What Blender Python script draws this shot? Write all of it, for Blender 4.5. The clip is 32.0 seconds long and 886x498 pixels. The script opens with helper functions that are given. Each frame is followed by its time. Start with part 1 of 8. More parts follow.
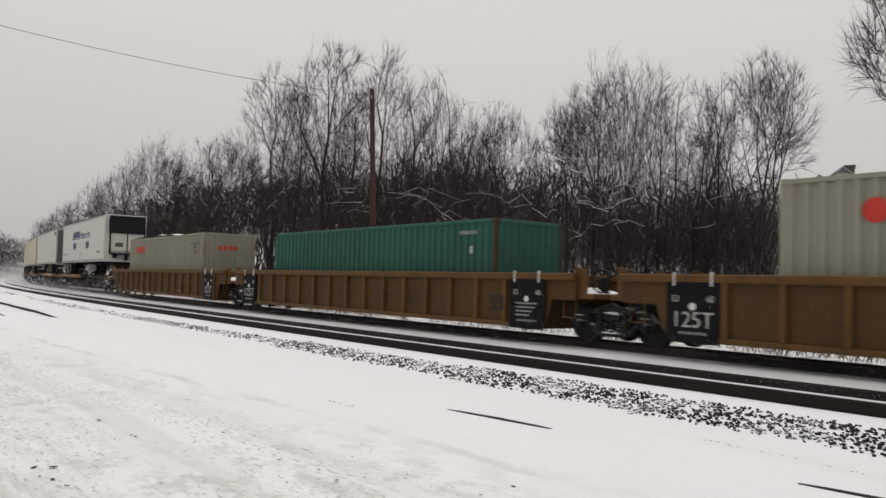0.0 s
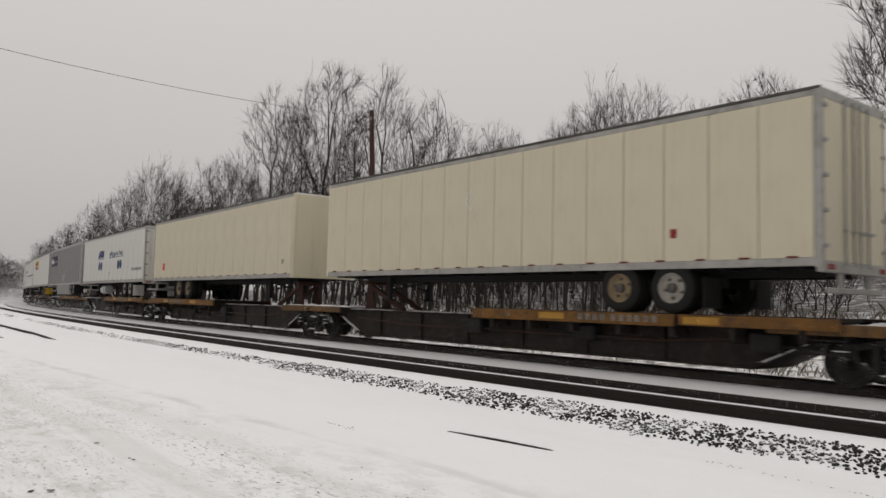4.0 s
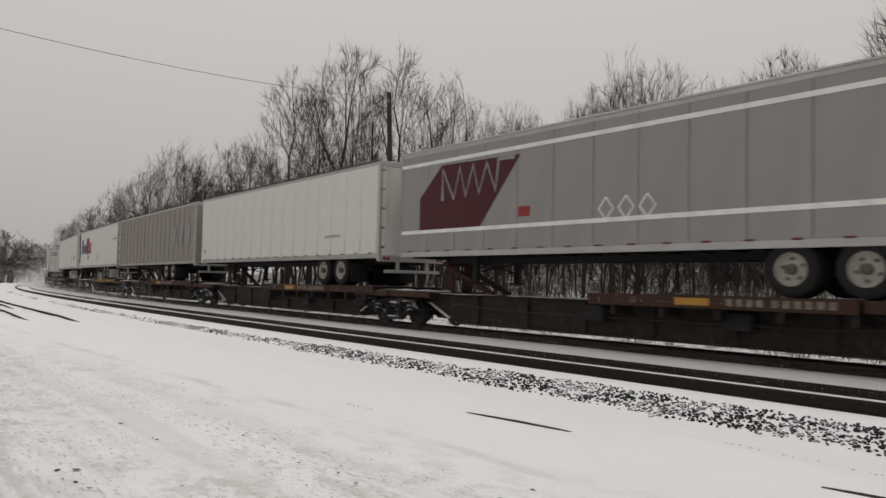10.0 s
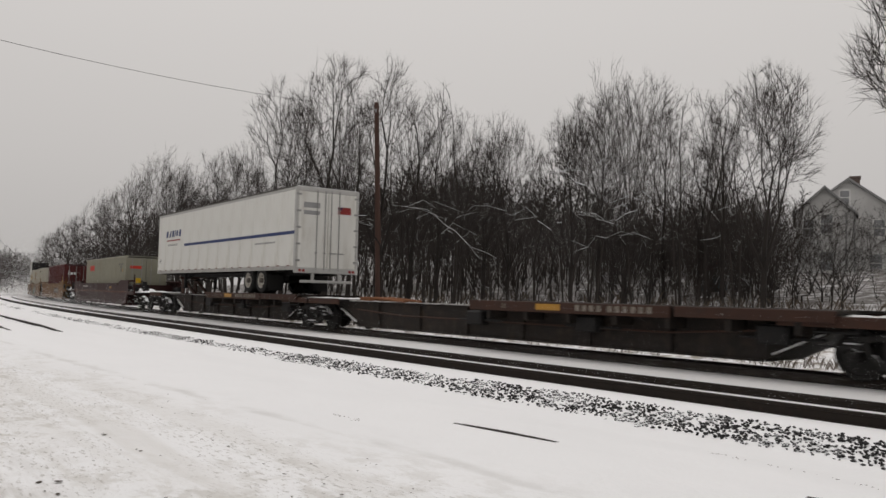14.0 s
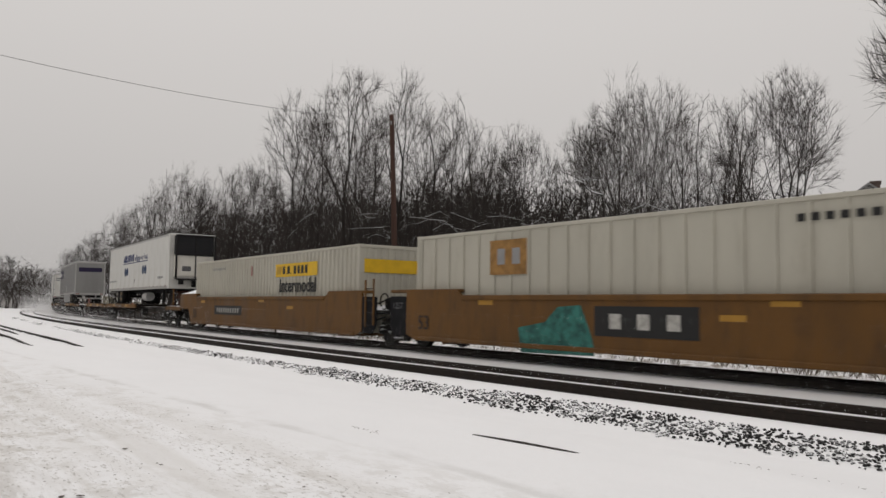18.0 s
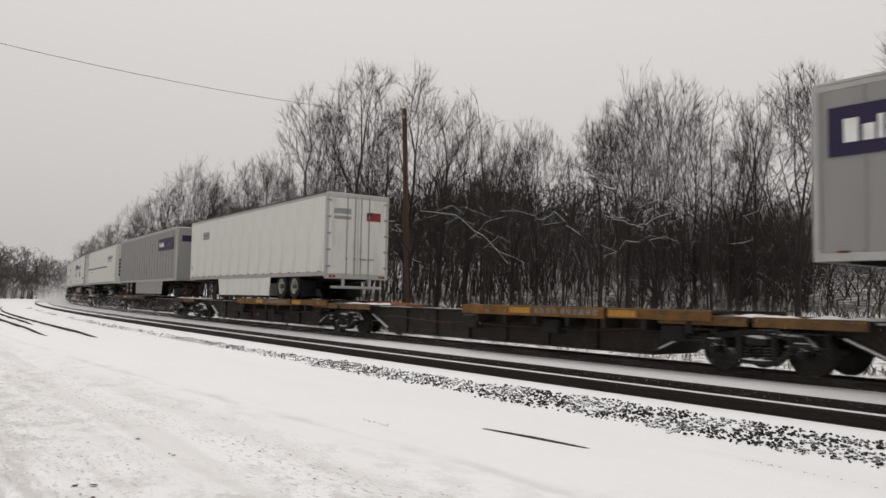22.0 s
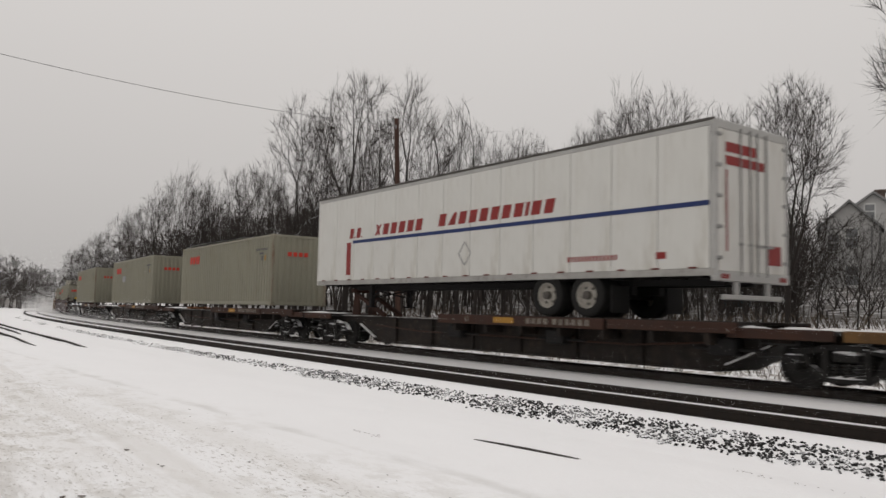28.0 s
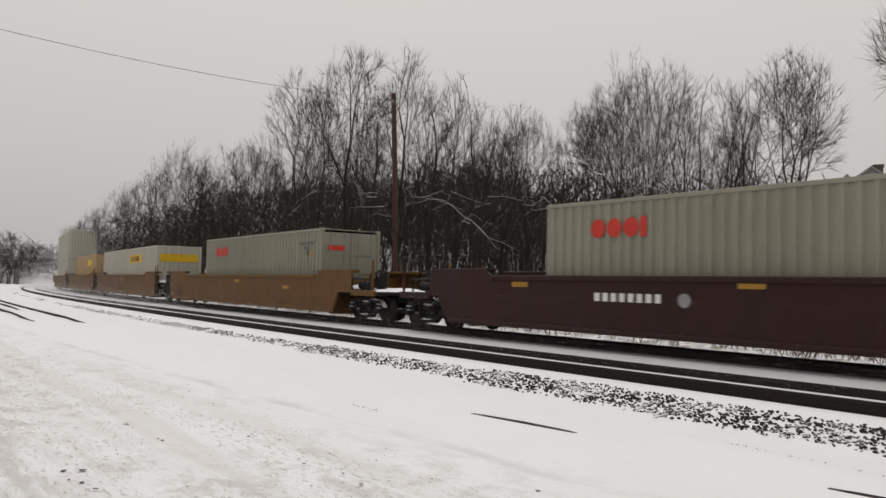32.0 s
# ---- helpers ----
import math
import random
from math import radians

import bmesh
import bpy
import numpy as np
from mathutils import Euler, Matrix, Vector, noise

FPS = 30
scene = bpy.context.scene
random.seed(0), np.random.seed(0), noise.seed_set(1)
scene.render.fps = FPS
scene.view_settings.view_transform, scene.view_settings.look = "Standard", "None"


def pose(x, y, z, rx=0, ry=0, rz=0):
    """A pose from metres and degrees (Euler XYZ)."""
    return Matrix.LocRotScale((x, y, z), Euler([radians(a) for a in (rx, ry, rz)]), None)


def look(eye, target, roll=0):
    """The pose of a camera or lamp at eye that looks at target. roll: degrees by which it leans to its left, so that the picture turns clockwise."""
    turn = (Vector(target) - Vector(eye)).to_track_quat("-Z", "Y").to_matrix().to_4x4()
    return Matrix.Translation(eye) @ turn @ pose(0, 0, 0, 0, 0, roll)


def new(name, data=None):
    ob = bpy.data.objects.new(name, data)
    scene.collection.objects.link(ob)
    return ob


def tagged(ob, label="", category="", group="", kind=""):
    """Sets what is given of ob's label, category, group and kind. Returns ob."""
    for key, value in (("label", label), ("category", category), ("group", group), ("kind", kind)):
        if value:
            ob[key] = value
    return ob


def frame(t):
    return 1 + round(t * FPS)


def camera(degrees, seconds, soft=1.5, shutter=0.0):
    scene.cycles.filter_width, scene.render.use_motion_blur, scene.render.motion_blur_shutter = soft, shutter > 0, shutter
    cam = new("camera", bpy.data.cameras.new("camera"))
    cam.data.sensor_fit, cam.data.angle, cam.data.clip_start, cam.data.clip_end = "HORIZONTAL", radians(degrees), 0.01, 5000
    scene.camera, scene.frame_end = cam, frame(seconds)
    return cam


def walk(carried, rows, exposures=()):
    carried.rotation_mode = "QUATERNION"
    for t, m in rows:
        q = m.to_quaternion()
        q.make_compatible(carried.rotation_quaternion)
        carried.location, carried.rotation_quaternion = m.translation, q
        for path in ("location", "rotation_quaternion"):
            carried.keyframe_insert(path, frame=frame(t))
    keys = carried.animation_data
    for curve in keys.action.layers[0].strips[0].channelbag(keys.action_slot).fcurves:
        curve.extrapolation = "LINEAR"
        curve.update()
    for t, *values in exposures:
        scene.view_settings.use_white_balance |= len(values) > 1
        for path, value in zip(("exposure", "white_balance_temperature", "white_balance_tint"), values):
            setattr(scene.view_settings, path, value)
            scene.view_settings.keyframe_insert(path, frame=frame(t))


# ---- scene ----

# ---------- camera: it stands still and is turned a little by the person who holds it ----------
EYE = (0.0, 0.0, 0.78)
cam = camera(59.8, 32.0, soft=1.5, shutter=0.12)
TURNS = [(0.0, -0.5, 3.64, 2.75), (0.5, -0.35, 3.64, 2.88), (1.0, -0.42, 3.59, 2.87), (1.5, -0.23, 3.89, 2.9),
         (2.0, -0.68, 4.18, 2.78), (2.5, -0.69, 4.37, 2.72), (3.0, -0.11, 4.1, 2.73), (3.5, -0.42, 4.72, 2.64),
         (5.5, -0.34, 5.52, 2.43), (6.0, 0.34, 5.12, 2.7), (6.5, 0.53, 4.49, 2.58), (7.0, 0.96, 4.03, 2.5),
         (7.5, 1.41, 3.82, 2.53), (8.0, 1.55, 3.67, 2.68), (8.5, 1.65, 3.49, 2.65), (9.0, 1.47, 3.59, 2.74),
         (9.5, 1.15, 3.71, 2.67), (10.0, 0.83, 3.79, 2.51), (10.5, 0.38, 3.97, 2.25), (11.0, 0.06, 4.01, 2.22),
         (11.5, -0.36, 4.29, 2.21), (12.0, -0.43, 4.34, 2.39), (12.5, -0.03, 4.34, 2.69), (13.0, 0.0, 4.63, 2.58),
         (13.5, -0.1, 4.58, 2.56), (15.5, 0.25, 4.66, 2.52), (16.0, 0.72, 5.14, 2.56), (16.5, 1.32, 5.67, 2.66),
         (17.0, 1.38, 5.42, 2.52), (17.5, 1.0, 5.54, 2.27), (18.0, 1.18, 5.35, 1.93), (18.5, 1.4, 5.13, 1.98),
         (19.0, 1.37, 4.89, 1.97), (19.5, 1.5, 4.71, 2.12), (20.0, 1.65, 4.64, 2.37), (20.5, 1.84, 4.66, 2.43),
         (21.0, 1.98, 5.05, 2.33), (21.5, 1.85, 5.12, 2.32), (22.0, 2.04, 4.88, 2.44), (22.5, 2.32, 4.75, 2.37),
         (23.0, 2.44, 4.92, 2.65), (23.5, 1.74, 4.9, 2.65), (24.0, 1.52, 4.93, 2.72), (24.5, 1.16, 4.89, 2.63),
         (25.0, 0.73, 4.97, 2.55), (25.5, 0.64, 5.02, 2.42), (27.5, 1.22, 5.3, 2.66), (28.0, 1.45, 5.66, 2.54),
         (28.5, 1.55, 5.27, 2.44), (29.0, 2.02, 5.2, 2.47), (29.5, 1.65, 4.59, 2.56), (30.0, 1.46, 4.31, 2.62),
         (30.5, 1.2, 4.27, 2.75), (31.0, 1.04, 4.34, 2.65), (31.5, 1.08, 4.09, 2.63), (32.0, 1.19, 3.84, 2.46)]
walk(cam, [(t, pose(*EYE, 90 + pitch, 0, yaw) @ pose(0, 0, 0, 0, 0, roll)) for t, yaw, pitch, roll in TURNS],
     exposures=[(0.0, 0.03), (1.5, 0.02), (3.0, -0.12), (6.0, -0.08), (8.0, -0.18), (9.5, -0.22), (11.0, -0.14), (12.0, -0.04), (13.0, -0.1), (16.0, 0.0), (17.0, 0.03), (18.0, -0.08), (19.0, -0.1),
                (20.0, -0.08), (21.0, 0.02), (22.0, 0.08), (22.5, -0.06), (23.0, -0.2), (24.0, -0.09), (25.0, -0.12), (28.0, -0.05), (32.0, -0.04)])

# ---------- overcast sky, one wide soft sun ----------
SUN_UP, SUN_ROUND = 66, 340
world = bpy.data.worlds.new("overcast_sky")
scene.world = world
world.use_nodes = True
wn, wl = world.node_tree.nodes, world.node_tree.links
sky = wn.new("ShaderNodeTexSky")
sky.sky_type, sky.sun_disc = "NISHITA", False
sky.sun_elevation, sky.sun_rotation = radians(SUN_UP), radians(SUN_ROUND)
sky.dust_density, sky.air_density = 6.0, 1.0
grey = wn.new("ShaderNodeHueSaturation")
grey.inputs["Saturation"].default_value = 0.0
grey.inputs["Value"].default_value = 0.12
cloud = wn.new("ShaderNodeMix")
cloud.data_type = "RGBA"
cloud.inputs[0].default_value = 0.88
cloud.inputs[7].default_value = (1, 1, 1, 1)
wl.new(sky.outputs[0], grey.inputs["Color"])
wl.new(grey.outputs[0], cloud.inputs[6])
# an overcast sky is brighter overhead than near the skyline
place = wn.new("ShaderNodeTexCoord")
split = wn.new("ShaderNodeSeparateXYZ")
wl.new(place.outputs["Generated"], split.inputs[0])
rise = wn.new("ShaderNodeValToRGB")
for k, (at_z, level) in enumerate(((0.0, 0.50), (0.16, 0.585), (0.36, 0.665), (1.0, 0.84))):
    stop = rise.color_ramp.elements[k] if k < 2 else rise.color_ramp.elements.new(at_z)
    stop.position, stop.color = at_z, (level * 1.043, level, level * 0.972, 1)
wl.new(split.outputs[2], rise.inputs[0])
tone = wn.new("ShaderNodeMix")
tone.data_type, tone.blend_type = "RGBA", "MULTIPLY"
tone.inputs[0].default_value = 1.0
wl.new(cloud.outputs[2], tone.inputs[6])
wl.new(rise.outputs[0], tone.inputs[7])
wl.new(tone.outputs[2], wn["Background"].inputs[0])
wn["Background"].inputs[1].default_value = 1.0
sun = new("sun", bpy.data.lights.new("sun", "SUN"))
sun.data.energy, sun.data.angle, sun.data.color = 0.55, radians(50), (1.0, 0.975, 0.95)
sun.matrix_world = look((-12, 34, 80), (0, 0, 0))

# ---------- materials ----------
MATS = {}


def mat(name, colour, rough=0.6, metal=0.0, vary=0.1, scale=2.0, bump=0.15, fine=45.0, grime=None, amount=0.0,
        stretch=(1, 1, 1), snow=0.0):
    """A surface with grain and stains in object space; grime: colour of streaks; snow: share of it that lies on faces that look up."""
    if name in MATS:
        return MATS[name]
    m = bpy.data.materials.new(name)
    m.use_nodes = True
    n, l = m.node_tree.nodes, m.node_tree.links
    bsdf = n["Principled BSDF"]
    co = n.new("ShaderNodeTexCoord")
    mp = n.new("ShaderNodeMapping")
    mp.inputs["Scale"].default_value = stretch
    l.new(co.outputs["Object"], mp.inputs[0])

    def noise_at(size, detail, rough_=0.6):
        t = n.new("ShaderNodeTexNoise")
        t.inputs["Scale"].default_value, t.inputs["Detail"].default_value = size, detail
        t.inputs["Roughness"].default_value = rough_
        l.new(mp.outputs[0], t.inputs["Vector"])
        return t.outputs[0]

    def blend(a, b, by):
        x = n.new("ShaderNodeMix")
        x.data_type = "RGBA"
        for k, v in ((6, a), (7, b), (0, by)):
            if isinstance(v, (tuple, list)):
                x.inputs[k].default_value = (*v[:3], 1)
            elif isinstance(v, float):
                x.inputs[k].default_value = v
            else:
                l.new(v, x.inputs[k])
        return x.outputs[2]

    def ramp(v, lo, hi, top=1.0):
        r = n.new("ShaderNodeMapRange")
        r.interpolation_type = "SMOOTHSTEP"
        for k, q in ((1, lo), (2, hi), (3, 0.0), (4, top)):
            r.inputs[k].default_value = q
        l.new(v, r.inputs[0])
        return r.outputs[0]
    coarse, grain = noise_at(scale, 5.0), noise_at(fine, 3.0)
    dark = tuple(c * (1 - vary) for c in colour)
    light = tuple(min(0.95, c * (1 + vary)) for c in colour)
    col = blend(dark, light, ramp(coarse, 0.3, 0.7))
    col = blend(col, dark, ramp(grain, 0.5, 0.85, 0.5))
    if grime:
        col = blend(col, grime, ramp(noise_at(scale * 2.3, 8.0, 0.7), 0.62 - 0.3 * amount, 0.8, min(1.0, amount * 1.6)))
    rgh = ramp(coarse, 0.2, 0.8, 0.2)
    add = n.new("ShaderNodeMath")
    add.inputs[1].default_value = rough - 0.1
    l.new(rgh, add.inputs[0])
    l.new(add.outputs[0], bsdf.inputs["Roughness"])
    if snow:
        g = n.new("ShaderNodeNewGeometry")
        s = n.new("ShaderNodeSeparateXYZ")
        l.new(g.outputs["Normal"], s.inputs[0])
        u = n.new("ShaderNodeMath")
        u.operation = "MULTIPLY"
        l.new(ramp(s.outputs[2], 0.35, 0.75), u.inputs[0])
        l.new(ramp(noise_at(1.3, 4.0), 0.62 - 0.35 * snow, 0.68 - 0.2 * snow), u.inputs[1])
        col = blend(col, (0.82, 0.83, 0.84), u.outputs[0])
    if rough >= 0.45:
        bsdf.inputs["Specular IOR Level"].default_value = 0.25
    l.new(col, bsdf.inputs["Base Color"])
    bsdf.inputs["Metallic"].default_value = metal
    if bump:
        b = n.new("ShaderNodeBump")
        b.inputs["Strength"].default_value, b.inputs["Distance"].default_value = bump, 0.01
        l.new(grain, b.inputs["Height"])
        l.new(b.outputs[0], bsdf.inputs["Normal"])
    MATS[name] = m
    return m


GRIME = (0.10, 0.085, 0.07)
white = mat("white_trailer_paint", (0.64, 0.635, 0.60), 0.5, 0, 0.06, 0.7, 0.05, 30, (0.40, 0.375, 0.32), 0.5, (1, 1, 0.2))
cream = mat("yellowed_trailer_paint", (0.62, 0.57, 0.43), 0.5, 0, 0.08, 0.6, 0.05, 30, (0.38, 0.33, 0.23), 0.5, (1, 1, 0.2))
silver = mat("bare_aluminium_sheet", (0.275, 0.272, 0.265), 0.5, 0.2, 0.08, 0.8, 0.05, 30, (0.30, 0.29, 0.28), 0.35, (1, 1, 0.25))
dusty = mat("dull_tan_aluminium", (0.27, 0.25, 0.22), 0.6, 0.1, 0.1, 0.8, 0.05, 30, (0.19, 0.165, 0.13), 0.55, (1, 1, 0.2))
rail_grey = mat("aluminium_rail", (0.42, 0.415, 0.40), 0.45, 0.4, 0.08, 2, 0.05, 50, GRIME, 0.2)
dirty_rail = mat("grimy_bottom_rail", (0.36, 0.35, 0.33), 0.6, 0.2, 0.12, 2, 0.05, 50, GRIME, 0.45)
roof_grey = mat("trailer_roof", (0.42, 0.42, 0.41), 0.6, 0.1, 0.1, 1, 0.05, 40, GRIME, 0.2)
dark_end = mat("grey_roll_door", (0.115, 0.115, 0.105), 0.6, 0.1, 0.1, 1.5, 0.08, 40, (0.14, 0.13, 0.12), 0.3)
black = mat("grimy_black_steel", (0.016, 0.015, 0.015), 0.7, 0.1, 0.25, 3, 0.25, 40, (0.045, 0.037, 0.03), 0.3)
frame_black = mat("trailer_frame_black", (0.016, 0.015, 0.015), 0.75, 0.1, 0.2, 3, 0.2, 40, (0.04, 0.035, 0.03), 0.3)
spine_mat = mat("spine_beam_black", (0.021, 0.017, 0.0145), 0.75, 0.1, 0.3, 1.6, 0.2, 40, (0.062, 0.042, 0.03), 0.5)
rubber = mat("tyre_rubber", (0.014, 0.0135, 0.013), 0.85, 0, 0.2, 6, 0.2, 60, (0.035, 0.032, 0.03), 0.3)
rim_white = mat("painted_white_rim", (0.36, 0.34, 0.30), 0.5, 0.1, 0.15, 5, 0.1, 60, (0.20, 0.16, 0.12), 0.4)
rim_tan = mat("rusty_cream_rim", (0.26, 0.20, 0.12), 0.6, 0.1, 0.15, 5, 0.1, 60, (0.12, 0.08, 0.05), 0.4)
hub_mat = mat("greasy_hub", (0.10, 0.09, 0.08), 0.6, 0.3, 0.2, 8, 0.1, 60)
wheel_steel = mat("railway_wheel_steel", (0.018, 0.017, 0.016), 0.65, 0.3, 0.2, 5, 0.15, 50, (0.04, 0.032, 0.028), 0.3)
truck_mat = mat("cast_truck_steel", (0.017, 0.016, 0.015), 0.75, 0.1, 0.25, 4, 0.3, 40, (0.05, 0.04, 0.033), 0.35, (1, 1, 1), 0.45)
yellow_car = mat("ochre_car_paint", (0.125, 0.059, 0.0135), 0.6, 0, 0.14, 1.2, 0.1, 40, (0.066, 0.035, 0.013), 0.6, (1, 1, 0.35))
yellow_old = mat("faded_ochre_ribbed_paint", (0.108, 0.053, 0.0135), 0.65, 0, 0.16, 1.2, 0.12, 40, (0.058, 0.034, 0.016), 0.6, (1, 1, 0.4))
# darker copy of the rib ochre: shade between ribs put into the colour, plus grime
yellow_recess_shade = mat("grimy_shaded_ochre_recess", (0.074, 0.038, 0.011), 0.7, 0, 0.18, 1.2, 0.12, 40, (0.06, 0.037, 0.02), 0.55, (1, 1, 0.4))
maroon_car = mat("maroon_car_paint", (0.030, 0.009, 0.008), 0.6, 0, 0.16, 1.2, 0.1, 40, (0.034, 0.019, 0.016), 0.4, (1, 1, 0.35))
deck_yellow = mat("worn_yellow_sill", (0.17, 0.08, 0.018), 0.7, 0, 0.25, 1.5, 0.15, 40, (0.028, 0.02, 0.015), 0.75)
deck_brown = mat("rust_brown_sill", (0.045, 0.021, 0.014), 0.75, 0, 0.2, 1.5, 0.15, 40, (0.03, 0.022, 0.018), 0.5)
sill_patch = mat("amber_reflector", (0.36, 0.19, 0.03), 0.5, 0, 0.1, 4, 0.05, 60, (0.2, 0.1, 0.03), 0.3)
rust = mat("rust", (0.20, 0.085, 0.04), 0.85, 0, 0.2, 4, 0.2, 50)
box_grey = mat("pale_grey_green_container", (0.262, 0.252, 0.196), 0.55, 0, 0.07, 0.8, 0.08, 40, (0.19, 0.16, 0.11), 0.45, (1, 1, 0.3))
rust_dark = mat("dark_rusty_edge", (0.045, 0.035, 0.026), 0.8, 0, 0.3, 2, 0.2, 40, (0.09, 0.045, 0.025), 0.6)
box_rusty = mat("grey_green_rust_streaked_edge", (0.25, 0.235, 0.18), 0.65, 0, 0.12, 2.0, 0.12, 40, (0.15, 0.062, 0.03), 0.72, (1, 1, 0.3))
box_white = mat("white_container", (0.44, 0.42, 0.355), 0.55, 0, 0.06, 0.8, 0.08, 40, (0.34, 0.31, 0.25), 0.4, (1, 1, 0.3))
box_green = mat("green_container", (0.022, 0.095, 0.068), 0.5, 0, 0.14, 0.8, 0.08, 40, (0.02, 0.075, 0.055), 0.4, (1, 1, 0.3))
box_red = mat("dark_red_container", (0.072, 0.013, 0.013), 0.5, 0, 0.14, 0.8, 0.08, 40, (0.06, 0.016, 0.015), 0.4, (1, 1, 0.3))
box_rust = mat("orange_brown_container", (0.18, 0.047, 0.026), 0.55, 0, 0.12, 0.8, 0.08, 40, (0.14, 0.04, 0.025), 0.4, (1, 1, 0.3))
box_tan = mat("tan_container", (0.42, 0.30, 0.17), 0.6, 0, 0.1, 0.8, 0.08, 40, (0.25, 0.17, 0.1), 0.3)
ink_blue = mat("navy_marking", (0.02, 0.035, 0.12), 0.5, 0, 0.1, 3, 0)
dot_blue = mat("blue_disc", (0.012, 0.04, 0.105), 0.5, 0, 0.1, 3, 0)
ink_red = mat("red_marking", (0.24, 0.03, 0.028), 0.5, 0, 0.1, 3, 0)
ink_orange = mat("orange_red_marking", (0.52, 0.045, 0.03), 0.5, 0, 0.1, 3, 0)
ink_maroon = mat("maroon_marking", (0.062, 0.011, 0.015), 0.5, 0, 0.1, 3, 0)
ink_purple = mat("purple_marking", (0.025, 0.019, 0.052), 0.5, 0, 0.1, 3, 0)
ink_black = mat("black_marking", (0.02, 0.02, 0.02), 0.6, 0, 0.1, 3, 0)
ink_grey = mat("grey_marking", (0.26, 0.26, 0.26), 0.6, 0, 0.1, 3, 0)
ink_dim = mat("dark_grey_marking", (0.10, 0.10, 0.105), 0.6, 0, 0.1, 3, 0)
ink_white = mat("white_marking", (0.72, 0.72, 0.70), 0.6, 0, 0.1, 3, 0)
sign_yellow = mat("yellow_sign_panel", (0.66, 0.41, 0.02), 0.5, 0, 0.08, 3, 0)
graffiti = mat("teal_spray_paint", (0.03, 0.13, 0.11), 0.6, 0, 0.5, 5, 0, 9)
panel_navy = mat("dark_blue_panel", (0.0045, 0.0045, 0.006), 0.85, 0, 0.15, 3, 0.05)
steel_grey = mat("galvanised_steel", (0.30, 0.30, 0.29), 0.5, 0.6, 0.15, 4, 0.1, 50, GRIME, 0.3)
ice_blob = mat("dirty_packed_snow", (0.66, 0.66, 0.66), 0.8, 0, 0.15, 4, 0.4, 30)
snow_cap = mat("loose_snow", (0.84, 0.85, 0.87), 0.75, 0, 0.05, 2, 0.4, 25)
rail_steel = mat("rusty_rail", (0.022, 0.017, 0.014), 0.75, 0.3, 0.2, 5, 0.2, 60, (0.06, 0.04, 0.03), 0.4)
stone_mat = mat("dark_ballast_stone", (0.028, 0.027, 0.027), 0.85, 0, 0.4, 9, 0.4, 60, None, 0, (1, 1, 1), 0.42)


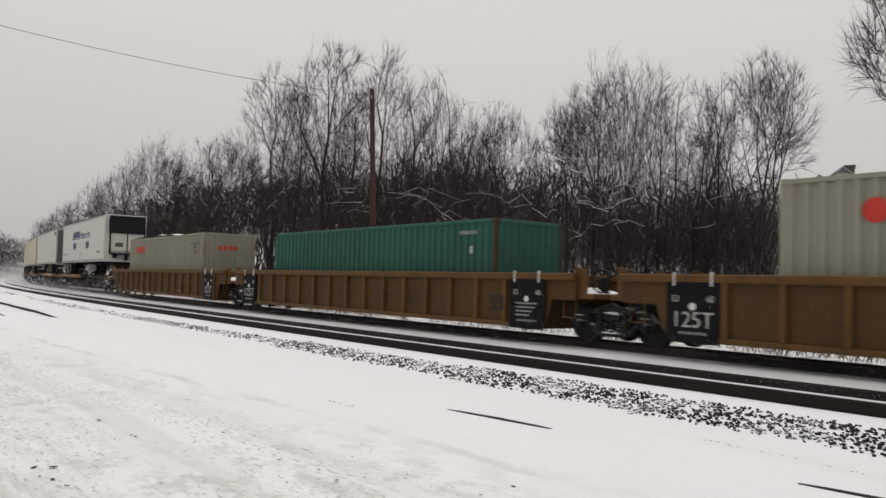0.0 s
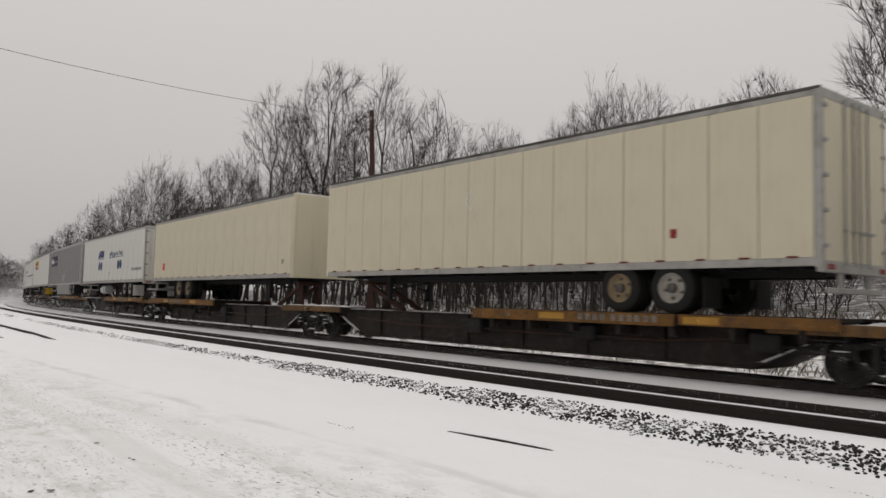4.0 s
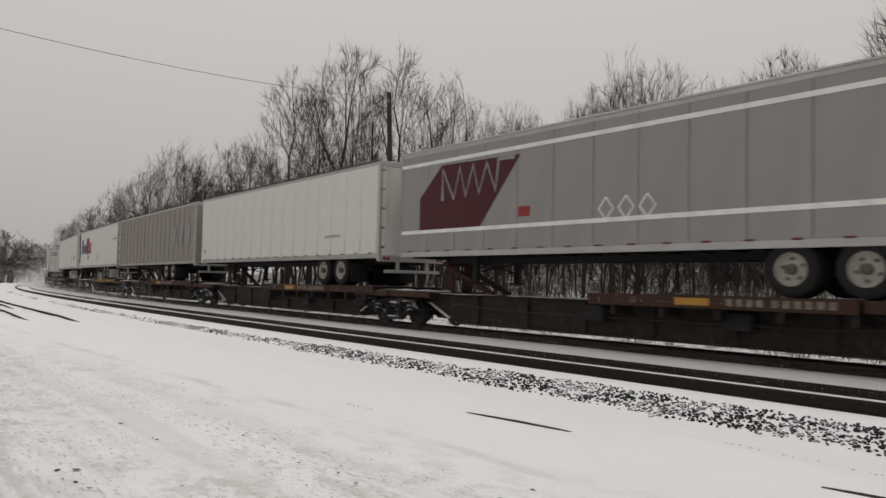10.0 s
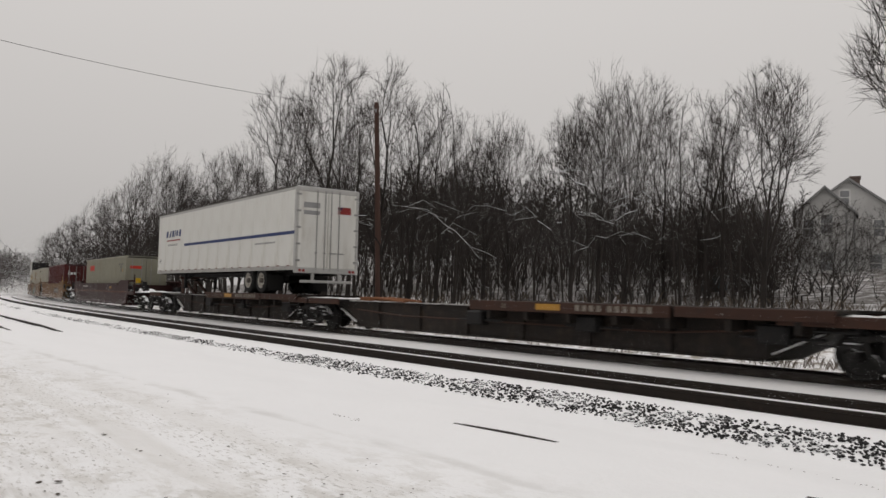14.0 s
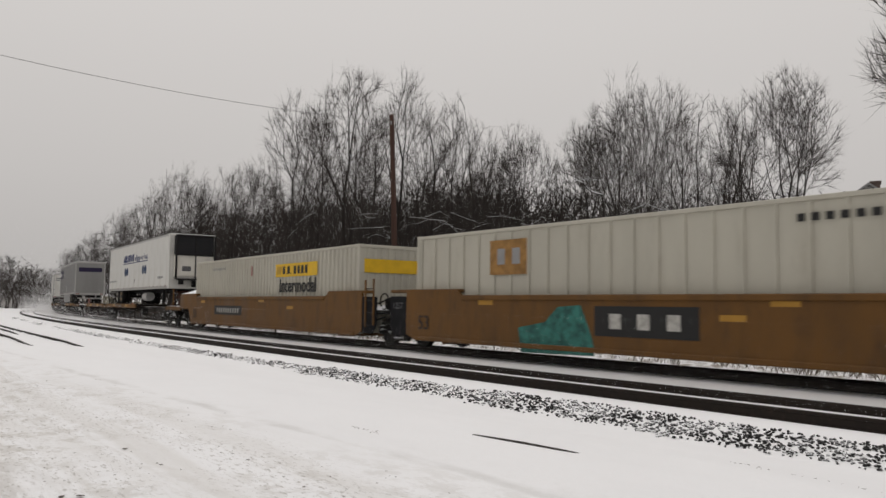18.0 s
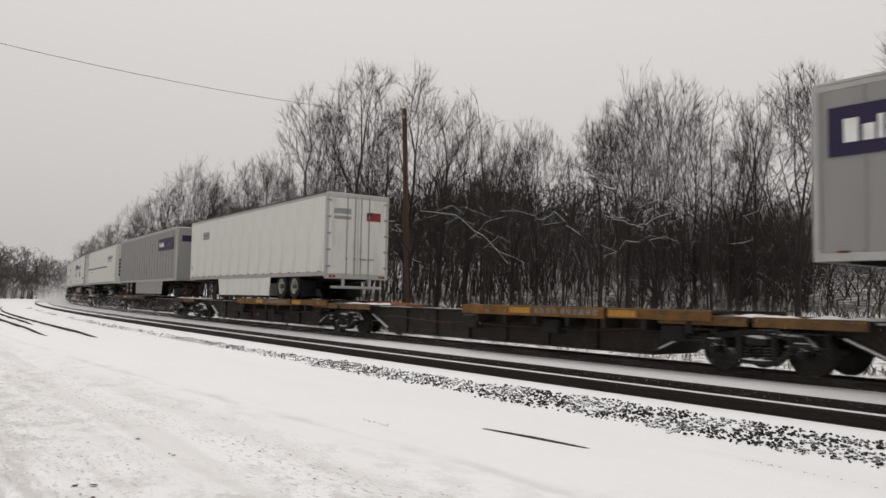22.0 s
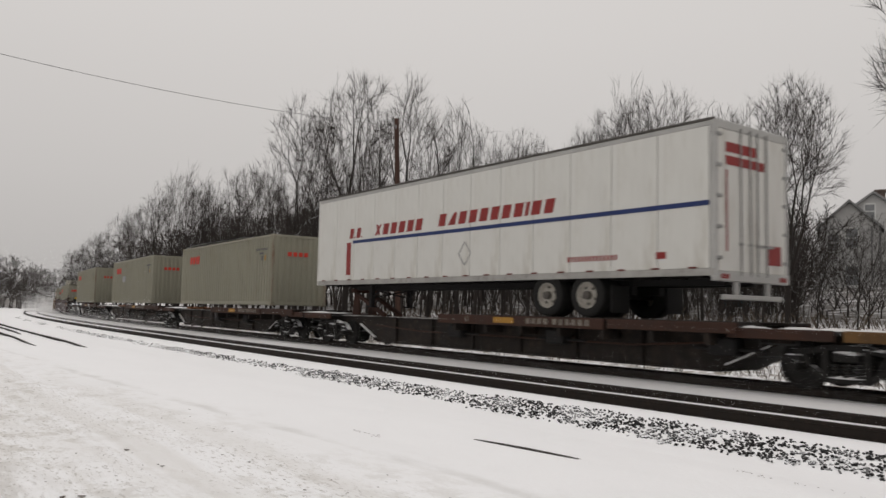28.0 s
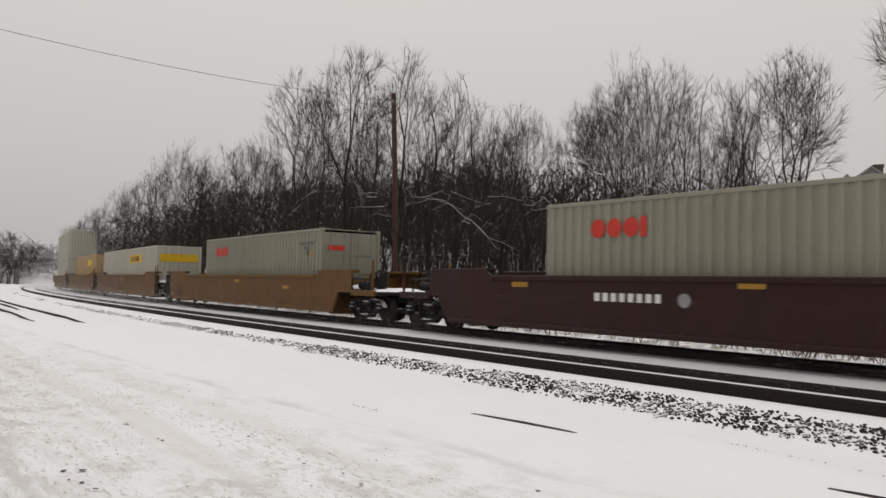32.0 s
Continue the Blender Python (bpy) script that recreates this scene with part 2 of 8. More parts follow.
# ---------- mesh tools ----------
class Shape:
    """Collects vertices and faces of one part."""

    def __init__(self):
        self.v, self.f, self.cuts = [], [], []

    def cut(self):
        """Ends a piece that may stand as a part of its own."""
        self.cuts.append((len(self.v), len(self.f)))
        return self

    def pieces(self):
        if len(self.cuts) < 2:
            return [self]
        out, a, b = [], 0, 0
        for c, d in self.cuts:
            s = Shape()
            s.v = self.v[a:c]
            s.f = [tuple(i - a for i in face) for face in self.f[b:d]]
            out.append(s)
            a, b = c, d
        return out

    def add(self, verts, faces):
        k = len(self.v)
        self.v += [tuple(p) for p in verts]
        self.f += [tuple(k + i for i in face) for face in faces]
        return self

    def box(self, x0, x1, y0, y1, z0, z1, c=0.0):
        """A block, its edges cut back by c."""
        if c <= 0 or c * 2.2 > min(x1 - x0, y1 - y0, z1 - z0):
            v = [(x, y, z) for z in (z0, z1) for y in (y0, y1) for x in (x0, x1)]
            return self.add(v, [(0, 2, 3, 1), (4, 5, 7, 6), (0, 1, 5, 4), (2, 6, 7, 3), (0, 4, 6, 2), (1, 3, 7, 5)])
        v, idx = [], {}
        for i, x in enumerate((x0, x1)):
            for j, y in enumerate((y0, y1)):
                for k, z in enumerate((z0, z1)):
                    sx, sy, sz = (1 - 2 * i) * c, (1 - 2 * j) * c, (1 - 2 * k) * c
                    for a, p in enumerate(((x, y + sy, z + sz), (x + sx, y, z + sz), (x + sx, y + sy, z))):
                        idx[i, j, k, a] = len(v)
                        v.append(p)
        f = []
        for a in range(3):
            for e in (0, 1):
                q = []
                for g, h in ((0, 0), (1, 0), (1, 1), (0, 1)):
                    key = [g, h]
                    key.insert(a, e)
                    q.append(idx[(*key, a)])
                f.append(q if (e == 1) == (a != 1) else q[::-1])
        for a in range(3):
            b, d = [k for k in range(3) if k != a]
            for g in (0, 1):
                for h in (0, 1):
                    key0, key1 = [0, 0, 0], [0, 0, 0]
                    key0[b] = key1[b] = g
                    key0[d] = key1[d] = h
                    key1[a] = 1
                    q = [idx[(*key0, b)], idx[(*key1, b)], idx[(*key1, d)], idx[(*key0, d)]]
                    f.append(q)
        for i in (0, 1):
            for j in (0, 1):
                for k in (0, 1):
                    f.append([idx[i, j, k, a] for a in range(3)])
        return self.add(v, f)

    def rod(self, a, b, r, n=8, r2=None):
        a, b = Vector(a), Vector(b)
        w = (b - a).normalized()
        u = w.orthogonal().normalized()
        t = w.cross(u)
        r2 = r if r2 is None else r2
        ring = [(math.cos(2 * math.pi * i / n), math.sin(2 * math.pi * i / n)) for i in range(n)]
        v = [a + (u * p + t * q) * r for p, q in ring] + [b + (u * p + t * q) * r2 for p, q in ring]
        f = [(i, (i + 1) % n, n + (i + 1) % n, n + i) for i in range(n)]
        return self.add(v, f + [tuple(range(n))[::-1], tuple(range(n, 2 * n))])

    def pipe(self, pts, radii, n=6):
        """One bent tube through points, with a radius at each."""
        v, k = [], len(pts)
        for i, p in enumerate(pts):
            w = (Vector(pts[min(i + 1, k - 1)]) - Vector(pts[max(i - 1, 0)])).normalized()
            u = w.cross(Vector((0.31, 0.95, 0.11))).normalized()
            t = w.cross(u)
            v += [Vector(p) + (u * math.cos(2 * math.pi * j / n) + t * math.sin(2 * math.pi * j / n)) * radii[i] for j in range(n)]
        f = [(i * n + j, i * n + (j + 1) % n, (i + 1) * n + (j + 1) % n, (i + 1) * n + j) for i in range(k - 1) for j in range(n)]
        return self.add(v, f + [tuple(range(n))[::-1], tuple(range((k - 1) * n, k * n))])

    def prism(self, outline, y0, y1):
        """An outline of (x, z) drawn out along y."""
        n = len(outline)
        v = [(x, y0, z) for x, z in outline] + [(x, y1, z) for x, z in outline]
        f = [(i, (i + 1) % n, n + (i + 1) % n, n + i) for i in range(n)]
        return self.add(v, f + [tuple(range(n))[::-1], tuple(range(n, 2 * n))])

    def turned(self, x, y, z, profile, n=20):
        """A profile of (radius, y) turned about an axle along y."""
        v, f, k = [], [], len(profile)
        for i in range(n):
            c, s = math.cos(2 * math.pi * i / n), math.sin(2 * math.pi * i / n)
            v += [(x + r * c, y + w, z + r * s) for r, w in profile]
        for i in range(n):
            j = (i + 1) % n
            f += [(i * k + a, i * k + a + 1, j * k + a + 1, j * k + a) for a in range(k - 1)]
        return self.add(v, f)

    def mesh(self, name, material, shift=(0, 0, 0), turn=False, smooth=True):
        if turn:
            v = [(-x + shift[0], -y + shift[1], z + shift[2]) for x, y, z in self.v]
        else:
            v = [(x + shift[0], y + shift[1], z + shift[2]) for x, y, z in self.v]
        me = bpy.data.meshes.new(name)
        me.from_pydata(v, [], self.f)
        me.materials.append(material)
        if len(self.f) < 5000:
            bm = bmesh.new()
            bm.from_mesh(me)
            bmesh.ops.recalc_face_normals(bm, faces=bm.faces)
            bm.to_mesh(me)
            bm.free()
        if smooth:
            me.shade_smooth()
            me.set_sharp_from_angle(angle=radians(32))
        return me


def part(name, shape, material, parent, label="", shift=(0, 0, 0), turn=False, smooth=True):
    """One mesh object under a thing or a part."""
    me = shape.mesh(name, material, shift, turn, smooth) if isinstance(shape, Shape) else shape
    ob = new(name, me)
    ob.parent = parent
    return tagged(ob, label)


def thing(name, label, category, group="", at_=None):
    ob = new(name)
    ob.empty_display_size = 0.3
    if at_ is not None:
        ob.matrix_basis = at_
    return tagged(ob, label, category, group)


def solid(name, shape, material, label="", category="", group="", kind="", smooth=True):
    ob = new(name, shape.mesh(name, material, smooth=smooth))
    return tagged(ob, label, category, group, kind)


LETTERS = {}


def lettering(text, size, tone=""):
    """Flat letters in the x-z plane, that look to -y."""
    key = (text, size, tone)
    if key not in LETTERS:
        cu = bpy.data.curves.new("lettering", "FONT")
        cu.body, cu.size, cu.extrude, cu.align_x, cu.align_y = text, size, 0.002, "CENTER", "CENTER"
        if text in ("INTERMODAL", "Intermodal"):
            cu.offset = size * 0.022
            cu.shear = 0.3 if text == "INTERMODAL" else 0.0
        ob = new("lettering", cu)
        me = bpy.data.meshes.new_from_object(ob.evaluated_get(bpy.context.evaluated_depsgraph_get()))
        bpy.data.objects.remove(ob)
        me.transform(Matrix.Rotation(radians(90), 4, "X"))
        LETTERS[key] = me
    return LETTERS[key]


# ---------- the curve of the line: arc length s grows towards the distance, o is the offset to the viewer's side ----------
CX, CY, R0, A0, GRADE = 493.197, 406.942, 625.0, math.atan2(22.62 - 406.942, 0.326 - 493.197), 0.0031
CANT = 1.7


def climb(s):
    return GRADE * min(max(s, -300.0), 760.0)


def on_line(s, o=0.0, z=0.0):
    a = A0 - s / R0
    return Vector((CX + (R0 + o) * math.cos(a), CY + (R0 + o) * math.sin(a), z + climb(s)))


def line_pose(s, o=0.0, z=0.0, cant=0.0):
    """x runs with the train, y away from the viewer."""
    p = on_line(s, o, z)
    return pose(*p, cant, 0.18, math.degrees(A0 - s / R0) + 90)


def to_line(x, y):
    dx, dy = x - CX, y - CY
    a = (A0 - math.atan2(dy, dx) + math.pi) % (2 * math.pi) - math.pi
    return a * R0, math.hypot(dx, dy) - R0


def run(t):
    """Metres that the train has run at t seconds."""
    return (((-1.0903e-07 * t + 4.4837e-06) * t - 2.24453e-04) * t + 0.025944) * t * t + 20.99043 * t - 0.0685


MOVERS = []


def rolls(ob, s, z):
    """Puts a thing of the train at its place along the train and lists it to be moved."""
    MOVERS.append((ob, s, z))
    ob.matrix_basis = line_pose(s, 0, 0, CANT) @ pose(0, 0, z)
    return ob


# ---------- ground: one sheet of snow, drawn in the line's own coordinates ----------
def smooth_step(a, b, x):
    u = min(max((x - a) / (b - a), 0.0), 1.0)
    return u * u * (3 - 2 * u)


PROFILE = [(-620, 20), (-300, 19), (-160, 18), (-110, 15), (-70, 8.4), (-60, 6.6), (-45, 4.7), (-25, 2.3), (-12, 0.75), (-8, 0.25), (-5.5, -0.06), (-4.2, -0.22), (-3.2, -0.36),
           (-2.4, -0.17), (-0.8, -0.15), (0.8, -0.15), (2.4, -0.17), (3.0, -0.20), (3.6, -0.25), (4.9, -0.27), (5.75, -0.30), (6.7, -0.45), (7.5, -0.42),
           (8.4, -0.31), (9.9, -0.30), (12, -0.34), (15, -0.38), (40, -0.5), (70, 1.5), (120, 6), (300, 12), (4000, 14)]
PO, PZ = [a for a, _ in PROFILE], [b for _, b in PROFILE]


def ground_z(s, o):
    z = float(np.interp(o, PO, PZ))
    far = smooth_step(12, 60, abs(o + 4))
    z += far * 1.1 * noise.noise((s * 0.02, o * 0.03, 3.1)) * (1 + far)
    near = smooth_step(5.9, 8.0, o) * (1 - smooth_step(20, 40, o))
    if near > 0:
        z += near * (0.028 * noise.noise((s * 0.5, o * 0.9, 0)) + 0.014 * noise.noise((s * 1.7, o * 2.6, 5)) + 0.007 * noise.noise((s * 6, o * 7, 9)))
        if s < -8:
            z += (float(np.interp(o, PO, PZ)) - z) * math.exp(-((o - 9.12) / 0.4) ** 4)
        lot = smooth_step(10.6, 11.6, o)
        # ruts of wheels that ran along the line
        for c, w, d in ((10.85, 0.16, 0.03), (11.7, 0.13, 0.02), (12.55, 0.2, 0.035), (13.2, 0.16, 0.03), (14.0, 0.25, 0.03)):
            q = (o - c - 0.25 * noise.noise((s * 0.11, c, 1)) - 0.045 * (s + 6)) / w
            z -= d * math.exp(-q * q) * (0.6 + 0.4 * noise.noise((s * 0.8, c, 2)))
        z += lot * (0.013 * noise.noise((s * 8, o * 10, 4)) + 0.016 * noise.noise((s * 3.3, o * 4.5, 6)))
    bank = smooth_step(-3.4, -4.4, o) * (1 - smooth_step(-7, -14, o))
    if bank > 0:
        z += bank * (0.10 * noise.noise((s * 0.6, o * 0.7, 8)) + 0.05 * noise.noise((s * 2.4, o * 2.0, 8)))
    return z + climb(s)


def steps(*spans):
    out = []
    for a, b, d in spans:
        k = max(1, round((b - a) / d))
        out += [a + (b - a) * i / k for i in range(k)]
    return out + [spans[-1][1]]


def build_ground():
    S = steps((-1963, -300, 90), (-300, -60, 12), (-60, -22, 2), (-22, 0, 0.14), (0, 30, 0.4), (30, 120, 2), (120, 400, 10), (400, 1963, 60))[:-1]
    O = steps((-600, -200, 80), (-200, -60, 14), (-60, -12, 3), (-12, -5.6, 0.5), (-5.6, -2.4, 0.2), (-2.4, 5.6, 0.4), (5.6, 15.5, 0.11), (15.5, 40, 3), (40, 130, 12), (130, 1000, 150), (1000, 3800, 700))
    v = []
    for s in S:
        a = A0 - s / R0
        ca, sa = math.cos(a), math.sin(a)
        for o in O:
            v.append((CX + (R0 + o) * ca, CY + (R0 + o) * sa, ground_z(s, o)))
    n, k = len(S), len(O)
    f = []
    for i in range(n):
        j = (i + 1) % n
        for q in range(k - 1):
            f.append((i * k + q, i * k + q + 1, j * k + q + 1, j * k + q))
    me = bpy.data.meshes.new("ground")
    me.from_pydata(v, [], f)
    me.shade_smooth()
    return me


def snow_ground():
    """Snow with trodden, gravelly places on the yard and leaf litter in the woods."""
    m = bpy.data.materials.new("trodden_snow")
    m.use_nodes = True
    n, l = m.node_tree.nodes, m.node_tree.links
    bsdf = n["Principled BSDF"]
    co = n.new("ShaderNodeTexCoord")

    def node(kind, **values):
        x = n.new(kind)
        for key, val in values.items():
            if key == "op":
                x.operation = val
        return x

    def math_(op, a, b=None):
        x = node("ShaderNodeMath", op=op)
        for k, v in ((0, a), (1, b)):
            if v is None:
                continue
            if isinstance(v, (int, float)):
                x.inputs[k].default_value = v
            else:
                l.new(v, x.inputs[k])
        return x.outputs[0]

    def ramp(v, lo, hi, a=0.0, b=1.0):
        r = n.new("ShaderNodeMapRange")
        r.interpolation_type = "SMOOTHSTEP"
        for k, q in ((1, lo), (2, hi), (3, a), (4, b)):
            r.inputs[k].default_value = q
        l.new(v, r.inputs[0])
        return r.outputs[0]
    sep = n.new("ShaderNodeSeparateXYZ")
    l.new(co.outputs["Object"], sep.inputs[0])
    dx, dy = math_("SUBTRACT", sep.outputs[0], CX), math_("SUBTRACT", sep.outputs[1], CY)
    r = math_("SQRT", math_("ADD", math_("MULTIPLY", dx, dx), math_("MULTIPLY", dy, dy)))
    o = math_("SUBTRACT", r, R0)
    s = math_("MULTIPLY", math_("ARCTAN2", dy, dx), -R0)

    def noise_(ks, ko, detail, seed=0.0, rough=0.6):
        c = n.new("ShaderNodeCombineXYZ")
        l.new(math_("MULTIPLY", s, ks), c.inputs[0])
        l.new(math_("MULTIPLY", o, ko), c.inputs[1])
        c.inputs[2].default_value = seed
        t = n.new("ShaderNodeTexNoise")
        t.inputs["Scale"].default_value, t.inputs["Detail"].default_value, t.inputs["Roughness"].default_value = 1.0, detail, rough
        l.new(c.outputs[0], t.inputs["Vector"])
        return t.outputs[0]

    def blend(a, b, by):
        x = n.new("ShaderNodeMix")
        x.data_type = "RGBA"
        for k, v in ((6, a), (7, b), (0, by)):
            if isinstance(v, tuple):
                x.inputs[k].default_value = (*v, 1)
            else:
                l.new(v, x.inputs[k])
        return x.outputs[2]
    col = blend((0.80, 0.80, 0.81), (0.87, 0.87, 0.88), noise_(0.5, 0.9, 5))
    # the yard: wheel-packed streaks and gravel that shows through
    lane = math_("SUBTRACT", o, math_("MULTIPLY", math_("ADD", s, A0 * R0 + 6), 0.045))
    yard = ramp(lane, 10.9, 12.0)
    streak = ramp(noise_(0.13, 2.4, 6, 2.0), 0.42, 0.62)
    packed = math_("MULTIPLY", math_("MULTIPLY", yard, streak), 0.45)
    col = blend(col, (0.64, 0.62, 0.59), packed)
    churn = math_("MULTIPLY", ramp(noise_(2.6, 3.6, 7, 21.0, 0.7), 0.46, 0.60), ramp(noise_(0.35, 0.8, 4, 23.0), 0.36, 0.58))
    col = blend(col, (0.57, 0.55, 0.52), math_("MULTIPLY", math_("MULTIPLY", churn, ramp(lane, 10.2, 12.4)), 0.75))
    # one long soft wheel mark nearest the line
    off = math_("ABSOLUTE", math_("SUBTRACT", math_("ADD", lane, math_("MULTIPLY", noise_(0.5, 0.5, 3, 9.0), 0.3)), 11.0))
    col = blend(col, (0.50, 0.49, 0.47), math_("MULTIPLY", math_("MULTIPLY", ramp(off, 0.13, 0.02), ramp(noise_(0.9, 1.5, 4, 12.0), 0.38, 0.65)), 0.4))
    area = ramp(noise_(0.45, 1.5, 5, 3.0), 0.36, 0.56)
    grit = math_("MULTIPLY", math_("MULTIPLY", ramp(noise_(11.0, 26.0, 4, 7.0, 0.75), 0.535, 0.64), area), ramp(lane, 11.1, 11.9))
    col = blend(col, (0.24, 0.215, 0.185), math_("MULTIPLY", grit, 0.6))
    mud = math_("MULTIPLY", math_("MULTIPLY", ramp(lane, 13.25, 13.75), ramp(lane, 15.4, 14.6)), ramp(noise_(1.2, 6.0, 5, 14.0), 0.40, 0.6))
    col = blend(col, (0.40, 0.375, 0.34), math_("MULTIPLY", mud, 0.55))
    # grimy snow and fine cinders beside and between the rails
    bed = math_("MULTIPLY", ramp(o, -3.4, -2.2), ramp(o, 3.4, 2.6))
    col = blend(col, (0.50, 0.49, 0.48), math_("MULTIPLY", bed, 0.55))
    # the cess beyond the line: dead grass and cinders in dirty snow; further up, leaf litter under the trees
    cess = math_("MULTIPLY", ramp(o, -3.2, -3.8), ramp(o, -22.0, -9.0))
    col = blend(col, (0.22, 0.18, 0.13), math_("MULTIPLY", cess, ramp(noise_(1.6, 2.6, 6, 5.0, 0.72), 0.46, 0.60, 0.0, 0.85)))
    wood = math_("MAXIMUM", ramp(o, -16.0, -22.0), ramp(o, 19.0, 26.0))
    side = ramp(math_("ADD", s, A0 * R0), -16.0, -4.0, 0.10, 1.0)
    col = blend(col, (0.055, 0.043, 0.034), math_("MULTIPLY", math_("MULTIPLY", wood, side), ramp(noise_(0.8, 0.9, 6, 6.0, 0.7), 0.34, 0.52, 0.25, 0.95)))
    l.new(col, bsdf.inputs["Base Color"])
    bsdf.inputs["Roughness"].default_value = 0.8
    b = n.new("ShaderNodeBump")
    b.inputs["Strength"].default_value, b.inputs["Distance"].default_value = 0.6, 0.035
    l.new(math_("ADD", noise_(3.0, 4.0, 6, 1.0, 0.65), math_("MULTIPLY", noise_(18.0, 22.0, 4, 4.0), 0.5)), b.inputs["Height"])
    l.new(b.outputs[0], bsdf.inputs["Normal"])
    return m


ground = new("ground", build_ground())
ground.data.materials.append(snow_ground())
tagged(ground, "snow-covered yard, track bed and wooded slope", "ground", kind="structure")


# ---------- rails ----------
def rail_shape(s0, s1, o_of, z_of, step=2.0, h=0.18):
    prof = [(-0.07, -h), (0.07, -h), (0.07, -h + 0.018), (0.014, -h + 0.04), (0.014, -0.045), (0.036, -0.035), (0.036, -0.005), (0.028, 0.0), (-0.028, 0.0), (-0.036, -0.005), (-0.036, -0.035), (-0.014, -0.045), (-0.014, -h + 0.04), (-0.07, -h + 0.018)]
    k = max(2, round((s1 - s0) / step))
    sh, n = Shape(), len(prof)
    v, f = [], []
    for i in range(k + 1):
        s = s0 + (s1 - s0) * i / k
        for a, b in prof:
            v.append(on_line(s, o_of(s) - a, z_of(s) + b))
    for i in range(k):
        f += [(i * n + a, i * n + (a + 1) % n, (i + 1) * n + (a + 1) % n, (i + 1) * n + a) for a in range(n)]
    f += [tuple(range(n)), tuple(range(k * n, (k + 1) * n))[::-1]]
    return sh.add(v, f)


def ease(a, b, s0, s1):
    return lambda s: a + (b - a) * smooth_step(s0, s1, s)


def flat(v):
    return lambda s: v


RAILS = [("rail_main_near", -780, 850, flat(0.75), flat(0.0), 6), ("rail_main_far", -780, 850, flat(-0.75), flat(-0.02), 6),
         ("rail_second_near", -500, 600, flat(4.985), flat(-0.119), 6), ("rail_second_far", -500, 600, flat(3.485), flat(-0.117), 6)]
for name, a, b, o_of, z_of, st in RAILS:
    tagged(new(name, rail_shape(a, b, o_of, z_of, st).mesh(name, rail_steel)), "rusty brown steel running rail in snow", "rail", "rails of the main line", "structure")
# the siding: its rails come and go under the snow
SIDING = [(-16.6, -14.45, 9.04, 0), (-12.95, -11.05, 9.2, 0), (4.5, 52, 9.12, -0.235), (6.5, 56, 10.30, -0.235), (13.0, 60, 9.62, -0.235)]
for s0, s1, o, z in SIDING:
    far_o = ease(o, o - 1.3, 30, 75) if s0 > 0 else (lambda s, o=o, m=(s0 + s1) / 2: o + 0.13 * (s - m))
    dip = (lambda m, q, f: (lambda s: float(np.interp(f(s), PO, PZ)) + 0.0115 - 0.024 * ((s - m) / q) ** 2))((s0 + s1) / 2, (s1 - s0) / 2, far_o) if s1 - s0 < 10 else (lambda s, a=s0, z=z: z - 0.07 * smooth_step(a + 5, a, s))
    tagged(new("siding_rail", rail_shape(s0, s1, far_o, dip, 0.5).mesh("siding_rail", rail_steel)), "rusty siding rail half buried in snow", "rail", "rails of the siding", "structure")


# sleepers of the near line: only their dark ends show here and there
def sleepers():
    sh = Shape()
    rng = random.Random(4)
    for i in range(190):
        s = -22 + i * 0.53
        o0 = 2.95
        v = [on_line(s + ds, o, -0.42 + dz) for dz in (0, 0.075) for o in (o0, o0 + 2.6) for ds in (-0.11, 0.11)]
        sh.add(v, [(0, 2, 3, 1), (4, 5, 7, 6), (0, 1, 5, 4), (2, 6, 7, 3), (0, 4, 6, 2), (1, 3, 7, 5)])
    return sh


tagged(new("sleepers", sleepers().mesh("sleepers", mat("tarred_sleeper", (0.05, 0.04, 0.033), 0.85, 0, 0.25, 3, 0.4), smooth=False)), "dark timber sleepers under snow", "sleepers", kind="stuff")


# ballast stones on the shoulder of the near line
def stone_shape(rng, r):
    sh = Shape()
    v = []
    for x, y, z in ((1, 0, 0), (-1, 0, 0), (0, 1, 0), (0, -1, 0), (0, 0, 1), (0, 0, -1), (.6, .6, .5), (-.6, .55, .55), (.55, -.6, .5), (-.6, -.6, .45)):
        k = r * rng.uniform(0.7, 1.15)
        v.append((x * k * 1.2, y * k, z * k * 0.75))
    bm = bmesh.new()
    for p in v:
        bm.verts.new(p)
    bmesh.ops.convex_hull(bm, input=bm.verts)
    bm.verts.index_update()
    sh.add([q.co[:] for q in bm.verts], [[q.index for q in fa.verts] for fa in bm.faces])
    bm.free()
    return sh


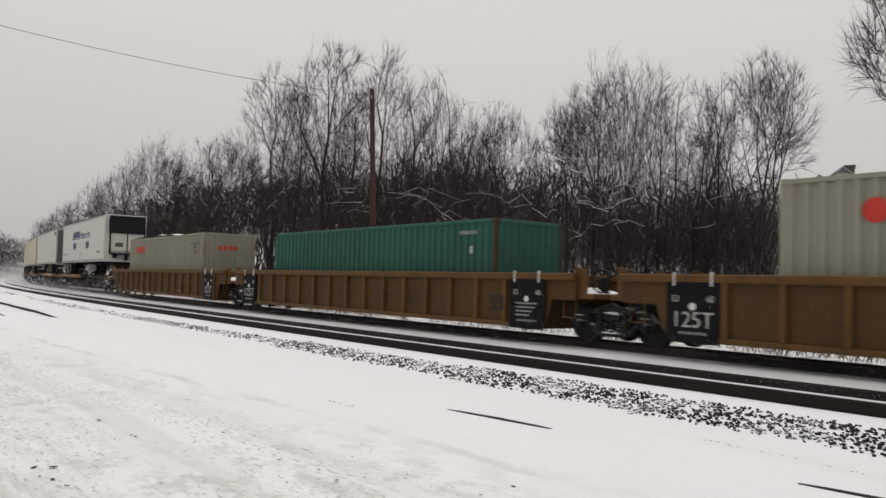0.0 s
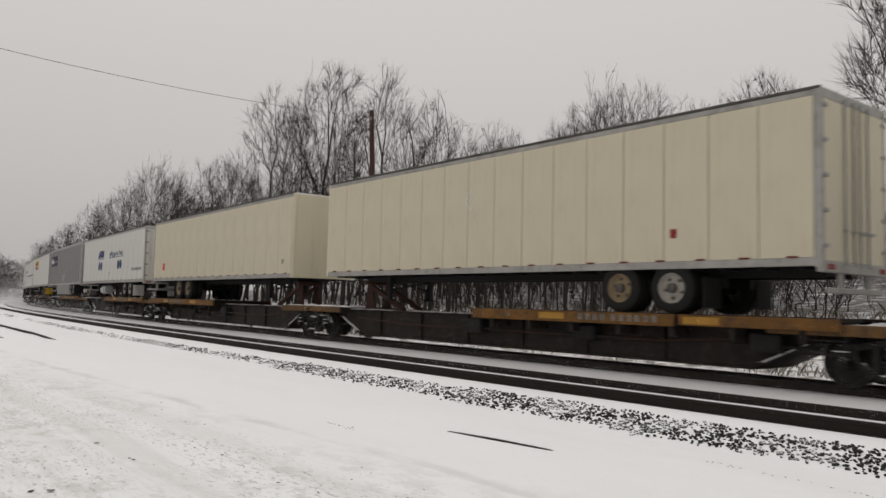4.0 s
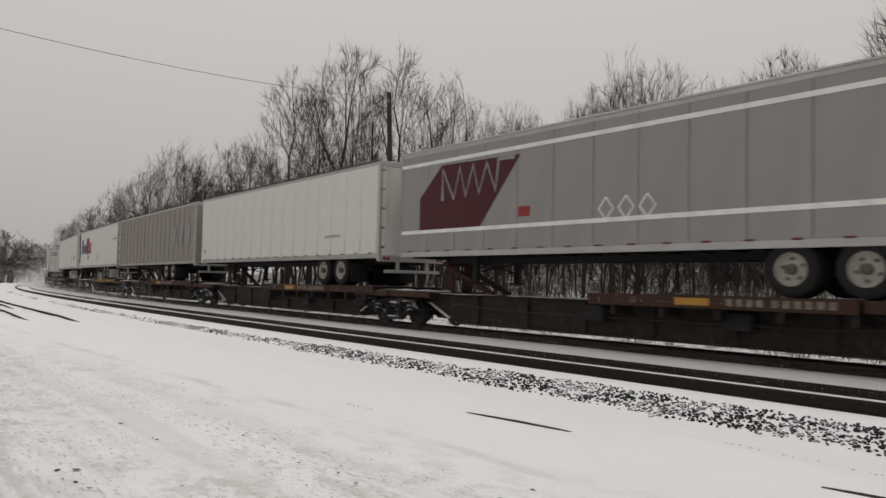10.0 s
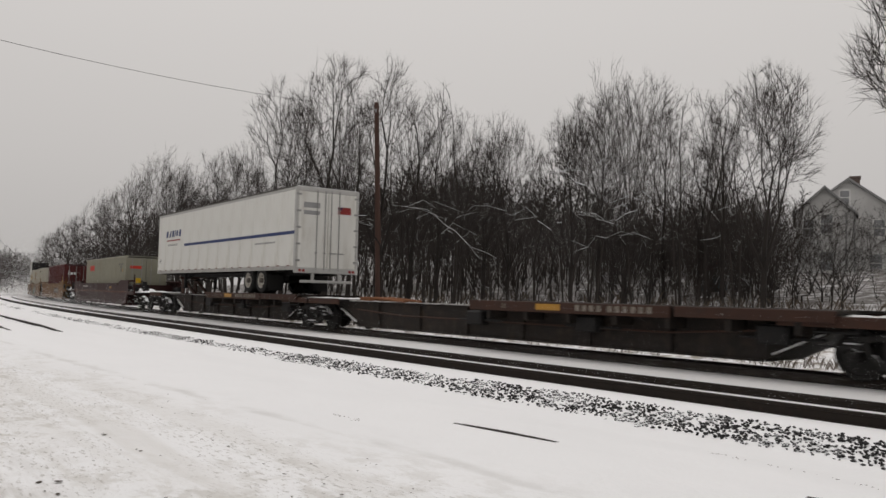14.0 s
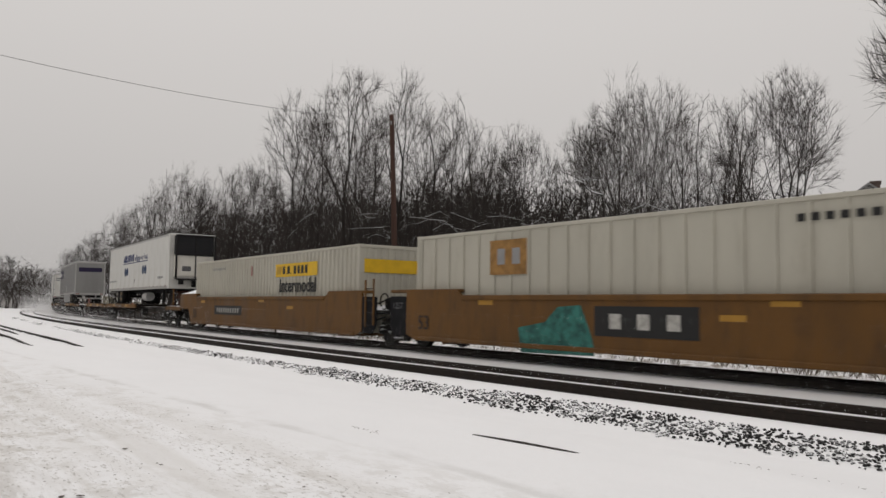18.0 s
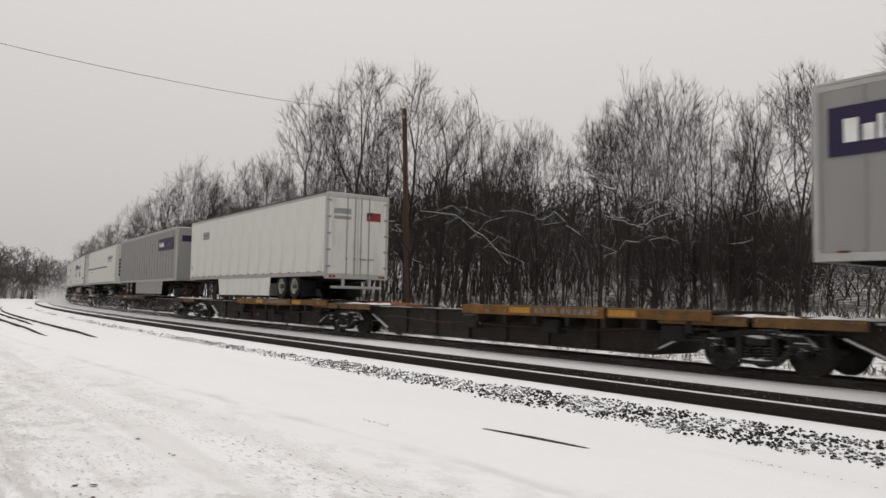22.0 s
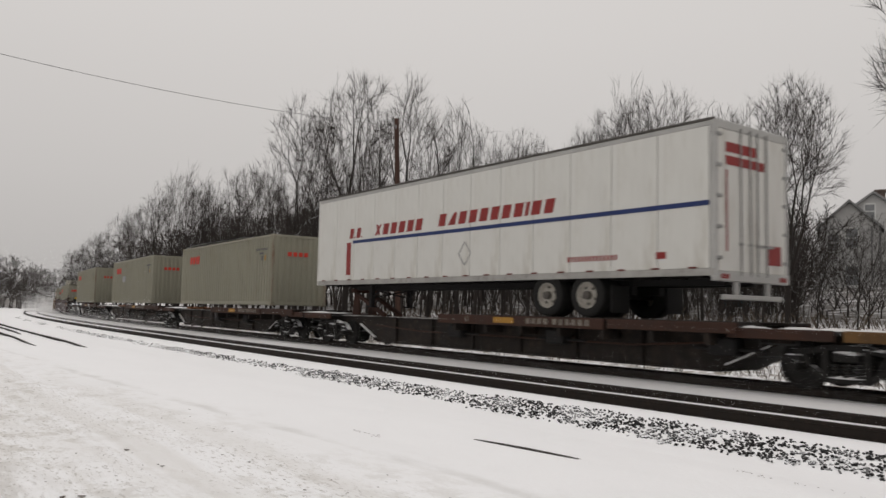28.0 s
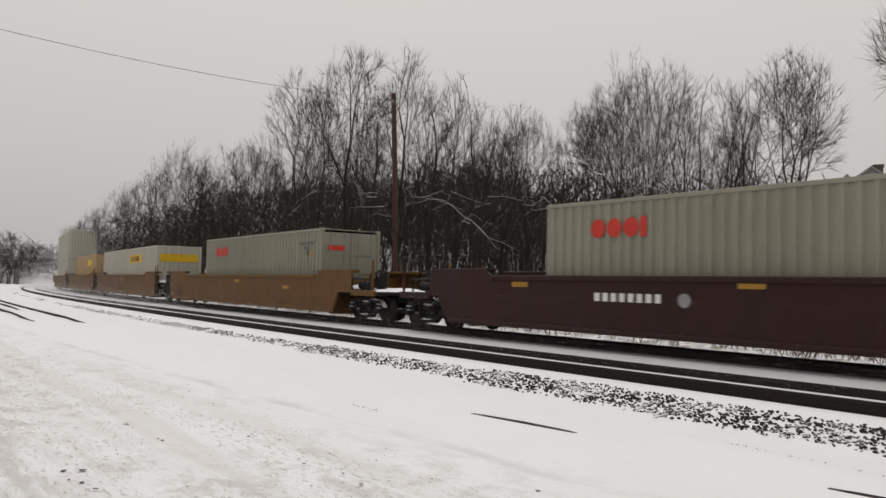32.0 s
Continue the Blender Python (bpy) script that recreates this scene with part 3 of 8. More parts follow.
def ballast():
    rng = random.Random(11)
    kinds = [stone_shape(rng, 0.020) for _ in range(8)]
    meshes = [k.mesh("stone", stone_mat, smooth=False) for k in kinds]
    bed = new("ballast_shoulder")
    bed.empty_display_size = 0.2
    bed.matrix_basis = pose(*on_line(-10, 6.2, -0.4))
    tagged(bed, "dark ballast stones showing through snow on the shoulder", "ballast", kind="structure")
    inv = bed.matrix_basis.inverted()
    rest, count = Shape(), 0
    rv, rf = [], []
    rows = [(-20.0, -8.0, 370), (-8.0, -2.0, 210), (-2.0, 8.0, 80), (8.0, 24.0, 30), (24.0, 60.0, 13)]
    spots = [(rng.uniform(a, b)) for a, b, per in rows for _ in range(int((b - a) * per))]
    for s in spots:
        u = rng.uniform(-1, 1)
        o = 6.19 + (0.44 if s < -8 else 0.34 if s < -2 else 0.22) * u + 0.05 * noise.noise((s * 1.3, 0, 0)) + 0.03 * rng.gauss(0, 1)
        if noise.noise((s * 3.1, o * 5, 2)) < -0.42 or (abs(u) > 0.7 and rng.random() < 0.35) or (s > 22 and noise.noise((s * 0.2, 1, 7)) < -0.1):
            continue
        k = rng.uniform(0.6, 1.3) * (1.5 if rng.random() < 0.04 else 1.0)
        z = ground_z(s, o) - climb(s) + rng.uniform(-0.002, 0.014) * k
        p = on_line(s, o, z)
        rot = Euler((rng.uniform(-.5, .5), rng.uniform(-.5, .5), rng.uniform(0, 6.3))).to_matrix().to_4x4()
        if s < -8.5 and count < 300 and rng.random() < 0.35:
            ob = new("stone", meshes[rng.randrange(8)])
            ob.parent = bed
            ob.matrix_basis = inv @ Matrix.Translation(p) @ rot @ Matrix.Scale(k, 4)
            count += 1
        else:
            kd = kinds[rng.randrange(8)]
            b = len(rv)
            rm = rot.to_3x3() * k
            rv += [(rm @ Vector(q) + p)[:] for q in kd.v]
            rf += [tuple(b + j for j in fa) for fa in kd.f]
    me = bpy.data.meshes.new("ballast_stones")
    me.from_pydata(rv, [], rf)
    me.materials.append(stone_mat)
    tagged(new("ballast_stones", me), "many dark ballast stones poking out of snow", "ballast", kind="stuff")


# ---------- bare trees ----------
def bark(name, colour, snow):
    return mat(name, colour, 0.9, 0, 0.25, 1.5, 0.4, 20, (colour[0] * 0.6, colour[1] * 0.6, colour[2] * 0.6), 0.3, (1, 1, 0.3), snow)


bark_dark = bark("dark_bark", (0.034, 0.029, 0.026), 0.25)
bark_twig = bark("twig_bark", (0.040, 0.033, 0.029), 0.10)


def tube(v, f, a, b, r0, r1, sides):
    w = b - a
    if w.length < 1e-6:
        return
    u = w.orthogonal().normalized()
    t = w.cross(u).normalized()
    k = len(v)
    for p, r in ((a, r0), (b, r1)):
        for i in range(sides):
            c = 2 * math.pi * i / sides
            v.append((p + (u * math.cos(c) + t * math.sin(c)) * r)[:])
    for i in range(sides):
        j = (i + 1) % sides
        f.append((k + i, k + j, k + sides + j, k + sides + i))


def tree_meshes(seed, h, leaders, width, dense, fine=0.010, fork=0.16, waist=0.62, stout=1.0):
    """Trunk and limbs in one mesh, the fine crown in another; h metres high, the crown a rounded fan."""
    rng = random.Random(seed)
    tv, tf, cv, cf = [], [], [], []
    mid, up, wide = h * waist, h * (1 - waist), h * width

    def inside(p):
        k = up if p.z > mid else mid * 1.05
        return (p.x * p.x + p.y * p.y) / (wide * wide) + ((p.z - mid) / k) ** 2

    def limb(p, d, length, r, level):
        n = (8, 5, 3, 1)[level]
        seg = length / n
        wob = (0.11, 0.17, 0.20, 0.0)[level]
        pull = (0.03, 0.11, 0.10, 0.0)[level]
        limit = rng.uniform(0.80, 1.06) ** 2
        turn = rng.uniform(0, 6.28)
        r_start = r
        for i in range(n):
            d = (d + Vector((rng.gauss(0, wob), rng.gauss(0, wob), rng.gauss(0, wob * 0.5) + pull))).normalized()
            q = p + d * seg
            if inside(q) > (limit if level else 1.1) and level < 3 and i > 0:
                q = p + d * seg * 0.5
                n_left = 0
            else:
                n_left = n - 1 - i
            last = level == 3 or n_left == 0
            r1 = fine * 0.4 if last else max(r_start * (1 - 0.9 * ((i + 1) / n) ** 0.8), fine * 0.8)
            if level == 3:
                u = d.orthogonal().normalized()
                w = d.cross(u)
                r *= 0.65
                k = len(cv)
                cv.extend([(p + u * r)[:], (p + (w * 0.87 - u * 0.5) * r)[:], (p - (w * 0.87 + u * 0.5) * r)[:], q[:]])
                cf.extend([(k, k + 1, k + 3), (k + 1, k + 2, k + 3), (k + 2, k, k + 3)])
                return
            big = level < 2
            tube(tv if big else cv, tf if big else cf, p, q, r, r1, (5 if stout < 1 else 6) if level == 0 else 3)
            p, r = q, r1
            if (i + 1) / n > (0.22, 0.2, 0.0)[level]:
                kids = dense[level] * (1.6 if last else 1.0)
                for _ in range(int(kids) + (rng.random() < kids - int(kids))):
                    turn += 2.4 + rng.uniform(-0.5, 0.5)
                    side = d.orthogonal().normalized()
                    side.rotate(Matrix.Rotation(turn, 3, d))
                    ang = rng.uniform(0.5, 1.05)
                    nd = (d * math.cos(ang) + side * math.sin(ang)).normalized()
                    if level == 2:
                        long = rng.uniform(0.3, 0.85) * h / 14
                    else:
                        long = min((length * (1 - (i + 1) / n) * 0.75 + length * 0.22), length * 0.55) * rng.uniform(0.7, 1.15)
                    limb(p - d * seg * rng.uniform(0, 0.8), nd, long, max(r * rng.uniform(0.32, 0.5) if level else r_start * rng.uniform(0.16, 0.36), fine), level + 1)
            if n_left == 0:
                break
    base = Vector((0, 0, -0.4))
    split = Vector((rng.gauss(0, 0.1), rng.gauss(0, 0.1), max(0.4, h * fork * rng.uniform(0.8, 1.2))))
    r0 = (h * 0.0095 + 0.02) * stout
    tube(tv, tf, base, Vector((0, 0, 0.35)), r0 * 1.5, r0 * 1.1, 7)
    tube(tv, tf, Vector((0, 0, 0.35)), split, r0 * 1.1, r0, 7)
    for i in range(leaders):
        a = 6.28 * i / leaders + rng.uniform(-0.5, 0.5)
        lean = (rng.uniform(0.55, 1.0) if i else 0.3) * width * 1.55 if leaders > 1 else 0.05
        d = Vector((math.cos(a) * lean, math.sin(a) * lean, 1)).normalized()
        limb(split, d, (h - split.z) * rng.uniform(0.86, 1.0), r0 * (0.95 if leaders == 1 else rng.uniform(0.5, 0.72)), 0)
    out = []
    k = h / float(np.percentile([q[2] for q in cv], 99.3))
    for nm, v, f, m in (("trunk", tv, tf, bark_dark), ("crown", cv, cf, bark_twig)):
        me = bpy.data.meshes.new(nm)
        me.from_pydata([(x * k, y * k, z * k if z > 0 else z) for x, y, z in v], [], f)
        me.materials.append(m)
        me.shade_smooth()
        out.append(me)
    return out


def crown_tree(seed, h, leaders, width, fork, depth=7, fine=0.0075, low=0.30, stout=1.0):
    """A tree whose straight limbs fork again and again and end on a rounded crown; h metres high."""
    rng = random.Random(seed)
    tv, tf, cv, cf = [], [], [], []
    mid = h * (0.5 + low * 0.35)
    up, down, wide = h - mid, mid - h * low * 0.55, h * width

    def reach(p, d, lim):
        """Metres from p along d to the outline of the crown."""
        k, step_ = 0.0, h / 40
        while k < h:
            q = p + d * (k + step_)
            zz = (q.z - mid) / (up if q.z > mid else down)
            if (q.x * q.x + q.y * q.y) / (wide * wide) + zz * zz > lim * lim:
                break
            k += step_
        return k

    def twig(p, d, length, r):
        u = d.orthogonal().normalized()
        w = d.cross(u)
        q = p + d * length
        k = len(cv)
        cv.extend([(p + u * r)[:], (p + (w * 0.87 - u * 0.5) * r)[:], (p - (w * 0.87 + u * 0.5) * r)[:], q[:]])
        cf.extend([(k, k + 1, k + 3), (k + 1, k + 2, k + 3), (k + 2, k, k + 3)])

    def aside(d, ang):
        side = d.orthogonal().normalized()
        side.rotate(Matrix.Rotation(rng.uniform(0, 6.28), 3, d))
        return (d * math.cos(ang) + side * math.sin(ang) + Vector((0, 0, 0.07))).normalized()

    def grow(p, d, r, level, lim):
        if level in (1, 2, 3):
            lim *= rng.uniform(0.86, 1.13)
        left = reach(p, d, lim)
        if level < 2:
            left = max(left, h * 0.16)
        if level >= depth or left < h * 0.04:
            for k in range(2 if rng.random() < 0.55 else 1):
                twig(p, aside(d, rng.uniform(0.0, 0.3) + 0.35 * k), h * rng.uniform(0.03, 0.072), fine)
            return
        length = left * (rng.uniform(0.25, 0.40) if level else rng.uniform(0.2, 0.34))
        n = 3 if level < 4 else 2
        big = level < 4
        for i in range(n):
            d = (d + Vector((rng.gauss(0, 0.045), rng.gauss(0, 0.045), rng.gauss(0, 0.035) + 0.01))).normalized()
            q = p + d * (length / n)
            r1 = max(r * 0.93, fine)
            tube(tv if big else cv, tf if big else cf, p, q, r, r1, 6 if level == 0 else 4 if level < 3 else 3)
            p, r = q, r1
            if level >= 1 and rng.random() < (0.30 if level < 3 else 0.45):
                nd = aside(d, rng.uniform(0.55, 1.0))
                if level < 4:
                    grow(p, nd, max(r * 0.42, fine), level + 2, lim)
                else:
                    twig(p, nd, h * rng.uniform(0.03, 0.075), fine * 0.8)
        grow(p, aside(d, rng.uniform(0.08, 0.28)), max(r * 0.80, fine), level + 1, lim)
        grow(p, aside(d, rng.uniform(0.40, 0.72)), max(r * 0.66, fine), level + 1, lim)
        if rng.random() < 0.12:
            grow(p, aside(d, rng.uniform(0.5, 0.9)), max(r * 0.5, fine), level + 1, lim)

    r0 = (h * 0.0085 + 0.03) * stout
    top = Vector((rng.gauss(0, 0.06), rng.gauss(0, 0.06), h * fork))
    tube(tv, tf, Vector((0, 0, -0.4)), Vector((0, 0, 0.35)), r0 * 1.5, r0 * 1.12, 8)
    tube(tv, tf, Vector((0, 0, 0.35)), top, r0 * 1.12, r0, 8)
    for i in range(leaders):
        a = 6.28 * i / leaders + rng.uniform(-0.5, 0.5)
        lean = (0.15 if i == 0 else rng.uniform(0.7, 1.5)) * width * 1.5
        grow(top - Vector((0, 0, h * 0.02 * i)), Vector((math.cos(a) * lean, math.sin(a) * lean, 1)).normalized(), r0 * (0.8 if i == 0 else rng.uniform(0.45, 0.66)), 0, rng.uniform(0.9, 1.08))
    out = []
    k = h / float(np.percentile([q[2] for q in cv], 99.5))
    for nm, v, f, m in (("trunk", tv, tf, bark_dark), ("crown", cv, cf, bark_twig)):
        me = bpy.data.meshes.new(nm)
        me.from_pydata([(x, y, z * k if z > 0 else z) for x, y, z in v], [], f)
        me.materials.append(m)
        me.shade_smooth()
        out.append(me)
    return out


# upright oval, broad round, wide round, low fan, narrow column
TALL = [crown_tree(sd, 14, ld, w, fk, dp, 0.0086, lo) for sd, ld, w, fk, dp, lo in (
    (101, 4, 0.185, 0.20, 7, 0.32), (102, 5, 0.22, 0.20, 7, 0.32), (103, 5, 0.27, 0.22, 7, 0.22), (104, 6, 0.34, 0.12, 7, 0.25), (105, 3, 0.135, 0.22, 6, 0.32))]
THIN = [tree_meshes(sd, 12, ld, w, dn, 0.012, 0.15, 0.6, 0.48) for sd, ld, w, dn in ((11, 1, 0.17, (1.7, 1.3, 1.6)), (12, 2, 0.21, (1.1, 1.2, 1.5)), (13, 3, 0.22, (0.9, 1.0, 1.5)), (14, 2, 0.18, (1.2, 1.2, 1.5)))]
STALK = [tree_meshes(sd, 12, 1, 0.08, (1.0, 0.9, 1.3), 0.010, 0.3, 0.6, 0.5) for sd in (31, 32)]
SCRUB = [tree_meshes(sd, 4, ld, 0.42, (0.5, 1.0, 1.8), 0.006, 0.04, 0.6, 0.38) for sd, ld in ((21, 6), (22, 7), (23, 5))]
FAR = [tree_meshes(sd, 12, ld, 0.26, (0.9, 1.0, 1.4), 0.036, 0.12, 0.6, 0.6) for sd, ld in ((51, 3), (52, 2), (53, 4))]
BRUSH = [tree_meshes(sd, 5, ld, 0.4, (0.5, 0.7, 1.2), 0.013, 0.04, 0.6, 0.5) for sd, ld in ((41, 5), (42, 4), (43, 5))]
TREE_LABEL = "bare deciduous tree with dark branches dusted with snow"


def tree(kind, x, y, h, rng, label=TREE_LABEL, category="tree", group="bare trees behind the line", base_h=14.0, wide=1.0, turn=None):
    s, o = to_line(x, y)
    z = ground_z(s, o)
    k = h / base_h
    ob = thing(category, label, category, group,
               Matrix.LocRotScale((x, y, z), Euler((rng.gauss(0, 0.03), rng.gauss(0, 0.03), rng.uniform(0, 6.28))), (k * wide, k * wide, k)))
    for nm, me in zip(("trunk", "crown"), kind):
        part(nm, me, None, ob)
    return ob


class Thicket:
    """Many trees joined into one mesh, where no one could count them."""

    def __init__(self):
        self.v, self.f = [], []

    def add(self, kind, x, y, h, base_h, wide, rng):
        s, o = to_line(x, y)
        k = h / base_h
        m = np.array(Matrix.LocRotScale((x, y, ground_z(s, o)), Euler((rng.gauss(0, 0.04), rng.gauss(0, 0.04), rng.uniform(0, 6.28))), (k * wide, k * wide, k)))
        for me in kind:
            co = np.empty(len(me.vertices) * 3)
            me.vertices.foreach_get("co", co)
            co = co.reshape(-1, 3) @ m[:3, :3].T + m[:3, 3]
            b = len(self.v)
            self.v += co.tolist()
            self.f += [tuple(b + i for i in p.vertices) for p in me.polygons]

    def done(self, name, label):
        me = bpy.data.meshes.new(name)
        me.from_pydata(self.v, [], self.f)
        me.materials.append(bark_twig)
        tagged(new(name, me), label, "wood", kind="stuff")


def by_bearing(deg, dist):
    return -dist * math.sin(radians(deg)), dist * math.cos(radians(deg))


# bearing to the left, elevation of the skyline of the lower wood
SKYLINE = [(-40, 9.0), (-31, 6.0), (-27, 4.5), (-24.5, 6.6), (-22, 9.4), (-16.4, 9.4), (-12, 9.6), (-8.2, 10.4), (-5, 11.2), (-2.9, 11.2), (2, 11.4), (9, 11.4), (12.5, 10.6), (16, 9.6), (19, 7.8), (22, 6.2), (25, 4.2), (28, 3.0), (34, 2.6)]


def skyline(deg):
    return float(np.interp(deg, [a for a, _ in SKYLINE], [b for _, b in SKYLINE]))


def woods():
    rng = random.Random(7)
    # bearing to the left, distance, elevation of the top, kind, width
    standing = [(8.5, 47, 17.5, 0, 1.05), (4.72, 48, 17.8, 1, 0.95), (12.2, 46, 15.6, 1, 1.0), (10.7, 50, 14.6, 4, 1.0), (6.8, 43, 15.0, 4, 1.0), (2.4, 45, 16.0, 4, 1.05),
                (0.3, 44, 15.8, 1, 0.85), (-1.0, 40, 14.3, 4, 0.9), (-5.0, 43, 14.4, 2, 0.8), (-3.2, 47, 13.6, 4, 1.1), (-9.6, 38, 15.2, 2, 0.85), (-13.4, 37, 17.4, 3, 0.9), (-11.6, 41, 16.2, 1, 0.9),
                (-16.2, 42, 15.2, 1, 0.9), (-18.5, 40, 15.4, 4, 0.95), (-20.1, 37, 16.4, 4, 0.8), (-22.8, 33, 17.6, 2, 1.0),
                (15.0, 52, 11.0, 2, 0.8), (16.8, 60, 10.6, 4, 1.2), (20.5, 64, 9.9, 3, 0.8), (18.8, 66, 9.2, 2, 0.8), (22.2, 72, 8.3, 1, 1.1), (24.2, 84, 6.8, 3, 0.8), (25.8, 100, 5.1, 0, 1.1),
                (27.0, 122, 4.0, 3, 0.9), (-34.5, 27, 26.5, 2, 1.0), (-38, 30, 20.0, 3, 1.0)]
    for deg, dist, top, kind, wide in standing:
        x, y = by_bearing(deg, dist)
        s, o = to_line(x, y)
        h = EYE[2] + dist * math.tan(radians(top)) - ground_z(s, o)
        tree(TALL[kind], x, y, h, rng, wide=wide)
    for deg, dist, top in ((-1.1, 36, 16.8), (-17.3, 36, 17.0), (-19.0, 37, 16.6), (-15.2, 38, 14.0), (-24.6, 31, 7.5), (-26.9, 30, 8.4), (2.9, 37, 12.0), (6.2, 37, 11.0), (-7.0, 35, 12.5), (-11.0, 34, 12.0), (-21.2, 30, 12.0)):
        x, y = by_bearing(deg, dist)
        s, o = to_line(x, y)
        tree(STALK[int(dist) % 2], x, y, EYE[2] + dist * math.tan(radians(top)) - ground_z(s, o), rng, "slender young tree with a single stem", base_h=12.0)
    # thinner trees between and behind them, up the slope
    back = Thicket()
    for i in range(290):
        deg = rng.uniform(-25.5, 27)
        near = i % 5 < 2
        dist = rng.uniform(38, 52) if near else rng.uniform(50, 92)
        dist += max(0, deg - 8) * (1.5 if near else 2.6)
        if deg < -23.5 and dist < 75:
            continue
        x, y = by_bearing(deg, dist)
        s, o = to_line(x, y)
        if o > -10:
            continue
        h = dist * math.tan(radians(skyline(deg) * rng.uniform(0.55, 1.0))) + EYE[2] - ground_z(s, o)
        h, w = min(max(4.0, h), 13.0), rng.uniform(0.8, 1.3)
        if near:
            tree(THIN[i % 4], x, y, h, rng, "slender bare tree in the wood", base_h=12.0, wide=w)
        else:
            back.add(THIN[i % 4], x, y, h, 12.0, w, rng)
    # brush that fills the wood under the crowns
    for i in range(250):
        deg = rng.uniform(-20.5, 26)
        dist = rng.uniform(46, 74) + max(0, deg - 8) * 2.2
        x, y = by_bearing(deg, dist)
        s, o = to_line(x, y)
        if o < -16:
            h = dist * math.tan(radians(skyline(deg) * (rng.uniform(0.45, 0.8) if deg < 10 else rng.uniform(0.55, 0.92)))) + EYE[2] - ground_z(s, o)
            back.add(BRUSH[i % 3], x, y, min(max(2.5, h), 7.5), 5.0, rng.uniform(0.9, 1.3), rng)
    # the dark depth of the wood, furthest up the slope
    for i in range(150):
        deg = -24 + 50 * (i + rng.random()) / 150
        dist = rng.uniform(66, 92) + max(0, deg - 8) * 2.4
        x, y = by_bearing(deg, dist)
        s, o = to_line(x, y)
        h = dist * math.tan(radians(skyline(deg) * rng.uniform(0.72, 1.0))) + EYE[2] - ground_z(s, o)
        back.add(FAR[i % 3], x, y, min(max(3.0, h), 11.0), 12.0, 1.5, rng)
    # the wood goes on along the line into the distance
    for i in range(90):
        s = 66 + i * 3.0
        o = -rng.uniform(10, 34) if i % 2 else -rng.uniform(9, 14)
        p = on_line(s, o)
        back.add(FAR[i % 3], p.x, p.y, rng.uniform(6.5, 9.5), 12.0, 1.3, rng)
    for i in range(72):
        deg = rng.uniform(-24.6, -18.0)
        dist = rng.uniform(37, 58)
        if deg < -24.0 and i % 3:
            continue
        x, y = by_bearing(deg, dist)
        s, o = to_line(x, y)
        top = (rng.uniform(5.5, 10.5) if deg > -23.4 else rng.uniform(3.6, 6.0))
        h = EYE[2] + dist * math.tan(radians(top)) - ground_z(s, o)
        back.add((BRUSH if i % 3 else THIN)[i % 3], x, y, max(1.4, h), 5.0 if i % 3 else 12.0, rng.uniform(0.8, 1.2), rng)
    back.done("background_wood", "dark bare wood on the slope behind the nearer trees")
    across = Thicket()
    for i in range(90):
        s = 88 + i * 2.4 + rng.uniform(-2, 2)
        o = rng.uniform(24, 52) if i % 2 else rng.uniform(17, 26)
        p = on_line(s, o)
        across.add(FAR[i % 3], p.x, p.y, rng.uniform(10.5, 14.5), 12.0, 1.25, rng)
        q = on_line(s + 1.0, o - 2)
        across.add(FAR[(i + 1) % 3], q.x, q.y, rng.uniform(5.5, 8.5), 12.0, 2.0, rng)
    across.done("far_wood", "dark bare wood across the yard along the curve")
    # undergrowth on the bank
    for i in range(170):
        deg = rng.uniform(-29, 24)
        x, y = by_bearing(deg, 30)
        s, o = to_line(x, y)
        s += rng.uniform(-3, 3)
        deep = i % 3
        if deg < -17 and i % 2:
            continue
        o = -rng.uniform(17, 30) if deep else -rng.uniform(7.0, 16)
        if deg < -23 and i % 3:
            continue
        if deg < -23:
            o = -rng.uniform(24, 34) if i % 2 else -rng.uniform(9, 14)
        p = on_line(s, o)
        h = rng.uniform(2.2, 4.8) if deep and deg > -23 else rng.uniform(0.6, 1.7)
        if deg < -23:
            h = rng.uniform(0.5, 1.2)
        tree(SCRUB[i % 3], p.x, p.y, h, rng, "leafless scrub with snow on its twigs", "bush", "undergrowth on the bank", 4.0, rng.uniform(0.9, 1.5))
    # bent saplings that carry a line of snow
    snowy = mat("snow_line", (0.80, 0.81, 0.82), 0.8, 0, 0.05, 4, 0.2)
    for deg, dist, z0, run_, rise_, lift in ((-12.3, 33, 6.6, -2.6, -2.6, 0.3), (-10.2, 32, 4.2, -2.2, -1.5, 0.5), (0.8, 34, 5.2, -1.3, -3.0, 0.2), (3.8, 33, 4.4, -4.2, -2.6, 0.8), (-2.0, 33, 4.6, 1.6, -1.8, 0.1), (-4.6, 34, 4.4, -2.6, -1.4, 0.7),
                                             (7.6, 36, 4.8, -2.0, -1.8, 0.4), (-15.2, 31, 4.6, 1.8, -1.6, 0.3), (-18.4, 32, 5.6, -1.4, -2.8, 0.2), (-7.4, 34, 6.2, -1.9, -0.5, 0.4), (10.5, 38, 5.6, 1.6, -2.2, 0.3), (-14.0, 34, 3.6, 2.4, -1.0, 0.5)):
        x, y = by_bearing(deg, dist)
        s, o = to_line(x, y)
        sap = thing("sapling", "bent sapling with a line of snow along its stem", "sapling", "bent saplings", pose(x, y, ground_z(s, o)))
        top_z = EYE[2] + z0 - ground_z(s, o)
        pts = [Vector((0, rng.uniform(-0.2, 0.2), top_z))]
        n = 9
        for k in range(1, n + 1):
            u = k / n
            pts.append(Vector((run_ * -u + rng.gauss(0, 0.10), 0.3 * u, top_z + rise_ * u + lift * math.sin(math.pi * u) + rng.gauss(0, 0.09))))
        stem, cap = Shape(), Shape()
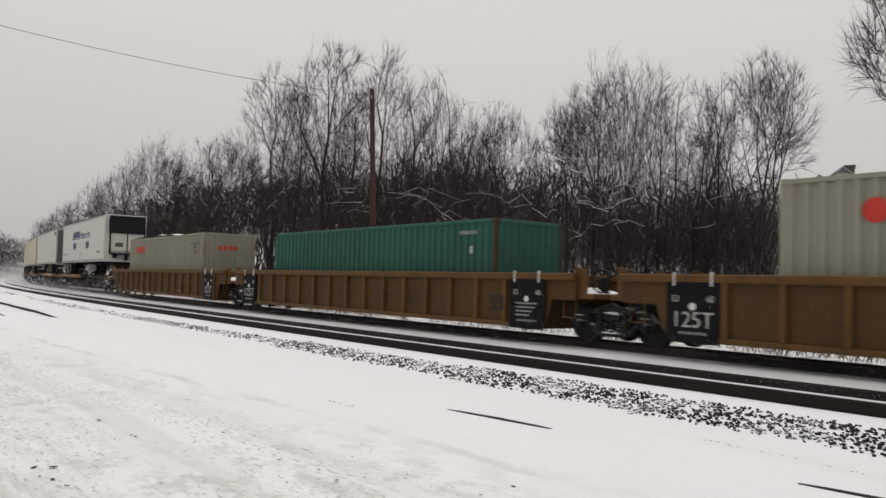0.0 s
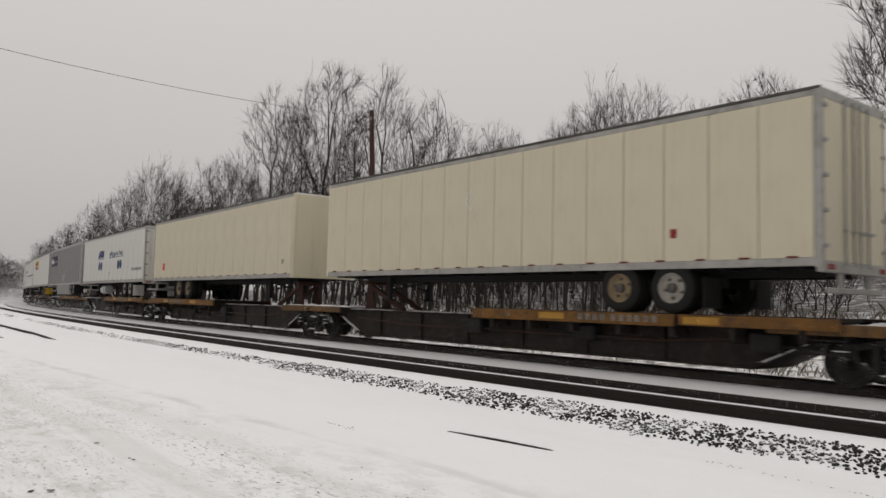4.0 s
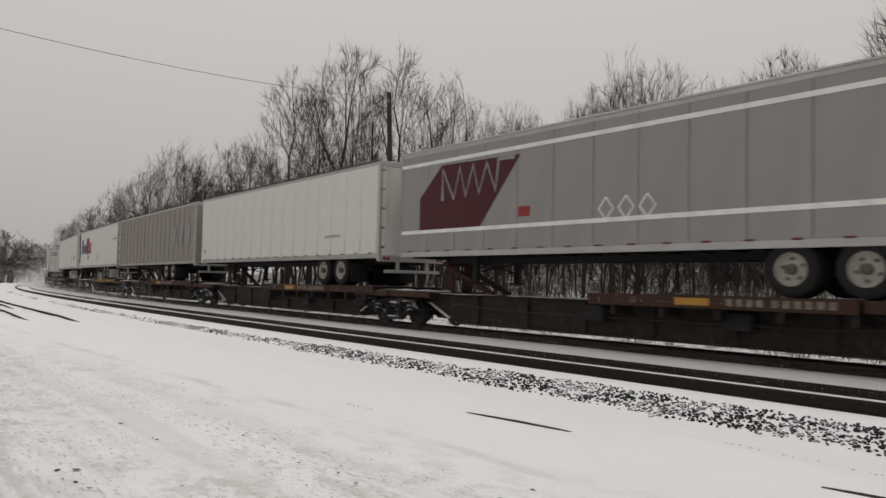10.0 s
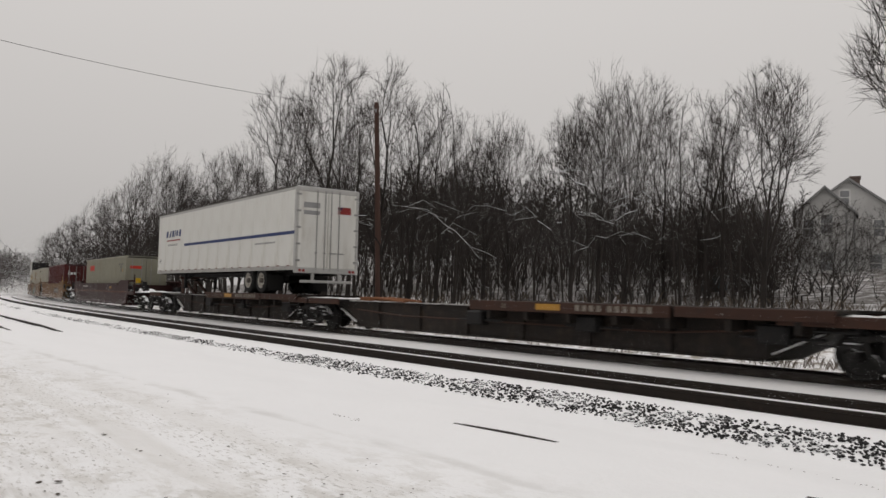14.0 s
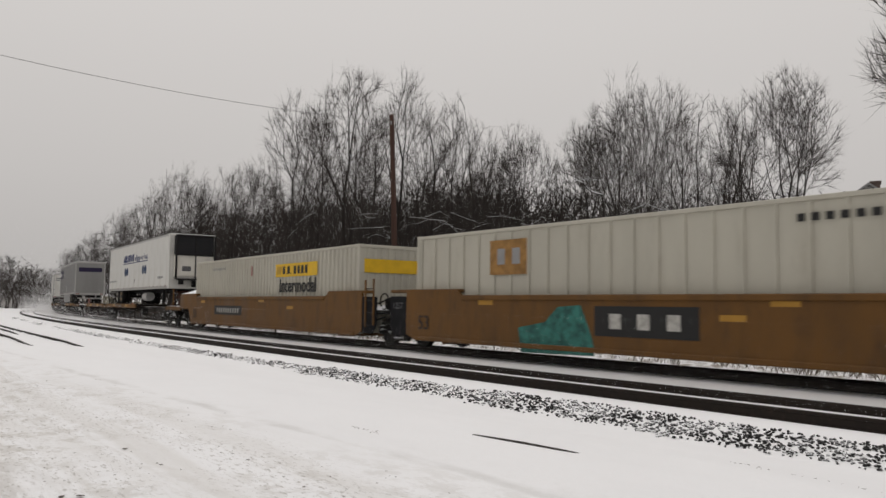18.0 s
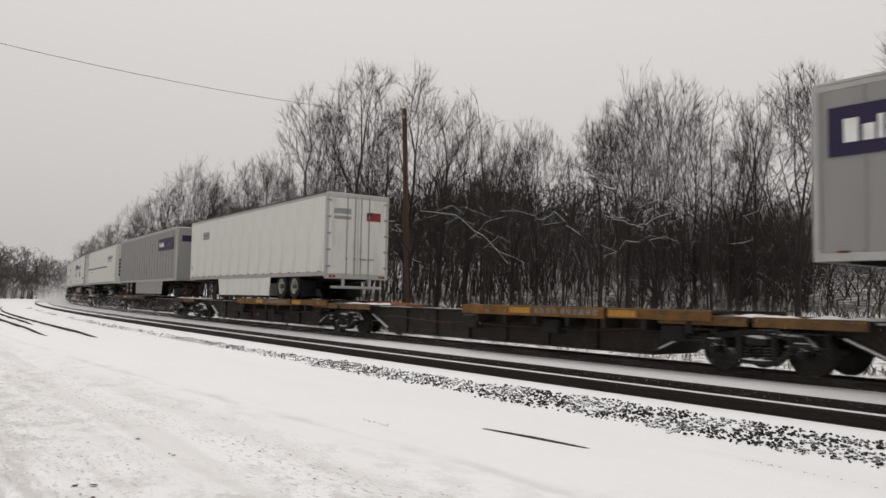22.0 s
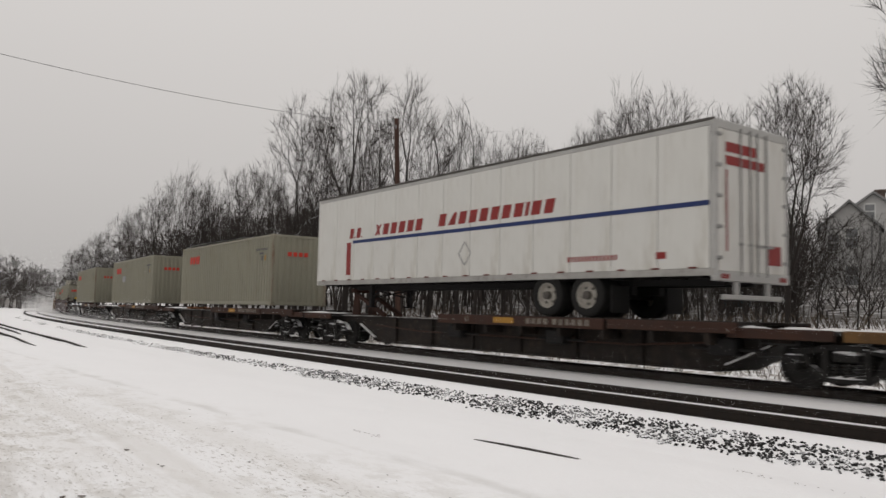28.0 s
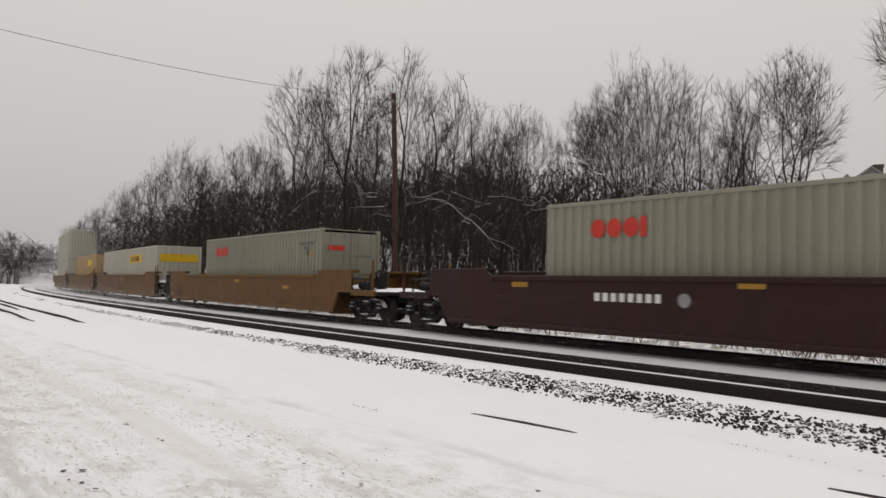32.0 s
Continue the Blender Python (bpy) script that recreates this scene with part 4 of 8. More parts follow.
        foot = pts[-1]
        pts.append(Vector((foot.x + (0.3 if run_ < 0 else -0.3), foot.y, -0.3)))
        rad = [0.008 + 0.003 * k for k in range(len(pts))]
        stem.pipe(pts, rad, 5)
        cap.pipe([p + Vector((0, 0, r)) for p, r in zip(pts[:n], rad)], [r * 0.55 for r in rad[:n]], 5)
        for k in range(1, n, 3):
            a_ = pts[k]
            e = a_ + Vector((rng.uniform(-0.9, 0.9), rng.uniform(-0.3, 0.3), rng.uniform(-0.25, 0.6)))
            b_ = e + Vector(((e.x - a_.x) * 0.7 + rng.gauss(0, 0.15), 0, rng.uniform(-0.4, 0.1)))
            stem.pipe([a_, e, b_], [0.012, 0.009, 0.004], 4)
            lift_ = Vector((0, 0, 0.011))
            cap.pipe([a_ + lift_, e + lift_, b_ + lift_ * 0.6], [0.006, 0.005, 0.003], 4)
        part("stem", stem, bark_dark, sap)
        part("snow_line", cap, snowy, sap, "snow lying along the stem")


woods()


# ---------- the leaning pole and its wire ----------
def pole_and_wire():
    x, y = by_bearing(4.35, 37.0)
    s, o = to_line(x, y)
    z = ground_z(s, o)
    top = EYE[2] + 37.0 * math.tan(radians(15.05))
    tx, ty = by_bearing(5.4, 37.0)
    pole = thing("utility_pole", "weathered reddish-brown wooden pole leaning among trees", "pole", at_=pose(x, y, z))
    m = mat("weathered_pole_wood", (0.075, 0.043, 0.034), 0.85, 0, 0.2, 2, 0.3, 20, (0.06, 0.035, 0.028), 0.4, (3, 3, 0.2))
    part("shaft", Shape().rod((0, 0, -0.8), (tx - x, ty - y, top - z), 0.16, 12, 0.115), m, pole)
    a = Vector((tx - x, ty - y, top - z - 0.5))
    part("insulator", Shape().rod(a + Vector((0, -0.12, 0)), a + Vector((0, -0.22, 0.12)), 0.035, 8), ink_grey, pole)
    # the wire runs to a pole out of view on the near side
    far = Vector((tx, ty - 0.22, top - 0.4))
    bx, by = by_bearing(42.0, 30.0)
    near = Vector((bx, by, EYE[2] + 30.0 * math.tan(radians(16.5))))
    sh = Shape()
    pts = [far.lerp(near, i / 40) - Vector((0, 0, 0.5 * 4 * (i / 40) * (1 - i / 40))) for i in range(41)]
    sh.pipe(pts, [0.010] * len(pts), 5)
    solid("overhead_wire", sh, mat("wire", (0.10, 0.10, 0.10), 0.6), "thin dark overhead wire sagging to the pole", "wire")


pole_and_wire()


# ---------- the pale house on the slope ----------
def house():
    wallm = mat("pale_grey_clapboard", (0.50, 0.495, 0.485), 0.75, 0, 0.08, 1, 0.1, 30, (0.40, 0.39, 0.375), 0.3)
    roofm = mat("snowy_grey_shingles", (0.12, 0.12, 0.12), 0.85, 0, 0.2, 3, 0.3, 30, None, 0, (1, 1, 1), 1.0)
    trimm = mat("grey_trim", (0.24, 0.24, 0.24), 0.7)
    glass = mat("dark_window_glass", (0.22, 0.225, 0.23), 0.12, 0, 0.1, 2, 0)
    dist = 62.0
    ox, oy = by_bearing(-27.4, dist)
    s, o = to_line(ox, oy)
    zb = EYE[2] + dist * math.tan(radians(3.3))
    hs = thing("house", "pale grey clapboard house with two gables on the slope", "house", at_=pose(ox, oy, zb, 0, 0, -27.4))

    def gable(name, x0, x1, y0, y1, eave, ridge, parent):
        xm = (x0 + x1) / 2
        w = Shape().prism([(x0, -1.5), (x1, -1.5), (x1, eave), (xm, ridge), (x0, eave)], y0, y1)
        wall = part("wall", w, wallm, parent)
        over = 0.28
        k = (ridge - eave) / (xm - x0)
        for sx, xe in ((-1, x0 - over), (1, x1 + over)):
            ze = eave - over * k
            r = Shape().prism([(xe, ze), (xm, ridge), (xm, ridge + 0.16), (xe, ze + 0.16)] if sx < 0 else [(xm, ridge), (xe, ze), (xe, ze + 0.16), (xm, ridge + 0.16)], y0 - 0.3, y1 + 0.2)
            part("roof", r, roofm, parent, "dark shingles under thin snow")
            part("bargeboard", Shape().prism([(xe, ze - 0.02), (xm, ridge - 0.02), (xm, ridge + 0.17), (xe, ze + 0.17)] if sx < 0 else [(xm, ridge - 0.02), (xe, ze - 0.02), (xe, ze + 0.17), (xm, ridge + 0.17)], y0 - 0.34, y0 - 0.302), trimm, parent)
        # clapboards on the gable wall
        z = -0.3
        while z < ridge - 0.3:
            half = (x1 - x0) / 2 if z < eave else (ridge - z) / k
            part("board", Shape().box(xm - half + 0.02, xm + half - 0.02, y0 - 0.03, y0 - 0.002, z, z + 0.2), wallm, parent, smooth=False)
            z += 0.24
        return wall

    def window(x, z, w, h, y):
        win = part("window", Shape().box(x - w / 2, x + w / 2, y - 0.07, y - 0.033, z, z + h), glass, hs, "dark sash window")
        fr = Shape()
        for a, b, c, d in ((x - w / 2 - 0.09, x - w / 2, z - 0.1, z + h + 0.1), (x + w / 2, x + w / 2 + 0.09, z - 0.1, z + h + 0.1), (x - w / 2, x + w / 2, z + h, z + h + 0.1), (x - w / 2, x + w / 2, z - 0.1, z), (x - w / 2, x + w / 2, z + h / 2 - 0.03, z + h / 2 + 0.03)):
            fr.box(a, b, y - 0.11, y - 0.032, c, d)
        part("window_frame", fr, mat("pale_window_trim", (0.6, 0.6, 0.58), 0.6), win)
    # the wing in front, the main part behind and to the right of it
    gable("wing", -2.85, 0.95, 0, 6, 4.75, 6.55, hs)
    gable("main", -2.1, 3.3, 1.8, 9, 5.35, 7.4, hs)
    window(0.35 - 1.15, 3.25, 0.75, 1.35, 0)
    window(-2.0, 3.0, 0.7, 1.2, 0)
    window(-0.8, 0.55, 0.8, 1.35, 0)
    window(0.35, 5.6, 0.6, 1.0, 1.8)
    window(2.4, 0.6, 0.75, 1.3, 1.8)
    window(2.6, 3.2, 0.7, 1.2, 1.8)
    part("chimney", Shape().box(0.75, 1.4, 4.0, 4.7, 6.6, 8.0, 0.03).box(0.68, 1.47, 3.93, 4.77, 7.9, 8.08, 0.02), mat("chimney_brick", (0.10, 0.075, 0.065), 0.85, 0, 0.2, 6, 0.3), hs, "dark brick chimney")
    for x in (0.45, 0.98):
        part("downpipe", Shape().rod((x, -0.09, -0.4), (x, -0.09, 4.7), 0.055, 8), trimm, hs, "dark downpipe")
    part("plinth", Shape().box(-3.0, 3.75, -0.12, 0.0, -1.6, -0.3, 0.02), mat("grey_plinth", (0.17, 0.17, 0.17), 0.8, 0, 0.15, 2, 0.2), hs, "dark stone plinth")
    return hs


house()


# ---------- small things on the slope and in the yard ----------
def yard_things():
    # a teal tarpaulin over a heap, and a small red shed behind the trees
    x, y = by_bearing(-19.5, 50)
    s, o = to_line(x, y)
    sh = Shape()
    rng = random.Random(3)
    ring = []
    for k, (rr, zz) in enumerate(((0.9, -0.2), (0.8, 0.45), (0.55, 0.75), (0.2, 0.9))):
        ring.append([(rr * math.cos(a * 0.5236) * rng.uniform(0.9, 1.1), rr * 0.8 * math.sin(a * 0.5236) * rng.uniform(0.9, 1.1), zz * rng.uniform(0.9, 1.1)) for a in range(12)])
    sh.add([p for r in ring for p in r], [(k * 12 + a, k * 12 + (a + 1) % 12, k * 12 + 12 + (a + 1) % 12, k * 12 + 12 + a) for k in range(3) for a in range(12)] + [tuple(range(36, 48))])
    tp = solid("tarpaulin", sh, mat("teal_tarpaulin", (0.025, 0.055, 0.065), 0.5, 0, 0.2, 3, 0.2, 20, None, 0, (1, 1, 1), 0.5), "teal tarpaulin over a heap behind the trees", "tarpaulin")
    tp.matrix_basis = pose(x, y, ground_z(s, o))
    x, y = by_bearing(-20.3, 66)
    s, o = to_line(x, y)
    sd = thing("shed", "small faded red shed with a snowy roof behind the trees", "shed", at_=pose(x, y, ground_z(s, o), 0, 0, -20))
    part("wall", Shape().prism([(-1.3, -0.4), (1.3, -0.4), (1.3, 1.9), (0, 2.7), (-1.3, 1.9)], -1.2, 1.2), mat("faded_red_boards", (0.17, 0.06, 0.05), 0.8, 0, 0.15, 3, 0.2), sd)
    part("roof", Shape().prism([(-1.5, 1.78), (0, 2.72), (1.5, 1.78), (1.5, 1.9), (0, 2.86), (-1.5, 1.9)], -1.4, 1.4), snow_cap, sd, "roof under snow")
    part("door", Shape().box(-0.4, 0.4, -1.24, -1.202, -0.2, 1.6), mat("shed_door_boards", (0.10, 0.04, 0.035), 0.8), sd)
    # the dark post beside the siding
    p = on_line(18.5, 10.55)
    s, o = 18.5, 10.55
    ps = thing("marker_post", "black steel marker post standing by the snowy siding", "post", at_=pose(p.x, p.y, ground_z(s, o)))
    part("shaft", Shape().rod((0, 0, -0.3), (0, 0, 1.62), 0.055, 10), mat("black_post_paint", (0.02, 0.02, 0.02), 0.6), ps)
    part("cap", Shape().rod((0, 0, 1.62), (0, 0, 1.66), 0.07, 10), ink_black, ps)
    # clods and stones in the yard
    rng = random.Random(31)
    shp = [stone_shape(rng, 0.05).mesh("clod", mat("frozen_mud_clod", (0.10, 0.085, 0.07), 0.9, 0, 0.3, 8, 0.4), smooth=False) for _ in range(4)]
    spots = [(-12.58, 13.14), (-12.05, 13.2), (-12.1, 13.1), (-12.35, 13.16), (-10.46, 12.36), (-11.13, 12.31), (-13.25, 11.77), (-12.55, 11.78), (-11.51, 11.72), (-10.59, 10.15), (-10.7, 10.13), (-10.85, 10.12), (-14.0, 8.0), (-13.8, 8.05), (-13.55, 8.15), (-14.4, 8.05), (-14.75, 8.0), (-15.0, 7.95), (-13.9, 10.9), (-11.2, 12.3), (-10.4, 12.35), (-12.7, 11.7), (-12.8, 11.6)]
    spots += [(-13.35 - 1.9 * rng.random(), 8.04 + rng.gauss(0, 0.05)) for _ in range(30)] + [(-10.45 - 0.6 * rng.random(), 10.13 + rng.gauss(0, 0.03)) for _ in range(18)]
    for i in range(150):
        spots.append((rng.uniform(-15, -4), rng.choice((11.2, 11.8, 12.6, 13.2)) + rng.gauss(0, 0.2)))
    for i, (s, o) in enumerate(spots):
        p = on_line(s, o)
        c = new("clod", shp[i % 4])
        c.matrix_basis = Matrix.LocRotScale((p.x, p.y, ground_z(s, o) + 0.006), Euler((0, 0, i * 1.7)), Vector((1.3, 0.8, 0.35)) * (rng.uniform(0.25, 0.5) if i < 20 and o > 10.5 else rng.uniform(0.08, 0.22)))
        tagged(c, "small frozen clod of dark mud on the snow", "clod", "clods in the yard")


yard_things()
ballast()


# ---------- dead grass and stalks on the bank ----------
def dead_grass():
    rng = random.Random(17)
    v, f = [], []
    for i in range(22000):
        s = rng.uniform(-20, 34)
        o = -4.3 - 15 * rng.random() ** 1.7
        if noise.noise((s * 0.5, o * 0.7, 3)) < -0.12:
            continue
        p = on_line(s, o)
        z = ground_z(s, o)
        h = rng.uniform(0.15, 0.55) * (1.7 if rng.random() < 0.12 else 1) * (0.5 if o > -6 else 1)
        w = rng.uniform(0.0015, 0.0034)
        a = rng.uniform(0, 3.14)
        dx, dy = math.cos(a) * w, math.sin(a) * w
        tx, ty = rng.gauss(0, 0.35) * h, rng.gauss(0, 0.35) * h
        k = len(v)
        v += [(p.x - dx, p.y - dy, z - 0.03), (p.x + dx, p.y + dy, z - 0.03), (p.x + tx * 0.4 + dx * 0.7, p.y + ty * 0.4, z + h * 0.6), (p.x + tx, p.y + ty, z + h)]
        f += [(k, k + 1, k + 2), (k, k + 2, k + 3)]
    me = bpy.data.meshes.new("dead_grass")
    me.from_pydata(v, [], f)
    me.materials.append(mat("dry_grass_stalk", (0.105, 0.085, 0.066), 0.9, 0, 0.35, 0.4, 0, 45, (0.06, 0.045, 0.035), 0.5))
    tagged(new("dead_grass", me), "dry brown grass and stalks in snow on the bank", "grass", kind="stuff")


dead_grass()


# ---------- fine snow that the passing train whirls up, hanging over the far rails ----------
def spindrift():
    rng = random.Random(23)
    # flakes let light through as well as throwing it back
    flake_mat = bpy.data.materials.new("airborne_snow")
    flake_mat.use_nodes = True
    n_, l_ = flake_mat.node_tree.nodes, flake_mat.node_tree.links
    back_, through_, both = n_.new("ShaderNodeBsdfDiffuse"), n_.new("ShaderNodeBsdfTranslucent"), n_.new("ShaderNodeMixShader")
    grain = n_.new("ShaderNodeTexNoise")
    grain.inputs["Scale"].default_value = 3.0
    tint = n_.new("ShaderNodeMapRange")
    tint.inputs[3].default_value, tint.inputs[4].default_value = 0.88, 0.95
    l_.new(grain.outputs[0], tint.inputs[0])
    for sh_ in (back_, through_):
        l_.new(tint.outputs[0], sh_.inputs["Color"])
    both.inputs[0].default_value = 0.5
    l_.new(back_.outputs[0], both.inputs[1])
    l_.new(through_.outputs[0], both.inputs[2])
    l_.new(both.outputs[0], n_["Material Output"].inputs["Surface"])
    fv, ff = [], []
    for i in range(48000):
        p = on_line(rng.uniform(90, 270), rng.uniform(-26, 60), rng.uniform(0, 13))
        k = len(fv)
        for j in range(3):
            fv.append((p + Vector((rng.gauss(0, 1), rng.gauss(0, 1), rng.gauss(0, 1))).normalized() * rng.uniform(0.03, 0.065))[:])
        ff.append((k, k + 1, k + 2))
    me = bpy.data.meshes.new("falling_snow")
    me.from_pydata(fv, [], ff)
    me.materials.append(flake_mat)
    tagged(new("falling_snow", me), "light snow falling far down the curve", "falling snow", kind="stuff")
    for a, b, n, size in ((-22, 24, 80000, 0.0045), (24, 95, 42000, 0.017), (95, 150, 30000, 0.038), (150, 230, 26000, 0.06)):
        mid = on_line((a + b) / 2, 1.0)
        v, f = [], []
        for i in range(n):
            s = rng.uniform(a, b)
            o = rng.uniform(1.65, 5.2) if rng.random() < 0.8 else rng.uniform(-3.5, 1.5)
            z = min(rng.expovariate(1 / (0.34 + max(0, s - 40) * 0.0065)), 1.1 if s < 24 else 3.4)
            p = on_line(s, o, z - 0.15) - mid
            r = size * rng.uniform(0.5, 1.2)
            k = len(v)
            for j in range(3):
                d = Vector((rng.gauss(0, 1), rng.gauss(0, 1), rng.gauss(0, 1))).normalized() * r
                v.append((p + d)[:])
            f.append((k, k + 1, k + 2))
        me = bpy.data.meshes.new("spindrift")
        me.from_pydata(v, [], f)
        me.materials.append(flake_mat)
        ob = new("spindrift", me)
        ob.matrix_basis = Matrix.Translation(mid)
        tagged(ob, "fine white snow whirled up over the far rails", "snow dust", kind="stuff")
        DRIFTS.append((ob, (a + b) / 2))


DRIFTS = []
spindrift()


# ---------- markings: plain blocks of paint, a few millimetres proud ----------
def blocks(x0, x1, z0, z1, n, y, slant=0.0, fill=0.72):
    sh = Shape()
    w = (x1 - x0) / n
    for i in range(n):
        a = x0 + w * i + w * (1 - fill) / 2
        b = a + w * fill
        d = slant * (z1 - z0)
        sh.prism([(a, z0), (b, z0), (b + d, z1), (a + d, z1)], y - 0.005, y).cut()
    return sh


GLYPH = {"B": 1.0, "I": 0.42, "A": 1.05, "D": 1.0, "x": 0.8, "o": 0.85, "l": 0.38, "p": 0.85, ".": 0.3, " ": 0.45, "X": 1.0}


def word(code, x0, x1, z0, z1, y, slant=0.0, weight=0.8):
    """A word mark as plain shapes: B block, I and l bars, A wedge, D and o discs, x low block, p hanging block, X bow tie."""
    sh = Shape()
    unit_ = (x1 - x0) / sum(GLYPH[c] for c in code)
    h, x = z1 - z0, x0
    for c in code:
        w = GLYPH[c] * unit_
        a, b = x + w * (1 - weight) / 2, x + w * (1 + weight) / 2
        x += w
        if c == " ":
            continue
        lo, hi = z0, z1 if c in "BIADlX" else z0 + h * 0.68
        if c == "p":
            lo = z0 - h * 0.28
        if c == ".":
            hi = z0 + h * 0.16
        if c in "Do":
            m, r, q = (a + b) / 2, (b - a) / 2, (hi - lo) / 2
            out = [(m + r * math.cos(k * math.pi / 8), lo + q + q * math.sin(k * math.pi / 8)) for k in range(16)]
        elif c == "A":
            out = [(a, lo), (b, lo), (b, hi), (b - (b - a) * 0.4, hi)]
        elif c == "X":
            m = (a + b) / 2
            out = [(a, lo), (a + (b - a) * 0.3, lo), (m, lo + h * 0.24), (b - (b - a) * 0.3, lo), (b, lo), (m + (b - a) * 0.2, lo + h * 0.5), (b, hi), (b - (b - a) * 0.3, hi), (m, hi - h * 0.24), (a + (b - a) * 0.3, hi), (a, hi), (m - (b - a) * 0.2, lo + h * 0.5)]
        else:
            out = [(a, lo), (b, lo), (b, hi), (a, hi)]
        sh.prism([(u + slant * (v - z0), v) for u, v in out], y - 0.005, y).cut()
    return sh


def ribbon(pts, t, y0, y1):
    """One bent painted line of width t through points (x, z)."""
    v, f, n = [], [], len(pts)
    for i, (x, z) in enumerate(pts):
        (xa, za), (xb, zb) = pts[max(i - 1, 0)], pts[min(i + 1, n - 1)]
        k = max(math.hypot(xb - xa, zb - za), 1e-5)
        dx, dz = -(zb - za) / k * t / 2, (xb - xa) / k * t / 2
        v += [(x - dx, y0, z - dz), (x + dx, y0, z + dz), (x + dx, y1, z + dz), (x - dx, y1, z - dz)]
    for i in range(n - 1):
        f += [(4 * i + j, 4 * i + (j + 1) % 4, 4 * i + 4 + (j + 1) % 4, 4 * i + 4 + j) for j in range(4)]
    return Shape().add(v, f + [(0, 1, 2, 3), (4 * n - 1, 4 * n - 2, 4 * n - 3, 4 * n - 4)])


def disc(x, z, r, y, n=28):
    return Shape().prism([(x + r * math.cos(2 * math.pi * i / n), z + r * math.sin(2 * math.pi * i / n)) for i in range(n)], y - 0.005, y)


def bar(x0, x1, z0, z1, y, slant=0.0):
    d = slant * (z1 - z0)
    return Shape().prism([(x0, z0), (x1, z0), (x1 + d, z1), (x0 + d, z1)], y - 0.005, y)


def scrawl(x, z, w, h, seed, y):
    """A looping line of spray paint."""
    rng = random.Random(seed)
    pts = []
    for i in range(26):
        a = i * 0.75 + rng.uniform(-0.2, 0.2)
        pts.append((x + w * (i / 25 - 0.5) + w * 0.28 * math.cos(a), z + h * 0.45 * math.sin(a) * rng.uniform(0.5, 1.0)))
    return ribbon(pts, 0.022, y - 0.003, y)


def ragged(x0, x1, y0, y1, z, h, seed):
    """A lumpy strip of snow with a broken edge."""
    rng = random.Random(seed)
    n = max(3, round((x1 - x0) / 0.16))
    v, f = [], []
    for i in range(n + 1):
        x = x0 + (x1 - x0) * i / n
        e = 0.0 if i in (0, n) else 1.0
        top = z + h * e * rng.uniform(0.35, 1.0) + 0.004
        a, b = y0 - 0.02 * rng.random(), y1
        v += [(x, a, z - h * e * rng.uniform(0.0, 0.9)), (x, a + 0.015, top), (x, b, top), (x, b, z)]
    for i in range(n):
        f += [(4 * i + j, 4 * i + (j + 1) % 4, 4 * i + 4 + (j + 1) % 4, 4 * i + 4 + j) for j in range(4)]
    f += [(0, 1, 2, 3), (4 * n + 3, 4 * n + 2, 4 * n + 1, 4 * n)]
    return Shape().add(v, f)


def mound(x0, x1, y0, y1, z, h, seed):
    """A soft uneven heap of snow."""
    n, k = 8, 6
    v = []
    for i in range(n + 1):
        for j in range(k + 1):
            u, w = i / n, j / k
            e = (math.sin(math.pi * u) * math.sin(math.pi * w)) ** 0.45
            q = noise.noise((u * 3.1 + seed, w * 3.1, seed * 0.7))
            v.append((x0 + (x1 - x0) * (u + 0.06 * q), y0 + (y1 - y0) * (w + 0.06 * q), z + h * e * (0.75 + 0.5 * q) - 0.004 * (e < 0.05)))
    f = [(i * (k + 1) + j, (i + 1) * (k + 1) + j, (i + 1) * (k + 1) + j + 1, i * (k + 1) + j + 1) for i in range(n) for j in range(k)]
    rim = [i * (k + 1) for i in range(n + 1)] + [n * (k + 1) + j for j in range(1, k + 1)] + [i * (k + 1) + k for i in range(n - 1, -1, -1)] + [j for j in range(k - 1, 0, -1)]
    return Shape().add(v, f + [tuple(rim[::-1])])


# ---------- railway trucks ----------
WHEEL = Shape().turned(0, 0, 0, [(0.05, -0.06), (0.13, -0.075), (0.15, -0.05), (0.34, -0.03), (0.36, -0.065), (0.415, -0.06), (0.425, 0.04), (0.45, 0.05), (0.45, 0.075), (0.36, 0.075), (0.34, 0.02), (0.15, 0.04), (0.05, 0.05)], 24).mesh("wheel", wheel_steel)


def strip(sh, pts, t, y0, y1):
    """A bent bar of thickness t along points (x, z)."""
    for (xa, za), (xb, zb) in zip(pts, pts[1:]):
        n = math.hypot(xb - xa, zb - za)
        dx, dz = (xb - xa) / n * t * 0.3, (zb - za) / n * t * 0.3
        nx, nz = -(zb - za) / n * t / 2, (xb - xa) / n * t / 2
        sh.prism([(xa - dx - nx, za - dz - nz), (xb + dx - nx, zb + dz - nz), (xb + dx + nx, zb + dz + nz), (xa - dx + nx, za - dz + nz)], y0, y1)
    return sh


